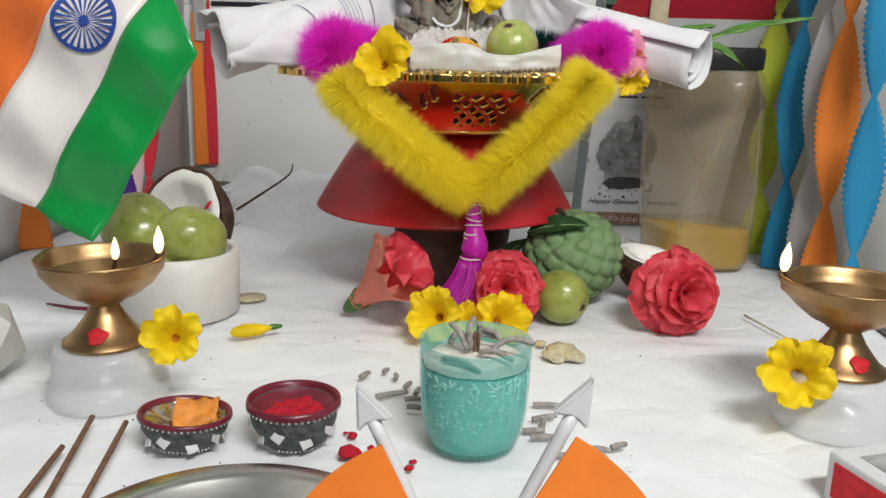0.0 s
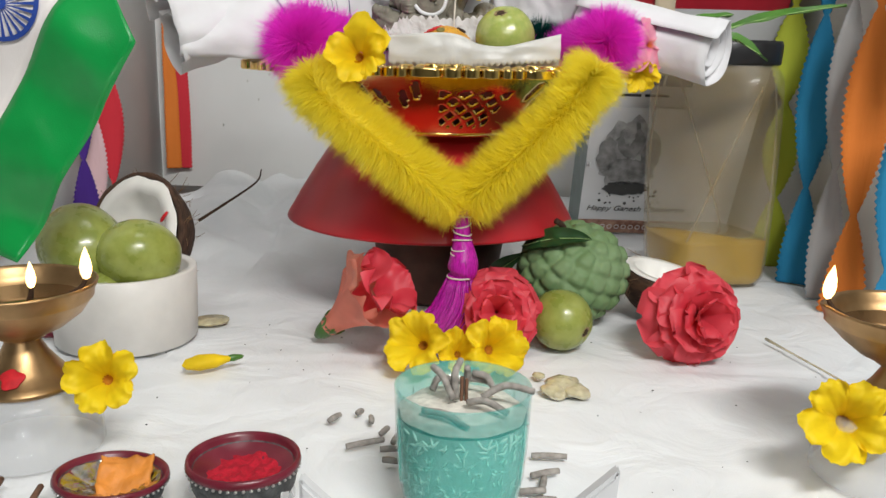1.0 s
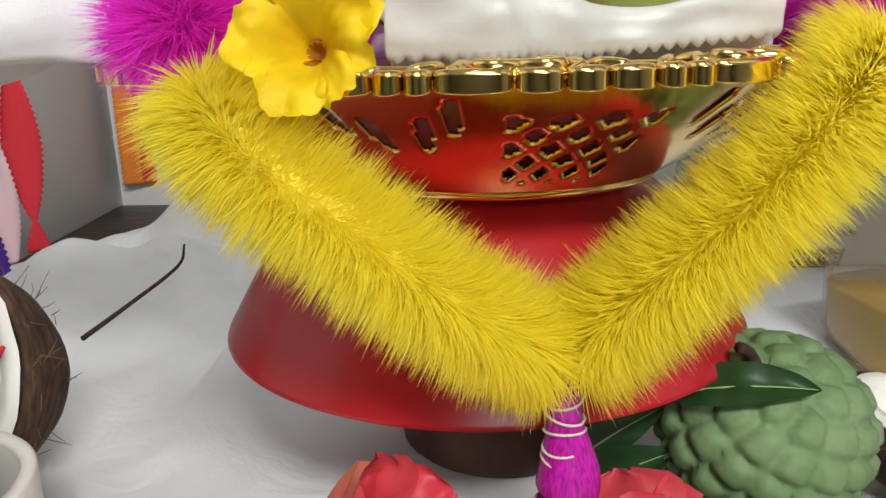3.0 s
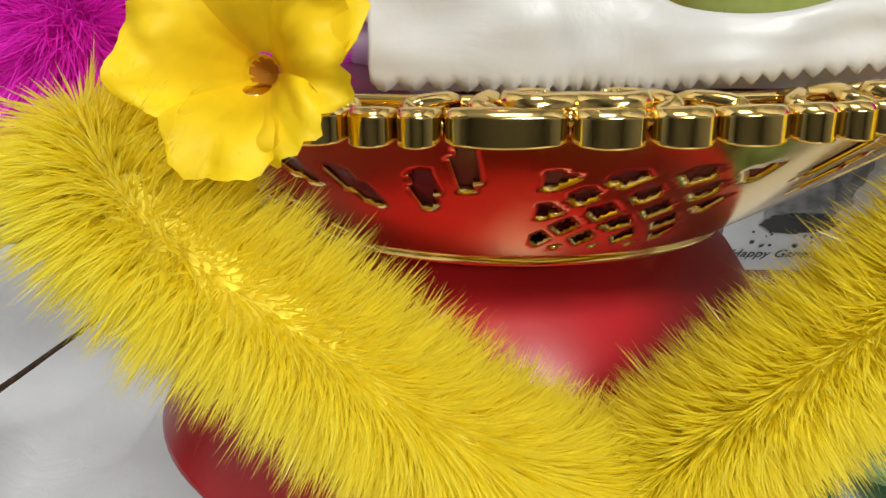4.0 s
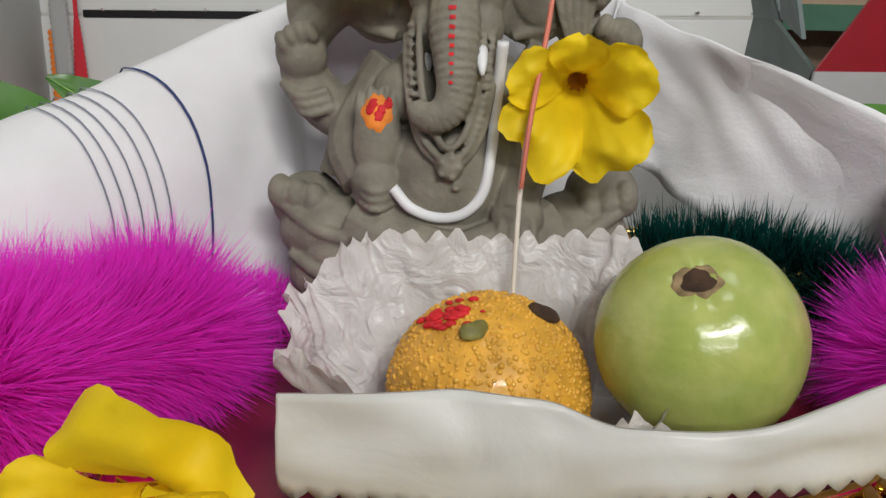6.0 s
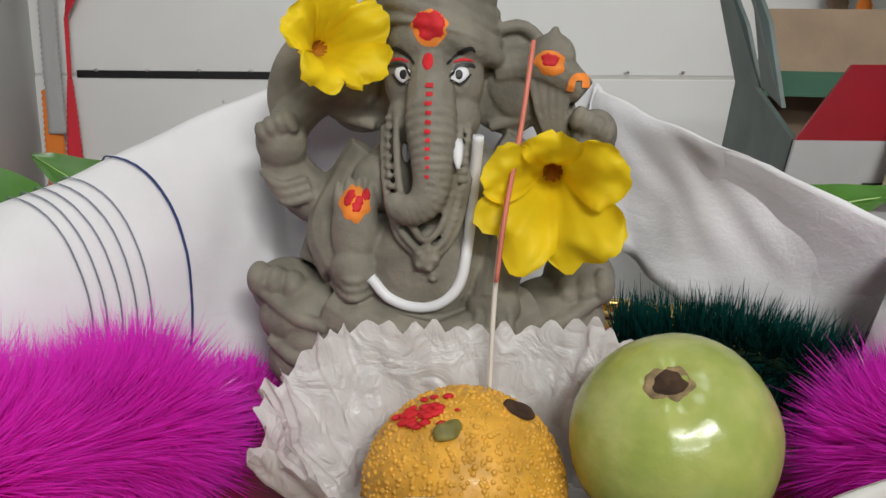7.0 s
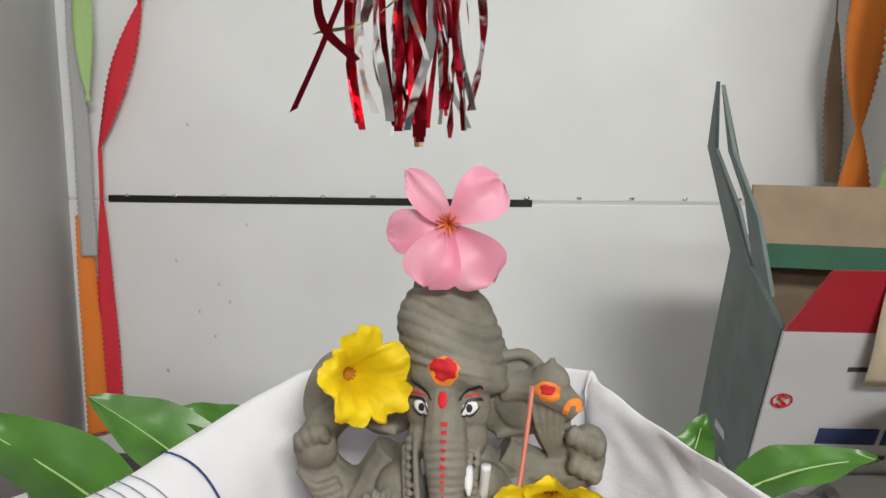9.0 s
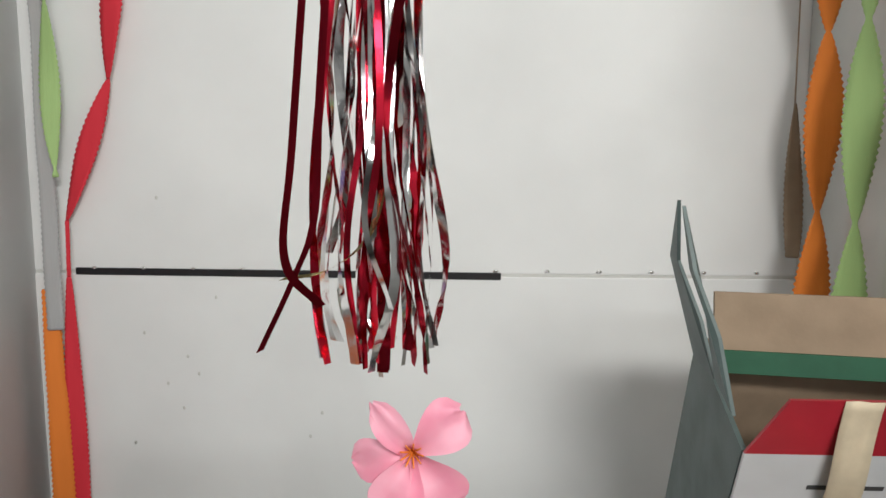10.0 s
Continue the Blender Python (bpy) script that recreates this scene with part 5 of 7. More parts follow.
# ---- sweets in paper ----
def build_laddu():
    t = thing("laddu", "round orange gram sweet with nut and raisin", "sweet", pose(0.059, 0.912, 0.2835))
    r, n = 0.0305, 3200
    g = math.pi * (3 - math.sqrt(5))
    rng = random.Random(9)
    part("body", ellipsoid((0, 0, 0), (r * 0.97,) * 3, None, None, 28, 20), M_LADDU, t)
    vs, fs = [], []
    ico = bmesh.new()
    bmesh.ops.create_icosphere(ico, subdivisions=1, radius=1)
    iv = [v.co.copy() for v in ico.verts]
    ifc = [[v.index for v in f.verts] for f in ico.faces]
    ico.free()
    for i in range(n):
        z = 1 - 2 * (i + 0.5) / n
        q = math.sqrt(1 - z * z)
        d = Vector((q * math.cos(g * i) + rng.uniform(-.05, .05), q * math.sin(g * i) + rng.uniform(-.05, .05), z + rng.uniform(-.05, .05))).normalized()
        s = rng.uniform(0.0005, 0.0011)
        k = len(vs)
        vs += [tuple(d * r * 0.960 + v * s) for v in iv]
        fs += [[k + a for a in f] for f in ifc]
    me = pydata("crumb", vs, fs, M_LADDU)
    me.polygons.foreach_set("use_smooth", [True] * len(me.polygons))
    tagged(part("crumb", me, None, t), kind="stuff")
    def lump(c, radii, rot, name, material, label):
        bm = ellipsoid((0, 0, 0), radii, None, rot, 16, 10)
        for v in bm.verts:
            v.co = v.co * (1 + 0.5 * noise3(v.co.x * 300 + c[0] * 900, v.co.y * 300, v.co.z * 300)) + Vector(c)
        part(name, bm, material, t, label)
    lump((-0.004, -0.016, 0.0254), (0.0042, 0.0030, 0.0021), pose(0, 0, 0, 30, 0, 20), "nut", M_NUT, "pale dull green nut")
    lump((0.015, -0.002, 0.0262), (0.0042, 0.0028, 0.0016), pose(0, 0, 0, 15, 25, 0), "raisin", M_STEM, "dark raisin")
    bm = bmesh.new()
    for k in range(42):
        d = Vector((-0.42 + 0.26 * rng.gauss(0, 1) * 0.6, -0.22 + 0.10 * rng.gauss(0, 1), 0.88)).normalized()
        q = rng.uniform(0.0006, 0.0016)
        ellipsoid(d * r * 0.985, (q * 1.3, q, q * 0.6), bm, pose(0, 0, 0, 0, 28 * d.x, 0), 8, 6)
    tagged(part("red_powder", bm, M_TILAK_RED, t, "clots of red powder"), kind="stuff")


build_laddu()


def build_pleated():
    t = thing("paper_case", "translucent pleated paper case holding the sweet and fruit", "paper case", pose(0.066, 0.917, 0.272))
    rows = []
    for j in range(9):
        f = j / 8
        row = []
        for i in range(280):
            a = 2 * math.pi * i / 280
            back = 0.5 + 0.5 * math.sin(a)
            r = 0.044 + 0.018 * f + 0.0005 * math.sin(a * 56) + 0.009 * noise3(math.cos(a) * 3, math.sin(a) * 3, f * 2) * f + 0.004 * noise3(math.cos(a) * 9, math.sin(a) * 9, f * 4)
            top = 0.016 + 0.030 * back ** 0.7 + 0.009 * noise3(math.cos(a) * 2.6, math.sin(a) * 2.6, 7) + 0.0038 * (1 - 2 * abs((i / 5) % 1 - 0.5)) * (1 if f == 1 else 0) + 0.004 * noise3(math.cos(a) * 8, math.sin(a) * 8, 3) * f
            row.append((r * 1.10 * math.cos(a), r * (0.72 if math.sin(a) < 0 else 0.72 - 0.24 * math.sin(a)) * math.sin(a), 0.001 + top * f))
        rows.append(row)
    part("pleated_wall", grid_bm(rows, closed_v=True), M_PLEAT, t)
    fl = bmesh.new()
    bmesh.ops.create_circle(fl, cap_ends=True, segments=64, radius=1, matrix=Matrix.Translation((0, 0, 0.001)) @ Matrix.Diagonal((0.048, 0.038, 1, 1)))
    part("base", fl, M_PLEAT, t)


build_pleated()


def build_paper_band():
    t = thing("paper_sheet", "folded white waxed paper with a scalloped edge at the rim", "paper")
    rows = []
    n = 240
    top = smooth_path([(0.009, 0.869, 0.3025), (0.04, 0.866, 0.3055), (0.060, 0.865, 0.3065), (0.076, 0.866, 0.304), (0.092, 0.869, 0.297), (0.115, 0.872, 0.2955), (0.14, 0.876, 0.301), (0.168, 0.885, 0.308)], n)
    for i in range(n):
        p = top[i]
        f = i / (n - 1)
        tooth = 0.0030 * (1 - abs((f * 30) % 1 * 2 - 1)) ** 0.7
        z0 = 0.2785 + 0.006 * max(0, (f - 0.55) / 0.45)
        row = []
        for k in range(12):
            q = k / 11
            z = p[2] + (z0 - p[2]) * q - (tooth if k == 11 else 0)
            y = p[1] - 0.002 - 0.003 * math.sin(q * 2.4) + 0.0022 * noise3(f * 7, q * 2.5, 4) + 0.0003 * noise3(f * 14, q * 5, 1)
            row.append((p[0] + 0.0008 * noise3(q * 3, f * 5, 2), y, z))
        rows.append(row)
    ob = part("front_fold", grid_bm(rows), M_PAPER, t)
    mod = ob.modifiers.new("thickness", "SOLIDIFY")
    mod.thickness = 0.0002
    rows2 = [[r[0], (r[0][0], r[0][1] + 0.004, r[0][2] - 0.006), (r[0][0], r[0][1] + 0.010, 0.2745)] for r in rows]
    part("back_fold", grid_bm([[tuple(Vector(v) + Vector((0, 0.0008, 0))) for v in r] for r in rows2]), M_PAPER, t)


build_paper_band()

# unseen filler under the idol; maroon stands in for shade behind the openings
fill = thing("basket_filler", "added filler in the gold basket, maroon for its shaded inside", "cloth", pose(BX, BY, 0))
rows = [[(BRX * k * math.cos(a), BRY * k * math.sin(a), z + 0.003 * noise3(math.cos(a) * 4 * k, math.sin(a) * 4 * k, 2)) for a in (2 * math.pi * i / 72 for i in range(72))]
        for k, z in ((0.02, 0.272), (0.3, 0.272), (0.6, 0.2715), (0.8, 0.271), (0.85, 0.268), (0.86, 0.264), (0.70, 0.243), (0.55, 0.226), (0.38, 0.210))]
part("lining", grid_bm(rows, closed_v=True, caps=True), M_MAROON, fill)
part("pad", lathe([(1e-4, 0.287), (0.055, 0.287), (0.060, 0.284), (0.062, 0.276), (0.062, 0.266), (1e-4, 0.266)], 40, 1, 0.6), M_HANKY, fill, m=pose(-0.006, 0.0, 0))

tuft = thing("tinsel_tuft", "dark green and magenta tinsel tuft behind the idol", "tinsel")
tagged(part("bristles", fur("bristles", [(0.112, 0.992, 0.298), (0.148, 0.982, 0.303), (0.180, 0.962, 0.298), (0.21, 0.940, 0.286)], 10000, 0.026, M_GREEN_FUR, 51), None, tuft), kind="stuff")
tagged(part("bristles", fur("bristles", [(0.104, 0.950, 0.290), (0.122, 0.946, 0.291), (0.140, 0.942, 0.290)], 3000, 0.022, M_MAGENTA_FUR, 52), None, tuft), kind="stuff")
tagged(part("bristles", fur("bristles", [(-0.040, 0.985, 0.280), (-0.02, 0.978, 0.280)], 1500, 0.020, M_MAGENTA_FUR, 53), None, tuft), kind="stuff")
part("wire_core", tube([(0.112, 0.992, 0.298, 0.002), (0.148, 0.982, 0.303, 0.002), (0.180, 0.962, 0.298, 0.002), (0.21, 0.940, 0.286, 0.002)], 6, 20), M_DARK_LEAF, tuft)

st = thing("flower_stick", "thin stick tied with orange thread beside the idol", "stick")
part("stick", tube([(0.0655, 0.935, 0.300, 0.0008), (0.0675, 0.938, 0.345, 0.0008), (0.074, 0.955, 0.385, 0.0007), (0.077, 0.965, 0.410, 0.0006)], 6, 20), M_THREAD, st)
part("thread", tube([(0.0672, 0.9335, 0.340, 0.0007), (0.0695, 0.939, 0.360, 0.0008), (0.074, 0.952, 0.385, 0.0008), (0.0775, 0.962, 0.411, 0.0008)], 6, 20), M_PALE_RED, st, "orange cotton thread")


# ---- oil lamps on upturned cups ----
def build_lamp(x, y, flames, group="oil lamps"):
    c = thing("plastic_cup", "upturned clear plastic cup serving as a lamp stand", "cup", pose(x, y, 0), "lamp stands")
    ob = part("wall", lathe([(0.0505, 0.0), (0.0515, 0.002), (0.0505, 0.016), (0.0475, 0.018), (0.0455, 0.042), (0.043, 0.047), (1e-4, 0.0475), (1e-4, 0.0455), (0.0415, 0.0452), (0.044, 0.041), (0.046, 0.017), (0.049, 0.015), (0.0495, 0.0)], 48), M_CLEAR, c)
    t = thing("oil_lamp", "old brass footed oil lamp with a lit wick", "oil lamp", pose(x, y, 0.0478) @ Matrix.Diagonal((1.0, 1.0, 0.93, 1.0)), group)
    foot = [(1e-4, 0.0), (0.035, 0.0), (0.0365, 0.0015), (0.0355, 0.004), (0.031, 0.007), (0.024, 0.016), (0.017, 0.026), (0.0125, 0.035), (0.012, 0.040), (1e-4, 0.041)]
    part("foot", lathe(foot, 48), M_BRASS, t)
    bowl = [(1e-4, 0.038), (0.0125, 0.038), (0.0165, 0.040), (0.018, 0.042), (0.030, 0.048), (0.042, 0.058), (0.0485, 0.068), (0.0500, 0.0695), (0.0505, 0.0745), (0.0530, 0.080), (0.0535, 0.082), (0.0520, 0.0825), (0.0505, 0.080), (0.0480, 0.074), (0.046, 0.068), (0.034, 0.060), (1e-4, 0.056)]
    part("bowl", lathe(bowl, 56, wobble=lambda a, z: 1 + (0.08 * math.exp(-((a - 2.9) / 0.16) ** 2) if z > 0.066 else 0)), M_BRASS, t)
    part("oil", lathe([(1e-4, 0.0675), (0.0455, 0.0675), (0.0455, 0.0672), (1e-4, 0.067)], 40), M_LAMP_OIL, t, "dark amber oil")
    part("mark", lathe([(1e-4, 0.0004), (0.0075, 0.0004), (0.008, 0.0), (1e-4, -0.0004)], 32, wobble=lambda a, z: 1 + 0.10 * math.sin(3 * a + 1) + 0.08 * math.sin(5 * a)), M_TILAK_RED, t, "smear of red powder",
         m=facing((0.004, -0.0255, 0.0145), (0.15, -0.75, 0.65)))
    for fx, fy, s in flames:
        w = part("wick", tube([(fx * 0.6, fy * 0.6, 0.069, 0.0022), (fx * 0.9, fy * 0.9, 0.078, 0.002), (fx, fy, 0.087, 0.0013)], 8, 10), M_STEM, t, "charred cotton wick")
        part("flame", lathe([(1e-4, 0.0), (0.0026, 0.002), (0.0040, 0.006), (0.0044, 0.011), (0.0036, 0.017), (0.0021, 0.022), (0.0008, 0.026), (1e-4, 0.028)], 16), M_FLAME, w, "yellow flame", m=pose(fx, fy, 0.085, 4, 3, 0) @ Matrix.Scale(s, 4))
    return t


build_lamp(-0.227, 0.628, ((0.022, -0.022, 0.75), (0.048, 0.004, 0.95)))
build_lamp(0.397, 0.640, ((-0.052, 0.012, 1.0),))


# ---- tumbler with burnt incense ----
def ash_stick(label, a, b, bend=0.003, r=0.0024, seed=0, material=None):
    t = thing("ash_stick", label, "ash", None, "fallen incense ash")
    a, b = Vector(a), Vector(b)
    mid = a.lerp(b, 0.5) + Vector((bend * noise3(seed, 1, 0), bend * noise3(seed, 5, 0), abs(bend) * 0.5))
    bm = tube([(*a, r), (*mid, r * 1.08), (*b, r * 0.92)], 9, 12)
    for v in bm.verts:
        v.co += Vector((noise3(*(v.co * 400)), noise3(*(v.co * 410)), 0)) * 0.00012
    part("stick", bm, material or M_ASH, t)
    return t


def build_tumbler():
    x, y = 0.091, 0.566
    t = thing("tumbler", "teal translucent plastic tumbler filled with rice", "tumbler", pose(x, y, 0))
    outer = [(1e-4, 0.0), (0.030, 0.0), (0.0335, 0.002), (0.0375, 0.012), (0.0405, 0.026), (0.0425, 0.05), (0.0437, 0.085), (0.0437, 0.0865)]
    inner = [(0.0422, 0.0865), (0.0412, 0.05), (0.0392, 0.027), (0.0362, 0.013), (0.0325, 0.004), (1e-4, 0.003)]
    part("wall", lathe(outer + inner, 64), M_TEAL, t)
    for a in (-150, -30, 40, 140):
        c, s = math.cos(math.radians(a)), math.sin(math.radians(a))
        part("ridge", tube([(0.0428 * c, 0.0428 * s, 0.030, 0.0005), (0.0436 * c, 0.0436 * s, 0.05, 0.0008), (0.0442 * c, 0.0442 * s, 0.072, 0.0004)], 6, 10), M_TEAL, t)
    rows = [(1e-4, 0.0042), (0.0318, 0.0046), (0.0355, 0.0135), (0.0385, 0.027), (0.0405, 0.05), (0.0412, 0.068), (0.038, 0.0715), (0.02, 0.0745), (1e-4, 0.076)]
    part("rice", lathe(rows[:6], 48), M_TEALFILL, t, "rice seen through teal plastic")
    part("rice_top", lathe([(0.0405, 0.0695)] + rows[6:], 48, wobble=lambda a, z: 1 + 0.02 * math.sin(9 * a)), M_RICE, t, "heaped white rice")
    rng = random.Random(3)
    bm = bmesh.new()
    for k in range(420):
        a, z = rng.uniform(0, 6.28), rng.uniform(0.012, 0.066)
        r = (0.0352 + (z - 0.0135) / 0.0135 * 0.003 if z < 0.027 else 0.0385 + (z - 0.027) * 0.085)
        d = rng.uniform(0, 3.14)
        u = Vector((-math.sin(a), math.cos(a), 0)) * math.cos(d) + Vector((0, 0, 1)) * math.sin(d)
        p = Vector((r * math.cos(a), r * math.sin(a), z))
        tube([(*(p - u * 0.0032), 0.0004), (*p, 0.0010), (*(p + u * 0.0032), 0.0004)], 5, 5, bm)
    tagged(part("grain", bm, M_TEALFILL, t), kind="stuff")
    for k in range(2):
        part("stub", tube([(-0.001 + 0.003 * k, 0, 0.07, 0.0012), (-0.001 + 0.003 * k, 0.0, 0.092 + 0.004 * k, 0.0011)], 6, 4), M_INCENSE, t, "burnt bamboo stub")
    z = 0.078
    lay = [((-0.020, 0.006, z + 0.018), (-0.006, -0.008, z + 0.002)), ((0.000, 0.008, z), (0.002, -0.004, z + 0.022)), ((0.012, -0.006, z + 0.003), (0.044, -0.010, z + 0.010)),
           ((0.006, 0.012, z + 0.012), (0.020, 0.006, z + 0.003)), ((-0.024, -0.020, z - 0.001), (0.004, -0.034, z - 0.006)), ((-0.01, 0.016, z + 0.001), (0.018, 0.012, z + 0.006)),
           ((0.003, -0.012, z + 0.002), (0.028, -0.022, z)), ((-0.02, 0.01, z), (-0.008, 0.02, z + 0.004)), ((-0.004, -0.004, z + 0.001), (-0.002, 0.004, z + 0.024))]
    for i, (a, b) in enumerate(lay):
        ash_stick("grey stick of incense ash on the rice", Vector(a) + Vector((x, y, 0)), Vector(b) + Vector((x, y, 0)), 0.008, 0.0022, i * 2.2)


build_tumbler()
AS = "grey stick of incense ash fallen on the cloth"
for i, (ax, ay, ln, ang) in enumerate(((-0.012, 0.688, 0.014, 62), (0.006, 0.703, 0.007, 60), (0.017, 0.690, 0.010, 100), (0.030, 0.668, 0.012, 70), (0.018, 0.648, 0.030, 28), (0.037, 0.640, 0.014, 10),
                                       (0.040, 0.655, 0.013, 80), (0.040, 0.622, 0.012, -10), (0.155, 0.640, 0.026, 2), (0.150, 0.612, 0.022, 25), (0.148, 0.600, 0.016, 80), (0.140, 0.588, 0.018, 12),
                                       (0.146, 0.575, 0.018, 8), (0.165, 0.545, 0.032, -14), (0.190, 0.560, 0.014, -10), (0.205, 0.566, 0.014, 30), (0.120, 0.655, 0.015, 40))):
    r = radians(ang)
    d = Vector((math.cos(r), math.sin(r), 0)) * ln / 2
    p = Vector((ax, ay, 0.0026 if i % 3 else 0.0036))
    ash_stick(AS, p - d, p + d, 0.0008, 0.0023, i * 1.3)
for i, (a, b) in enumerate((((-0.209, 0.556, 0.0115), (-0.188, 0.440, 0.004)), ((-0.179, 0.549, 0.0115), (-0.163, 0.440, 0.004)), ((-0.211, 0.511, 0.008), (-0.205, 0.440, 0.004)))):
    t = thing("incense_stick", "brown incense stick lying on the cloth", "incense stick", None, "incense sticks")
    part("stick", tube([(*a, 0.0021), (*Vector(a).lerp(Vector(b), 0.5), 0.0022), (*b, 0.0021)], 10, 12), M_INCENSE, t)


# ---- small decorated bowls, plate ----
def bead_bowl(label, x, y, r, h, tiltx, tilty, fill_mat, fill_label, fill_name, seed, level, reach=0.86):
    t = thing("powder_bowl", label, "bowl", pose(x, y, 0, tiltx, tilty, 0), "powder bowls")
    outer = [(1e-4, 0.001), (r * 0.62, 0.001), (r * 0.72, h * 0.1), (r * 0.92, h * 0.5), (r * 0.98, h * 0.85)]
    body = part("body", lathe(outer + [(r * 0.97, h * 0.9), (r * 0.9, h * 0.86), (r * 0.6, h * 0.3), (1e-4, h * 0.2)], 40), M_BLACKBEAD, t, "black beaded outside")
    part("lip", lathe([(r * 0.985, h * 0.84), (r * 1.03, h * 0.9), (r * 1.01, h), (r * 0.965, h * 1.01), (r * 0.93, h * 0.93), (r * 0.80, h * 0.62), (r * 0.55, h * 0.34), (1e-4, h * 0.27), (1e-4, h * 0.25), (r * 0.92, h * 0.86)], 48), M_MAROON, t, "maroon enamel lip and inside")
    ball = bmesh.new()
    bmesh.ops.create_icosphere(ball, subdivisions=1, radius=r * 0.034)
    me = mesh_from(ball, "bead", M_SILVER)
    for k in range(48):
        a = 2 * math.pi * k / 48
        part("bead", me, None, body, m=pose(r * 1.0 * math.cos(a), r * 1.0 * math.sin(a), h * 0.83))
        part("bead", me, None, body, m=pose(r * 0.70 * math.cos(a), r * 0.70 * math.sin(a), h * 0.06))
    chip = box(0.0085 * r / 0.035, 0.0012, 0.0105 * r / 0.035, 0, 0, 0, 0.0004)
    cm = mesh_from(chip, "mirror_chip", M_MIRROR, False)
    for k in range(10):
        a = 2 * math.pi * (k + 0.3) / 10
        q = r * (0.918 if k % 2 else 0.842)
        part("mirror_chip", cm, None, body, m=pose(0, 0, h * (0.52 if k % 2 else 0.34), 0, 0, math.degrees(a) + 90) @ pose(0, -q, 0, -20, 35 if k % 2 else -20, 0))
    rows = []
    for j in range(10):
        f = j / 9
        rows.append([(r * reach * f * math.cos(a), r * reach * f * math.sin(a), h * (level(f, a)) + 0.0035 * noise3(f * 5 * math.cos(a), f * 5 * math.sin(a), seed * 9) + 0.001 * noise3(f * 20 * math.cos(a), f * 20 * math.sin(a), 2)) for a in (2 * math.pi * i / 40 for i in range(40))])
    part(fill_name, grid_bm(rows, closed_v=True), fill_mat, t, fill_label)


bead_bowl("black beaded bowl with mirror chips holding red powder", -0.048, 0.556, 0.0355, 0.036, 0, 0, M_KUMKUM, "loose crimson powder", "powder", 1, lambda f, a: 0.64 + 0.05 * f, 0.80)
bead_bowl("black beaded bowl with mirror chips and dried orange paste", -0.131, 0.543, 0.0345, 0.026, -4, 3, M_STEEL, "silvery metal inside", "inner_plate", 2, lambda f, a: 0.40 + 0.45 * f)
ch = thing("sandal_paste", "cracked orange paste drying in the bowl", "paste", pose(-0.124, 0.550, 0.0185, 18, 0, 10) @ Matrix.Scale(0.9, 4))
rows = [[(0.018 * s + 0.003 * noise3(s * 2, q * 2, 3), 0.016 * q, 0.010 * q * 0.5 + 0.004 * noise3(s * 2, q * 3, 5) + 0.004 * abs(s)) for s in np.linspace(-1, 1, 16)] for q in np.linspace(-1, 1, 14)]
o = part("flake", grid_bm(rows), M_CHANDAN, ch)
o.modifiers.new("thickness", "SOLIDIFY").thickness = 0.002

pl = thing("plate", "round stainless steel plate on the cloth", "plate", pose(-0.048, 0.377, 0))
part("dish", lathe([(1e-4, 0.001), (0.082, 0.001), (0.088, 0.003), (0.096, 0.010), (0.110, 0.013), (0.1125, 0.0145), (0.1105, 0.0155), (0.095, 0.0125), (0.086, 0.005), (1e-4, 0.0032)], 72), M_STEEL, pl)


def crumbs(name, label, category, spots, material, seed, z=0.0):
    t = thing(name, label, category)
    rng = random.Random(seed)
    for x, y, r in spots:
        bm = ellipsoid((0, 0, 0), (r, r * 0.8, r * 0.45), None, None, 12, 8)
        for v in bm.verts:
            v.co *= 1 + 0.45 * noise3(*(v.co * (1.6 / r)))
        part("lump", bm, material, t, m=pose(x, y, z + r * 0.3, 0, 0, rng.uniform(0, 360)))


crumbs("spilled_powder", "spilled crumbs of crimson powder on the cloth", "powder", ((0.000, 0.535, 0.010), (0.008, 0.525, 0.007), (-0.004, 0.566, 0.0045), (-0.010, 0.571, 0.0025), (0.047, 0.528, 0.0035), (0.045, 0.518, 0.004), (0.013, 0.548, 0.003)), M_KUMKUM, 1)
crumbs("rock_sugar", "lump of amber rock sugar on the cloth", "sugar", ((0.179, 0.770, 0.017), (0.170, 0.760, 0.013), (0.190, 0.762, 0.013)), M_RESIN, 2)
crumbs("rock_sugar", "small lump of amber rock sugar on the cloth", "sugar", ((0.158, 0.800, 0.007),), M_RESIN, 3)
rng = random.Random(12)
crumbs("soot_specks", "dark specks of ash scattered on the cloth", "ash", [(rng.uniform(-0.35, 0.45), rng.uniform(0.45, 0.95), rng.uniform(0.0005, 0.0011)) for _ in range(90)], M_PRINT, 4)
sl = thing("fruit_slice", "thin pale yellow slice lying on the cloth", "fruit", pose(-0.185, 0.918, 0.0012, 2, 0, 25))
part("slice", lathe([(1e-4, 0), (0.019, 0), (0.020, 0.0015), (0.019, 0.003), (1e-4, 0.0025)], 24, 1.0, 0.75), M_RESIN, sl)
bud = thing("flower_bud", "single yellow bud with green tip on the cloth", "flower", Matrix.Translation((-0.141, 0.787, 0.0085)) @ Vector((0.9, 0.42, 0.05)).to_track_quat("Z", "Y").to_matrix().to_4x4())
part("petals", lathe([(1e-4, -0.028), (0.006, -0.024), (0.0095, -0.012), (0.008, 0.002), (0.004, 0.012), (0.003, 0.016)], 16, 1, 0.75, lambda a, z: 1 + 0.12 * math.sin(3 * a + 60 * z)), M_YELLOW_PETAL, bud)
part("calyx", lathe([(0.003, 0.014), (0.0034, 0.018), (0.002, 0.026), (1e-4, 0.028)], 10), M_LEAF, bud, "green tip")
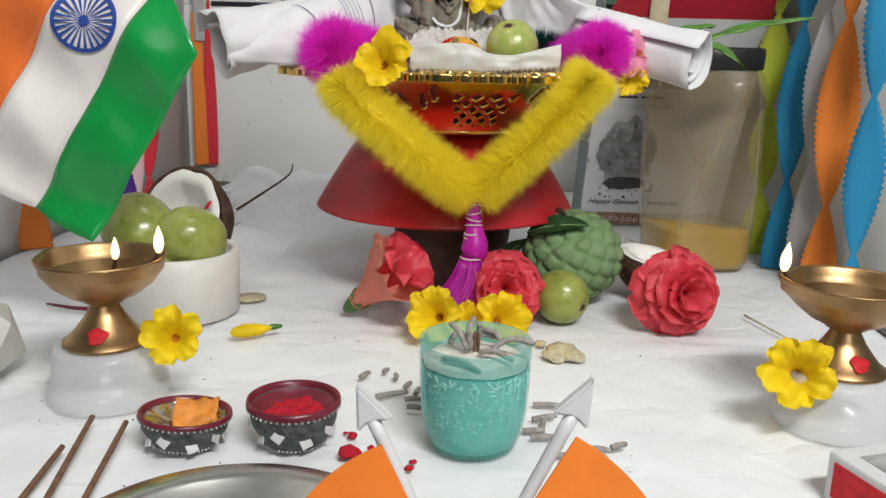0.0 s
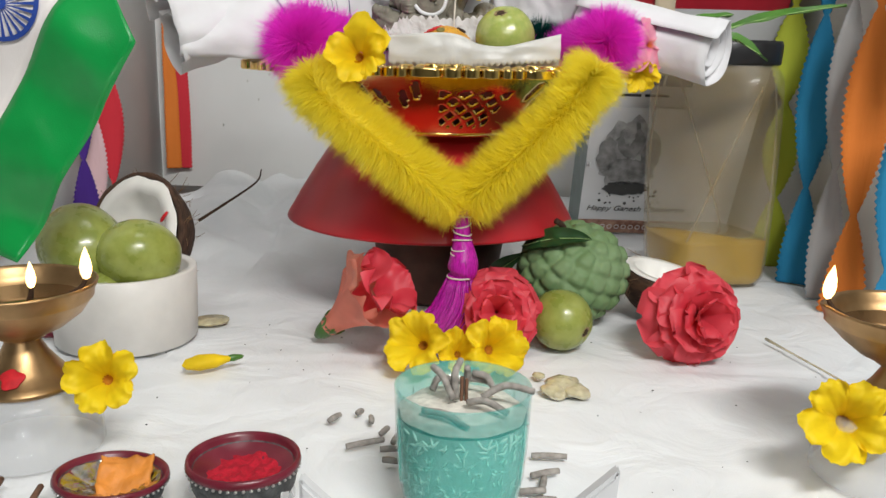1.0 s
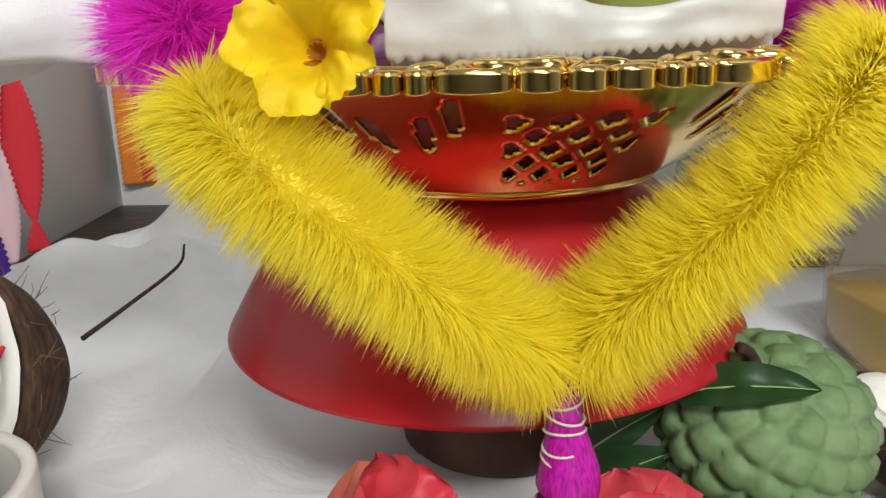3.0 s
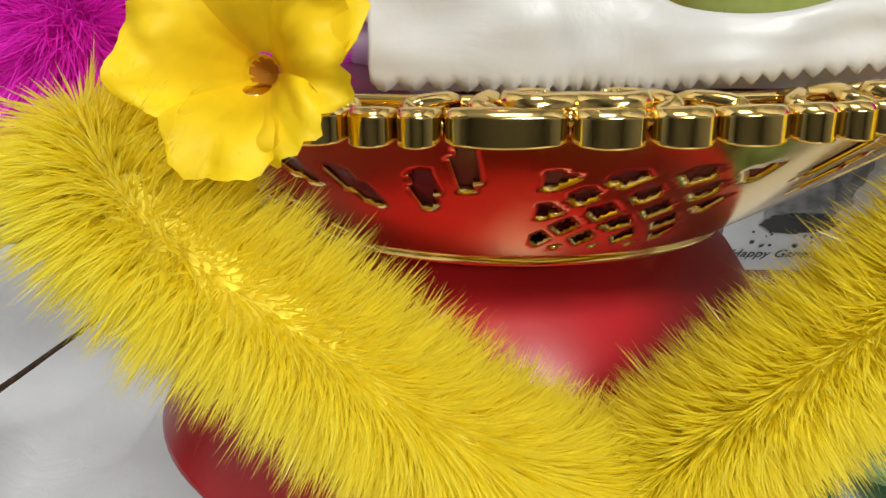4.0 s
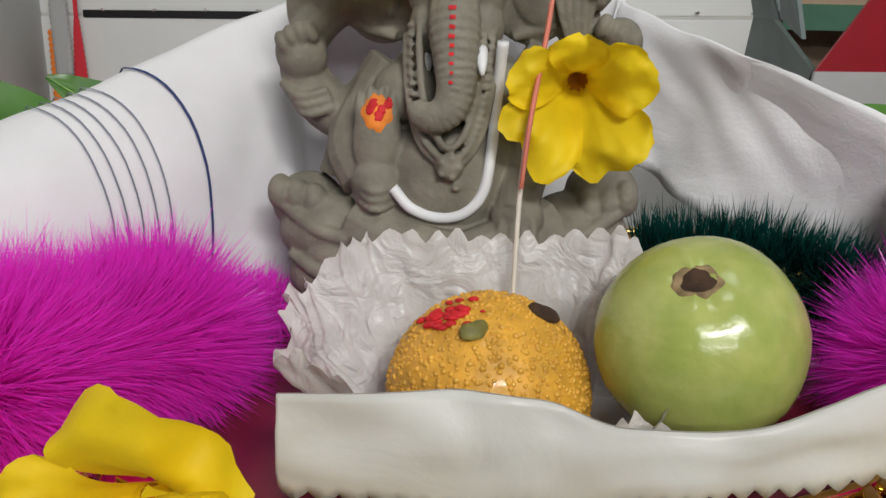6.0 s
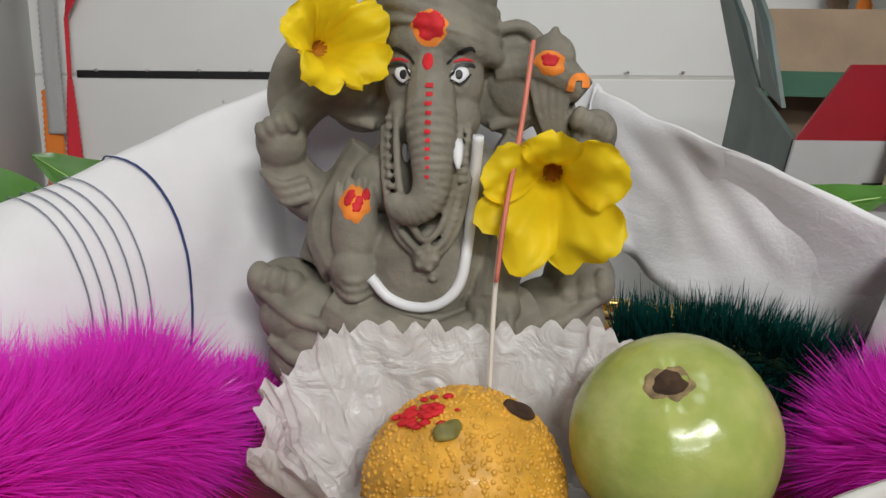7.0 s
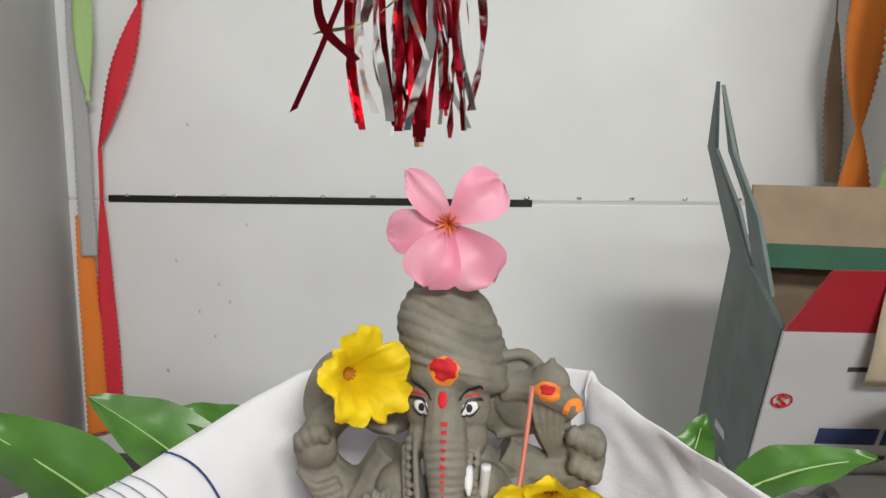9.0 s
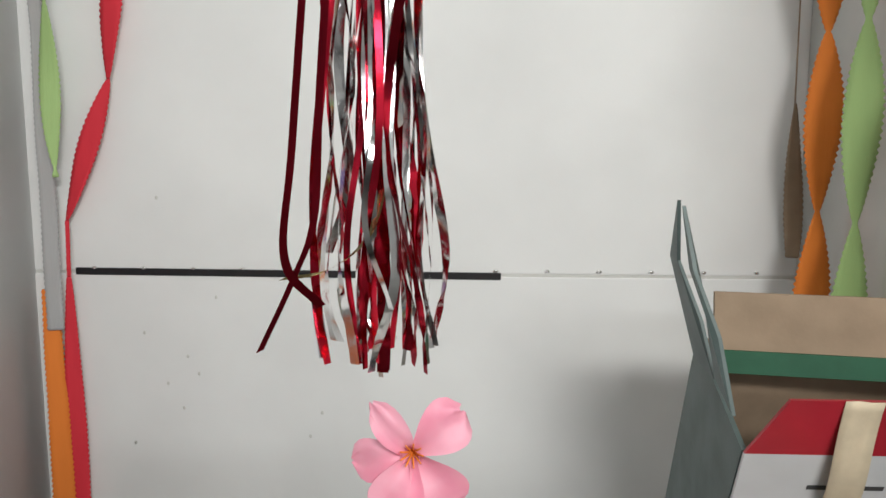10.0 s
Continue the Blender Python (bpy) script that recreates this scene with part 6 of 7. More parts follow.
tw2 = thing("twig", "dark dry stalk lying on the cloth", "twig")
part("stick", tube([(-0.405, 0.86, 0.003, 0.0015), (-0.36, 0.845, 0.004, 0.0024), (-0.32, 0.85, 0.004, 0.003), (-0.295, 0.845, 0.003, 0.002)], 6, 14), M_MAROON, tw2)
tw3 = thing("flower_thread", "dried brown flower string lying on the cloth", "string")
part("stick", tube([(0.405, 0.93, 0.002, 0.0016), (0.42, 0.88, 0.002, 0.001), (0.435, 0.83, 0.002, 0.001), (0.445, 0.79, 0.002, 0.0014)], 6, 14), M_RESIN, tw3)

wb = thing("white_bowl", "straight-sided matt white bowl holding guavas", "bowl", pose(-0.254, 0.868, 0))
part("wall", lathe([(1e-4, 0.0), (0.066, 0.0), (0.0685, 0.002), (0.0695, 0.04), (0.070, 0.072), (0.0685, 0.0735), (0.0625, 0.073), (0.0615, 0.07), (0.0605, 0.025), (1e-4, 0.020)], 64), M_CERAMIC, wb)


# ---- fan ornament with white sticks near the front edge ----
def build_fan():
    y0 = 0.36
    t = thing("fan_ornament", "orange card fans on white arrow-tipped plastic sticks", "ornament", pose(0.090, y0, 0.0))
    part("foot", lathe([(1e-4, 0), (0.016, 0), (0.017, 0.003), (0.010, 0.006), (1e-4, 0.007)], 24), M_WHITE_PLASTIC, t)
    for s, a0, a1, rad in ((-1, 115, 186, 0.105), (1, 62, -4, 0.118)):
        a = radians(114 if s < 0 else 66)
        L = 0.142 if s < 0 else 0.152
        c, q = math.cos(a), math.sin(a)
        part("stick", tube([(c * 0.004, 0, 0.004, 0.0032), (c * L * 0.5, 0, q * L * 0.5, 0.0036), (c * L * 0.87, 0, q * L * 0.87, 0.0038)], 10, 10), M_WHITE_PLASTIC, t, "white plastic stick")
        head = bmesh.new()
        tip = Vector((c * L * 1.02, 0, q * L * 1.02))
        base = Vector((c * L * 0.84, 0, q * L * 0.84))
        side = Vector((-q, 0, c)) * 0.0105
        prof = [tip, base + side, base + side * 0.25 + (tip - base) * 0.12, base - side * 0.25 + (tip - base) * 0.12, base - side]
        f = [head.verts.new(v + Vector((0, -0.004, 0))) for v in prof]
        b = [head.verts.new(v + Vector((0, 0.004, 0))) for v in prof]
        head.faces.new(f)
        head.faces.new(b[::-1])
        for i in range(5):
            head.faces.new((f[i], b[i], b[(i + 1) % 5], f[(i + 1) % 5]))
        bmesh.ops.recalc_face_normals(head, faces=head.faces)
        bmesh.ops.bevel(head, geom=head.edges[:], offset=0.0015, segments=2, affect="EDGES")
        part("arrow_tip", head, M_WHITE_PLASTIC, t, "white arrow-shaped end", smooth=False)
        rows = []
        for rr in (0.012, 0.04, 0.07, rad):
            rows.append([(rr * math.cos(radians(a0 + (a1 - a0) * i / 24)), -0.006, 0.006 + rr * math.sin(radians(a0 + (a1 - a0) * i / 24))) for i in range(25)])
        o = part("fan", grid_bm(rows), M_ORANGE_CARD, t, "flat orange card fan", smooth=False)
        o.modifiers.new("thickness", "SOLIDIFY").thickness = 0.0015


build_fan()

mb = thing("matchbox", "small white carton with a red front panel", "box", pose(0.392, 0.470, 0, 0, 0, -70))
part("body", box(0.11, 0.07, 0.036, 0, 0, 0.018, 0.002), M_BOXWHITE, mb, smooth=False)
part("front_panel", box(0.096, 0.0006, 0.026, 0, -0.0353, 0.017), M_TILAK_RED, mb, "red printed panel", smooth=False)
part("side_panel", box(0.0006, 0.056, 0.026, -0.0553, 0, 0.017), M_TILAK_RED, mb, "red printed panel", smooth=False)
part("top_print", box(0.08, 0.045, 0.0005, 0, 0, 0.0362), M_PRINT_MID, mb, "grey print", smooth=False)

bag = thing("crumpled_wrapper", "crumpled translucent white wrapper on the cloth", "wrapper", pose(-0.366, 0.640, 0.0))
bm = bmesh.new()
bmesh.ops.create_icosphere(bm, subdivisions=1, radius=1)
for v in bm.verts:
    k = 1 + 0.5 * noise3(*(v.co * 1.7 + Vector((3, 1, 0))))
    v.co = Vector((v.co.x * 0.055 * k, v.co.y * 0.07 * k, max(-0.036, v.co.z * 0.045 * k) + 0.0362))
part("film", bm, M_PAPER, bag, smooth=False)


# ---- twisted bottle ----
def build_bottle():
    t = thing("bottle", "scuffed twisted clear plastic bottle with amber oil", "bottle", pose(0.404, 1.205, 0))

    def rows(z0, z1, n, inset, twist0=0.0):
        out = []
        for j in range(n + 1):
            z = z0 + (z1 - z0) * j / n
            f = z / 0.28
            w = 0.070 + 0.010 * f - 0.006 * math.sin(math.pi * f) - inset
            if z < 0.012:
                w -= 0.006 * (1 - z / 0.012)
            if z > 0.255:
                w -= 0.010 * ((z - 0.255) / 0.025) ** 2
            row = []
            for i in range(64):
                a = 2 * math.pi * i / 64
                tw = a - 1.25 * f
                k = 1 / (abs(math.cos(tw)) ** 5 + abs(math.sin(tw)) ** 5) ** 0.2
                row.append((w * k * math.cos(a), w * k * math.sin(a), z))
            out.append(row)
        return out
    part("wall", grid_bm(rows(0.0, 0.28, 44, 0.0), closed_v=True, caps=True), M_BOTTLE, t)
    for c in range(4):
        pts = []
        for j in range(12):
            z = 0.012 + 0.245 * j / 11
            f = z / 0.28
            w = (0.070 + 0.010 * f - 0.006 * math.sin(math.pi * f)) * 1.149
            a = math.pi / 4 + c * math.pi / 2 + 1.25 * f
            pts.append((w * math.cos(a), w * math.sin(a), z, 0.0016))
        part("edge_ridge", tube(pts, 6, 30), M_BOTTLE, t)
    part("oil", grid_bm(rows(0.003, 0.058, 12, 0.0025), closed_v=True, caps=True), M_OIL, t, "amber oil")
    part("cap", lathe([(1e-4, 0.281), (0.0715, 0.281), (0.0735, 0.283), (0.0745, 0.306), (0.0725, 0.311), (1e-4, 0.312)], 72, wobble=lambda a, z: 1 + 0.006 * math.sin(a * 60)), M_CAP, t, "black screw cap")


build_bottle()


# ---- carton with a printed card ----
def text_mesh(body, size):
    c = bpy.data.curves.new("text", "FONT")
    c.body, c.size, c.extrude, c.shear = body, size, 0.0002, 0.35
    o = new("text", c)
    me = bpy.data.meshes.new_from_object(o.evaluated_get(bpy.context.evaluated_depsgraph_get()))
    bpy.data.objects.remove(o)
    return me


def build_carton():
    t = thing("carton", "open printed cardboard carton, red and white front", "box")
    x0, x1 = 0.265, 0.505
    yb, yt, zt = 1.462, 1.248, 0.402
    yk, yq = 1.63, 1.43

    def slab(pts, d, name, material, label=""):
        bm = bmesh.new()
        d = Vector(d)
        f = [bm.verts.new(Vector(p)) for p in pts]
        b = [bm.verts.new(Vector(p) + d) for p in pts]
        n = len(pts)
        bm.faces.new(f)
        bm.faces.new(b[::-1])
        for i in range(n):
            bm.faces.new((f[i], b[i], b[(i + 1) % n], f[(i + 1) % n]))
        bmesh.ops.recalc_face_normals(bm, faces=bm.faces)
        return part(name, bm, material, t, label, smooth=False)

    def on(x, z, lift=0.0):
        f = z / zt
        n = Vector((0, -zt, yt - yb)).normalized()
        return Vector((x, yb + (yt - yb) * f, z)) + n * lift
    slab([on(x0, 0), on(x1, 0), on(x1, 0.352), on(x0, 0.352)], (0, 0.004, 0.0), "front_panel", M_BOXWHITE, "white printed front")
    slab([on(x0, 0.352), on(x1, 0.352), on(x1, zt), on(x0 + 0.022, zt)], (0, 0.004, 0.0), "red_band", M_BOXRED, "dark red printed band")
    slab([(x0, yb + 0.004, 0), (x0, yk, 0), (x0, yq, 0.40), (x0, yt + 0.034, 0.352)], (0.004, 0, 0), "side_panel", M_BOXGREEN, "grey-green side")
    slab([(x1, yb + 0.004, 0), (x1, yk, 0), (x1, yq, 0.43), (x1, yt + 0.006, zt)], (-0.004, 0, 0), "side_panel", M_CARDBOARD, "plain cardboard side")
    slab([(x0 + 0.004, yk, 0), (x1 - 0.004, yk, 0), (x1 - 0.004, yq, 0.40), (x0 + 0.004, yq, 0.40)], (0, -0.004, 0), "back_panel", M_CARDBOARD)
    slab([(x0 + 0.012, 1.41, 0.375), (x1 - 0.006, 1.39, 0.375), (x1 - 0.006, 1.40, 0.442), (x0 + 0.012, 1.42, 0.445)], (0, 0.004, 0), "back_flap", M_CARDBOARD, "raised cardboard flap")
    slab([(x0 + 0.014, 1.402, 0.376), (x1 - 0.006, 1.382, 0.372), (x1 - 0.006, 1.384, 0.392), (x0 + 0.014, 1.404, 0.396)], (0, 0.003, 0), "tape", M_BOXDARK, "green edge tape")
    # paper strap over the front edge
    strap = []
    for k in range(12):
        f = k / 11
        q = on(0.3375 + 0.003 * f * f, zt + 0.002 - 0.09 * f, 0.004 + 0.012 * math.sin(f * 2.6) * f)
        strap.append([tuple(q + Vector((w, 0.004 * (1 - f), 0.002 * noise3(w * 90, f * 3, 1)))) for w in (-0.0135, -0.0045, 0.0045, 0.0135)])
    so = part("strap", grid_bm(strap), M_STRAP, t, "cream paper strap")
    so.modifiers.new("thickness", "SOLIDIFY").thickness = 0.0008
    # upright split flap
    for s, (ya, yc) in enumerate(((1.30, 1.352), (1.356, 1.425))):
        tipy, tipz = (1.345, 0.529) if s == 0 else (1.362, 0.532)
        slab([(x0, ya, 0.372 + 0.012 * s), (x0, yc, 0.385), (x0 - 0.012, yc - 0.008 + 0.015 * s, 0.44), (x0 - 0.026, yc - 0.006, 0.478), (x0 - 0.034, tipy, tipz), (x0 - 0.026, ya + 0.030 + 0.004 * s, 0.478), (x0 - 0.010, ya + 0.012, 0.43)], (-0.003, 0, 0), "split_flap", M_BOXGREEN, "bent grey-green flap")
    for k in range(4):
        slab([(x0 - 0.0012, 1.36 + 0.02 * k, 0.12 + 0.03 * k), (x0 - 0.0012, 1.395 + 0.02 * k, 0.12 + 0.03 * k), (x0 - 0.0012, 1.395 + 0.02 * k, 0.128 + 0.03 * k), (x0 - 0.0012, 1.36 + 0.02 * k, 0.128 + 0.03 * k)], (0.001, 0, 0), "print_bar", M_BOXWHITE)

    def bar(xa, xb, za, zb, material, name="print_bar"):
        slab([on(xa, za, 0.001), on(xb, za, 0.001), on(xb, zb, 0.001), on(xa, zb, 0.001)], (0, 0.0008, 0), name, material)
    bar(0.318, 0.336, 0.318, 0.322, M_PRINT)
    bar(0.340, 0.375, 0.318, 0.322, M_PRINT)
    bar(0.312, 0.358, 0.246, 0.262, M_NAVY)
    bar(0.362, 0.40, 0.246, 0.262, M_NAVY)
    bar(0.300, 0.33, 0.230, 0.234, M_PRINT)
    bar(0.335, 0.37, 0.230, 0.234, M_PRINT)
    rr = []
    for rad in (0.0065, 0.0082):
        rr.append([tuple(on(0.277 + rad * math.cos(a), 0.289 + rad * 0.9 * math.sin(a), 0.0012)) for a in (2 * math.pi * i / 24 for i in range(24))])
    part("round_logo", grid_bm(rr, closed_v=True), M_TILAK_RED, t, "red ring logo")
    s_pts = [(0.0035, 0.003), (0.0, 0.0048), (-0.003, 0.003), (0.0, 0.0), (0.003, -0.003), (0.0, -0.0048), (-0.0035, -0.003)]
    part("round_logo", tube([(*on(0.277 + a, 0.289 + b, 0.0014), 0.0009) for a, b in s_pts], 6, 24), M_TILAK_RED, t)
    # card on the lower front
    c = thing("greeting_card", "grey printed festival card leaning on the carton", "card")

    def cslab(xa, xb, za, zb, lift, name, material, label=""):
        bm = bmesh.new()
        vs = [bm.verts.new(on(x, z, l)) for l in (lift, lift - 0.0012) for x, z in ((xa, za), (xb, za), (xb, zb), (xa, zb))]
        bm.faces.new(vs[:4])
        bm.faces.new(vs[4:][::-1])
        for i in range(4):
            bm.faces.new((vs[i], vs[4 + i], vs[4 + (i + 1) % 4], vs[(i + 1) % 4]))
        bmesh.ops.recalc_face_normals(bm, faces=bm.faces)
        return part(name, bm, material, c, label, smooth=False)
    cslab(0.262, 0.425, 0.002, 0.215, 0.004, "sheet", M_BOXWHITE, "pale grey card")
    cslab(0.262, 0.425, 0.003, 0.026, 0.0052, "pattern_band", M_PATTERN, "brown patterned border")
    for k in range(14):
        xx = 0.268 + 0.0115 * k
        ring = [[tuple(on(xx + q * math.cos(a), 0.0145 + q * math.sin(a), 0.0058)) for a in (2 * math.pi * i / 12 for i in range(12))] for q in (0.0028, 0.0044)]
        part("ornament", grid_bm(ring, closed_v=True), M_PLEAT, c)
    # blurred grey print of the seated figure as plain blots
    for bx, bz, rx, rz, mt in ((0.325, 0.135, 0.045, 0.062, M_PRINT_MID), (0.325, 0.165, 0.020, 0.028, M_SOFT_PRINT), (0.325, 0.115, 0.034, 0.022, M_SOFT_PRINT), (0.292, 0.14, 0.014, 0.03, M_SOFT_PRINT), (0.358, 0.14, 0.014, 0.03, M_SOFT_PRINT), (0.330, 0.085, 0.036, 0.012, M_PRINT), (0.322, 0.178, 0.009, 0.020, M_PRINT_MID)):
        ring = [[tuple(on(bx + rx * q * math.cos(a) * (1 + 0.30 * q * noise3(math.cos(a) * 3, math.sin(a) * 3, bx * 90 + bz * 50)), bz + rz * q * math.sin(a) * (1 + 0.30 * q * noise3(math.cos(a) * 3, math.sin(a) * 3, bz * 70)), 0.0052 if mt is M_PRINT_MID and rx > 0.03 else 0.0064 if mt is not M_PRINT_MID else 0.0072)) for a in (2 * math.pi * i / 48 for i in range(48))] for q in (0.02, 0.5, 1)]
        part("print_blot", grid_bm(ring, closed_v=True), mt, c)
    rngc = random.Random(4)
    for k in range(26):
        bx, bz, q = rngc.uniform(0.285, 0.385), rngc.uniform(0.055, 0.085), rngc.uniform(0.001, 0.003)
        ring = [[tuple(on(bx + q * f * math.cos(a), bz + q * f * math.sin(a), 0.0052)) for a in (2 * math.pi * i / 8 for i in range(8))] for f in (0.05, 1)]
        part("ink_fleck", grid_bm(ring, closed_v=True), M_PRINT, c)
    me = text_mesh("Happy Ganesh Chathurthi", 0.0148)
    me.materials.append(M_PRINT)
    m = Matrix.Translation(on(0.272, 0.044, 0.0056)) @ pose(0, 0, 0, 90 + math.degrees(math.atan2(yb - yt, zt)), 0, 0)
    part("greeting_text", me, None, c, "black script lettering", m=m)


build_carton()


# ---- flag ----
def build_flag():
    t = thing("flag", "small satin tricolour flag with navy wheel, hanging askew", "flag")
    O, A, B = Vector((-0.278, 0.72, 0.113)), Vector((0.53, 0, 0.848)), Vector((-0.890, 0, 0.456))

    def P(u, v, lift=0.0):
        wave = 0.005 * math.sin(u * 26 + v * 9) + 0.007 * math.sin(u * 55 + 8 * v) * (0.7 + v * 2) + 0.003 * abs(math.sin(u * 40 - v * 30)) + 0.004 * noise3(u * 18, v * 18, 3)
        return O + A * u + B * v + Vector((0, wave - lift, 0))

    def strip(v0, v1, material, name, label, cut=False):
        rows = []
        for i in range(61):
            u = 0.36 * i / 60
            lo = v0 + (max(0, u - 0.2095) * 1.53 if cut else 0)
            rows.append([tuple(P(u - 0.004 * math.sin(j / 10 * math.pi) * (1 if i == 0 else 0), min(lo, v1) + (v1 - min(lo, v1)) * j / 10)) for j in range(11)])
        o = part(name, grid_bm(rows), material, t, label)
        o.modifiers.new("thickness", "SOLIDIFY").thickness = 0.0005
    strip(0.0, 0.065, M_GREEN_SATIN, "green_stripe", "shiny green satin stripe", True)
    strip(0.065, 0.131, M_SATIN, "white_stripe", "shiny white satin stripe")
    strip(0.131, 0.205, M_SAFFRON, "saffron_stripe", "shiny saffron satin stripe")
    cu, cv, R = 0.187, 0.0995, 0.0290

    def ringp(q0, q1, a0, a1, n):
        rows = []
        for q in (q0, q1):
            rows.append([tuple(P(cu + q * math.cos(a0 + (a1 - a0) * i / n), cv + q * math.sin(a0 + (a1 - a0) * i / n), 0.003)) for i in range(n + 1)])
        return grid_bm(rows)
    part("wheel_rim", ringp(R * 0.87, R, 0, 2 * math.pi, 48), M_WHEEL, t, "navy printed wheel")
    part("wheel_hub", ringp(R * 0.02, R * 0.16, 0, 2 * math.pi, 20), M_WHEEL, t)
    for k in range(24):
        a = 2 * math.pi * k / 24
        part("wheel_spoke", ringp(R * 0.15, R * 0.88, a - 0.055, a + 0.055, 1), M_WHEEL, t)
    part("pole", tube([(-0.43, 0.735, 0.0, 0.003), (-0.36, 0.735, 0.26, 0.003), (-0.27, 0.732, 0.54, 0.003)], 8, 12), M_WHITE_PLASTIC, t, "thin white plastic pole")
    part("pole_clip", tube([(-0.27, 0.733, 0.54, 0.002), (-0.22, 0.728, 0.50, 0.002), (-0.15, 0.724, 0.456, 0.002)], 6, 10), M_WHITE_PLASTIC, t)


build_flag()


# ---- paper streamers ----
def streamer(label, x, y, z0, z1, width, half_turns, material, phase=0.0, face=0.0, drift=(0, 0), min_w=0.12):
    """A crepe strip twisted about its length; face is the direction in which its flat side looks."""
    t = thing("paper_streamer", label, "streamer", None, "paper streamers")
    n = int((z1 - z0) / 0.004)
    rows = []
    width *= 0.76
    for i in range(n + 1):
        f = i / n
        a = radians(face) + 0.35 * math.sin(half_turns * math.pi * f + phase)
        z = z0 + (z1 - z0) * f
        e = 1 + (0.075 if i % 2 else -0.075)
        pinch = min_w + (1 - min_w) * abs(math.cos(phase + half_turns * math.pi * f)) ** 0.8
        u = Vector((math.cos(a), math.sin(a), 0))
        c = Vector((x + drift[0] * f, y + drift[1] * f, z)) + Vector((0.002 * noise3(z * 9, x * 9, 0), 0.002 * noise3(z * 9, x * 9, 5), 0))
        rows.append([tuple(c + u * width * 0.5 * s * (e if abs(s) == 1 else 1) * pinch) for s in (-1, -0.5, 0, 0.5, 1)])
    o = part("strip", grid_bm(rows), material, t)
    o.modifiers.new("thickness", "SOLIDIFY").thickness = 0.0004
    return t


TP = " crepe paper streamer, twisted, hanging on the wall"
XE = lambda y: 0.541 - (y - 1.31) * math.tan(radians(3.6)) - 0.032
streamer("lime" + TP, XE(1.262), 1.262, 0.0, 1.2, 0.060, 9.2, M_LIME_CREPE, 2.31, -20)
streamer("blue" + TP, XE(1.16), 1.17, 0.0, 1.2, 0.060, 5.6, M_BLUE_CREPE, -0.32, -20)
streamer("grey" + TP, XE(1.09), 1.10, 0.0, 1.2, 0.05, 6.0, M_GREY_CREPE, 2.2, -20)
streamer("orange" + TP, XE(1.04), 1.04, 0.0, 1.2, 0.064, 5.2, M_ORANGE_CREPE, -0.03, -20)
streamer("blue" + TP, XE(0.96), 0.955, 0.0, 1.2, 0.055, 6.5, M_BLUE_CREPE, 0.3, -20)
streamer("orange" + TP, XE(1.735), 1.735, 0.35, 1.2, 0.058, 3.9, M_ORANGE_CREPE, -0.377, -8)
streamer("pale green" + TP, XE(1.64), 1.64, 0.3, 1.2, 0.055, 4.0, M_GREEN_CREPE, -0.97, -10)
streamer("red" + TP, XE(1.46), 1.46, 0.3, 1.2, 0.050, 5.0, M_RED_CREPE, 1.3, -15)
tail = streamer("brown frayed paper streamer end hanging in the corner", 0.489, 1.830, 0.4125, 0.62, 0.034, 0.82, M_CARDBOARD, -1.0, 0, (-0.008, 0))
part("string", tube([(0.481, 1.830, 0.615, 0.0012), (0.480, 1.832, 0.9, 0.001), (0.479, 1.834, 1.2, 0.001)], 6, 12), M_CARDBOARD, tail)
XW = X0 + 0.03
streamer("purple" + TP, XW, 1.435, 0.0, 1.2, 0.060, 6.0, M_PURPLE_CREPE, 0.06, 30)
streamer("red" + TP, XW, 1.545, 0.0, 1.2, 0.060, 6.0, M_RED_CREPE, 0.93, 30)
streamer("pale pink" + TP, XW - 0.008, 1.49, 0.0, 1.2, 0.055, 6.0, M_PINK_CREPE, 1.9, 30)
streamer("orange" + TP, XW, 1.12, 0.0, 1.2, 0.060, 6.0, M_ORANGE_CREPE, 0.0, 30)
streamer("red" + TP, -0.532, YB - 0.02, 0.028, 0.375, 0.042, 0.5, M_RED_CREPE, 0.0, 0, (0.006, 0), 0.2)
streamer("red" + TP, -0.526, YB - 0.02, 0.375, 0.457, 0.036, 0.0, M_RED_CREPE, 1.5, 0, (0.001, 0), 0.1)
streamer("red" + TP, -0.525, YB - 0.02, 0.457, 0.655, 0.042, 1.0, M_RED_CREPE, -1.57, 0, (0.072, 0), 0.15)
streamer("red" + TP, -0.453, YB - 0.02, 0.655, 1.2, 0.042, 2.5, M_RED_CREPE, -1.57, 0, (0.055, 0), 0.15)
streamer("orange" + TP, -0.550, YB - 0.03, 0.028, 0.36, 0.042, 0.2, M_ORANGE_CREPE, 0.3, 20)
streamer("grey" + TP, -0.543, YB - 0.034, 0.30, 1.2, 0.030, 1.0, M_GREY_CREPE, 0.1, 10, (0.0, 0), 0.7)
streamer("pale green" + TP, -0.524, YB - 0.045, 0.52, 1.2, 0.036, 3.0, M_GREEN_CREPE, 1.4, 10)


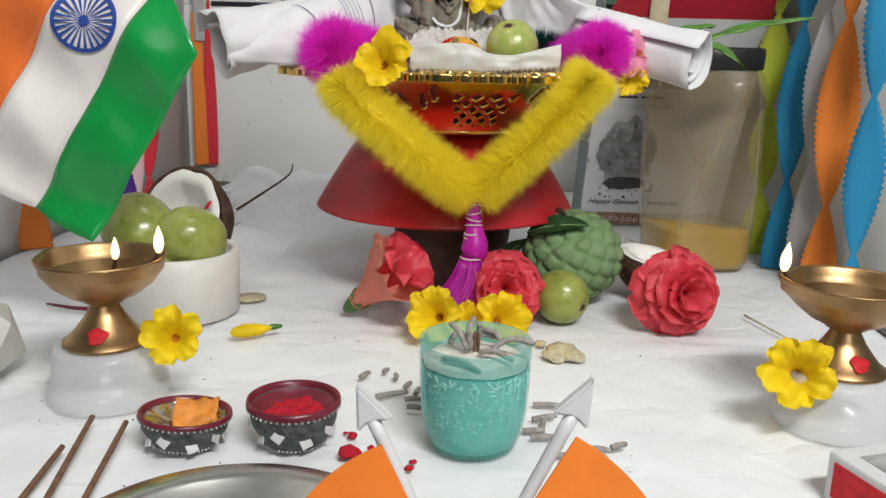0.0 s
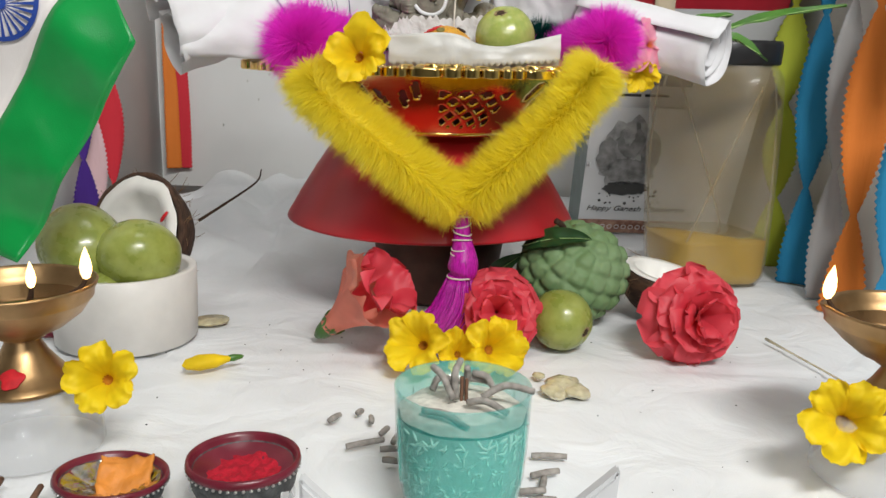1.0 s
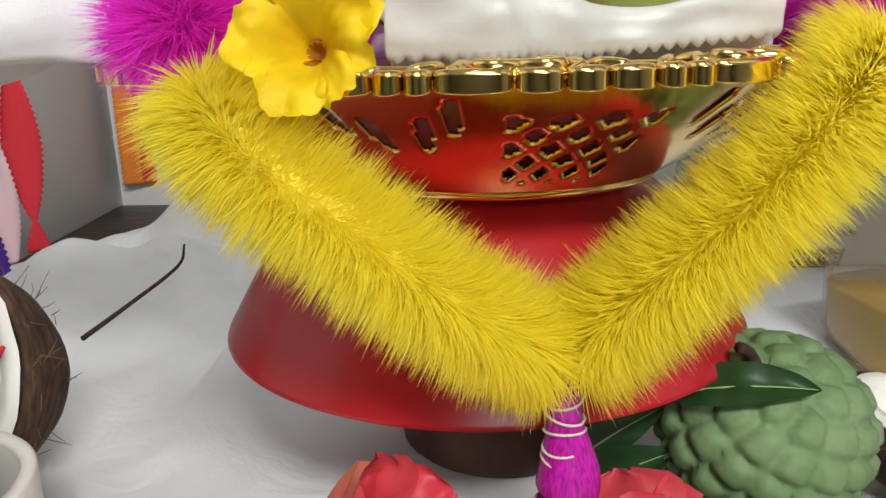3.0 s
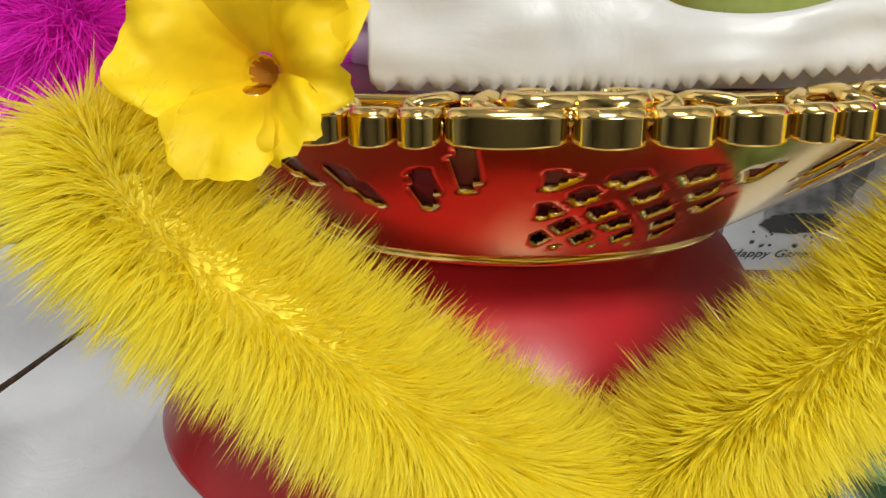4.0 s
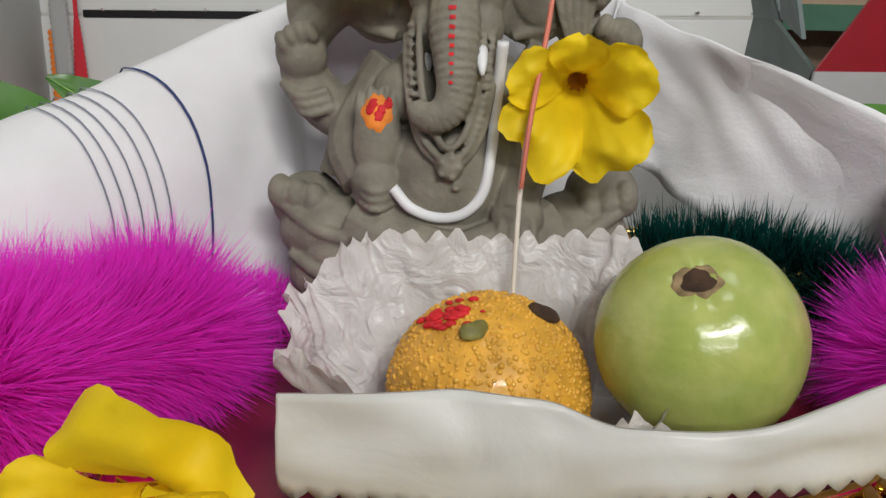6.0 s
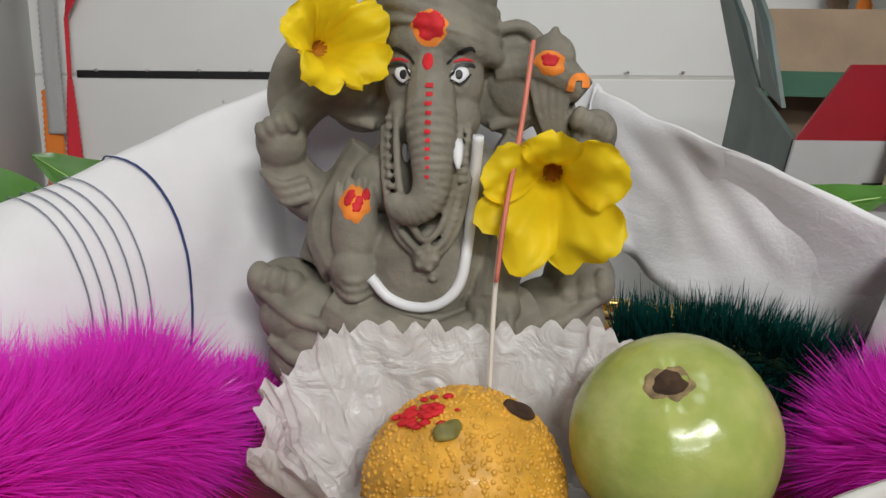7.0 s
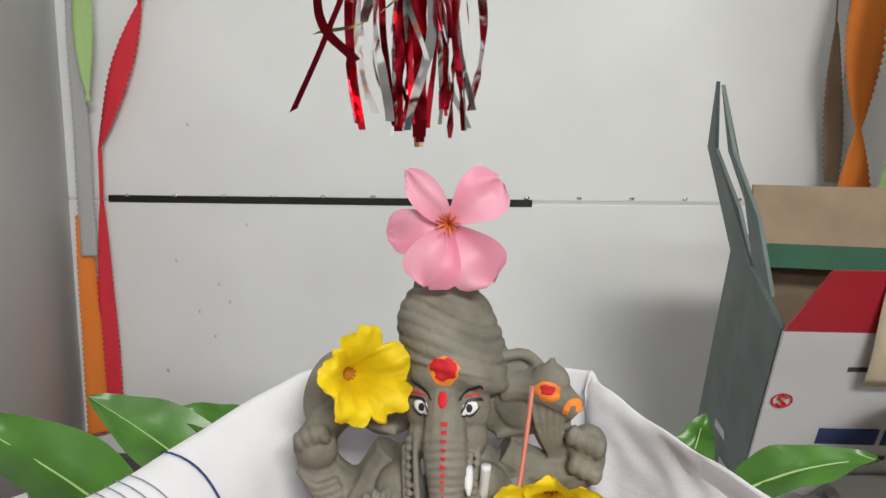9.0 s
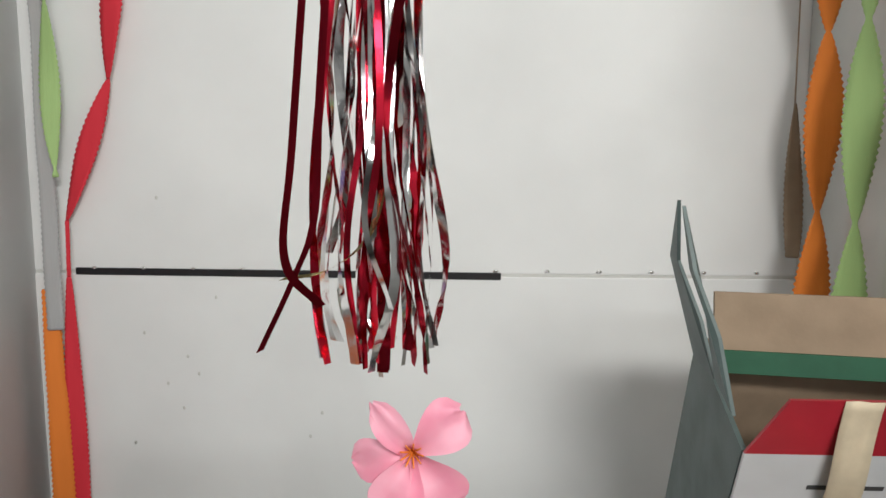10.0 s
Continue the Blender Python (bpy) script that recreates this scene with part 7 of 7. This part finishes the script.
# ---- hanging foil tinsel ----
def build_tinsel():
    t = thing("foil_tinsel", "bunch of red and silver foil strips hanging on a string", "tinsel")
    rng = random.Random(77)
    mats = [M_FOIL_RED] * 6 + [M_FOIL_SILVER] * 7 + [M_FOIL_GOLD]
    for k in range(44):
        a, q = rng.uniform(0, 6.28), math.sqrt(rng.random())
        bx, by = 0.034 + 0.025 * q * math.cos(a), 0.978 + 0.018 * q * math.sin(a)
        z1 = 0.497 + rng.uniform(0.0, 0.018) + (0.03 if rng.random() < 0.2 else 0)
        pts = [(0.030 + 0.006 * q * math.cos(a), 0.978 + 0.006 * q * math.sin(a), 0.80)]
        for f in (0.2, 0.45, 0.7, 0.88, 1.0):
            pts.append((0.030 + (bx - 0.030) * f ** 0.6 + rng.uniform(-.005, .005), 0.978 + (by - 0.978) * f ** 0.6 + rng.uniform(-.003, .003), 0.80 + (z1 - 0.80) * f))
        p = smooth_path(pts, 40)
        w = rng.uniform(0.0009, 0.0021) if k % 9 else 0.0026
        ph, tn = rng.gauss(0, 0.5), rng.uniform(-3.2, 3.2)
        wave, wl, wp = rng.uniform(0.0003, 0.0022), rng.uniform(9, 24), rng.uniform(0, 6)
        rows = []
        for i in range(40):
            b = ph + tn * i / 40 + 0.7 * noise3(i * 0.33, k * 1.7, 0) + 0.35 * noise3(i * 1.1, k * 2.3, 4)
            u = np.array((math.cos(b), math.sin(b), 0)) * w
            g = p[i] + np.array((1, 0.6, 0)) * wave * math.sin(wl * i / 40 + wp) * min(1, i / 12)
            rows.append([tuple(g - u), tuple(g + u)])
        part("foil_strip", grid_bm(rows), mats[rng.randrange(len(mats))], t)
    # one strip knotted to the side
    for pts, mt in (([(0.018, 0.97, 0.66), (0.014, 0.965, 0.60), (0.012, 0.962, 0.56), (0.004, 0.962, 0.538), (-0.009, 0.962, 0.511)], M_FOIL_RED),
                    ([(0.010, 0.97, 0.66), (0.004, 0.965, 0.585), (0.001, 0.962, 0.545), (0.014, 0.962, 0.528)], M_FOIL_RED),
                    ([(0.0, 0.962, 0.538), (0.016, 0.963, 0.541), (0.030, 0.966, 0.552), (0.036, 0.97, 0.570)], M_FOIL_GOLD)):
        p = smooth_path(pts, 30)
        part("foil_strip", grid_bm([[tuple(v - np.array((0.0015, 0, 0.0008))), tuple(v + np.array((0.0015, 0, 0.0008)))] for v in p]), mt, t)
    part("string", tube([(0.030, 0.978, 0.79, 0.0012), (0.030, 0.978, 1.3, 0.0008), (0.030, 0.978, TOP, 0.0008)], 5, 8), M_THREAD, t, "white string")


build_tinsel()
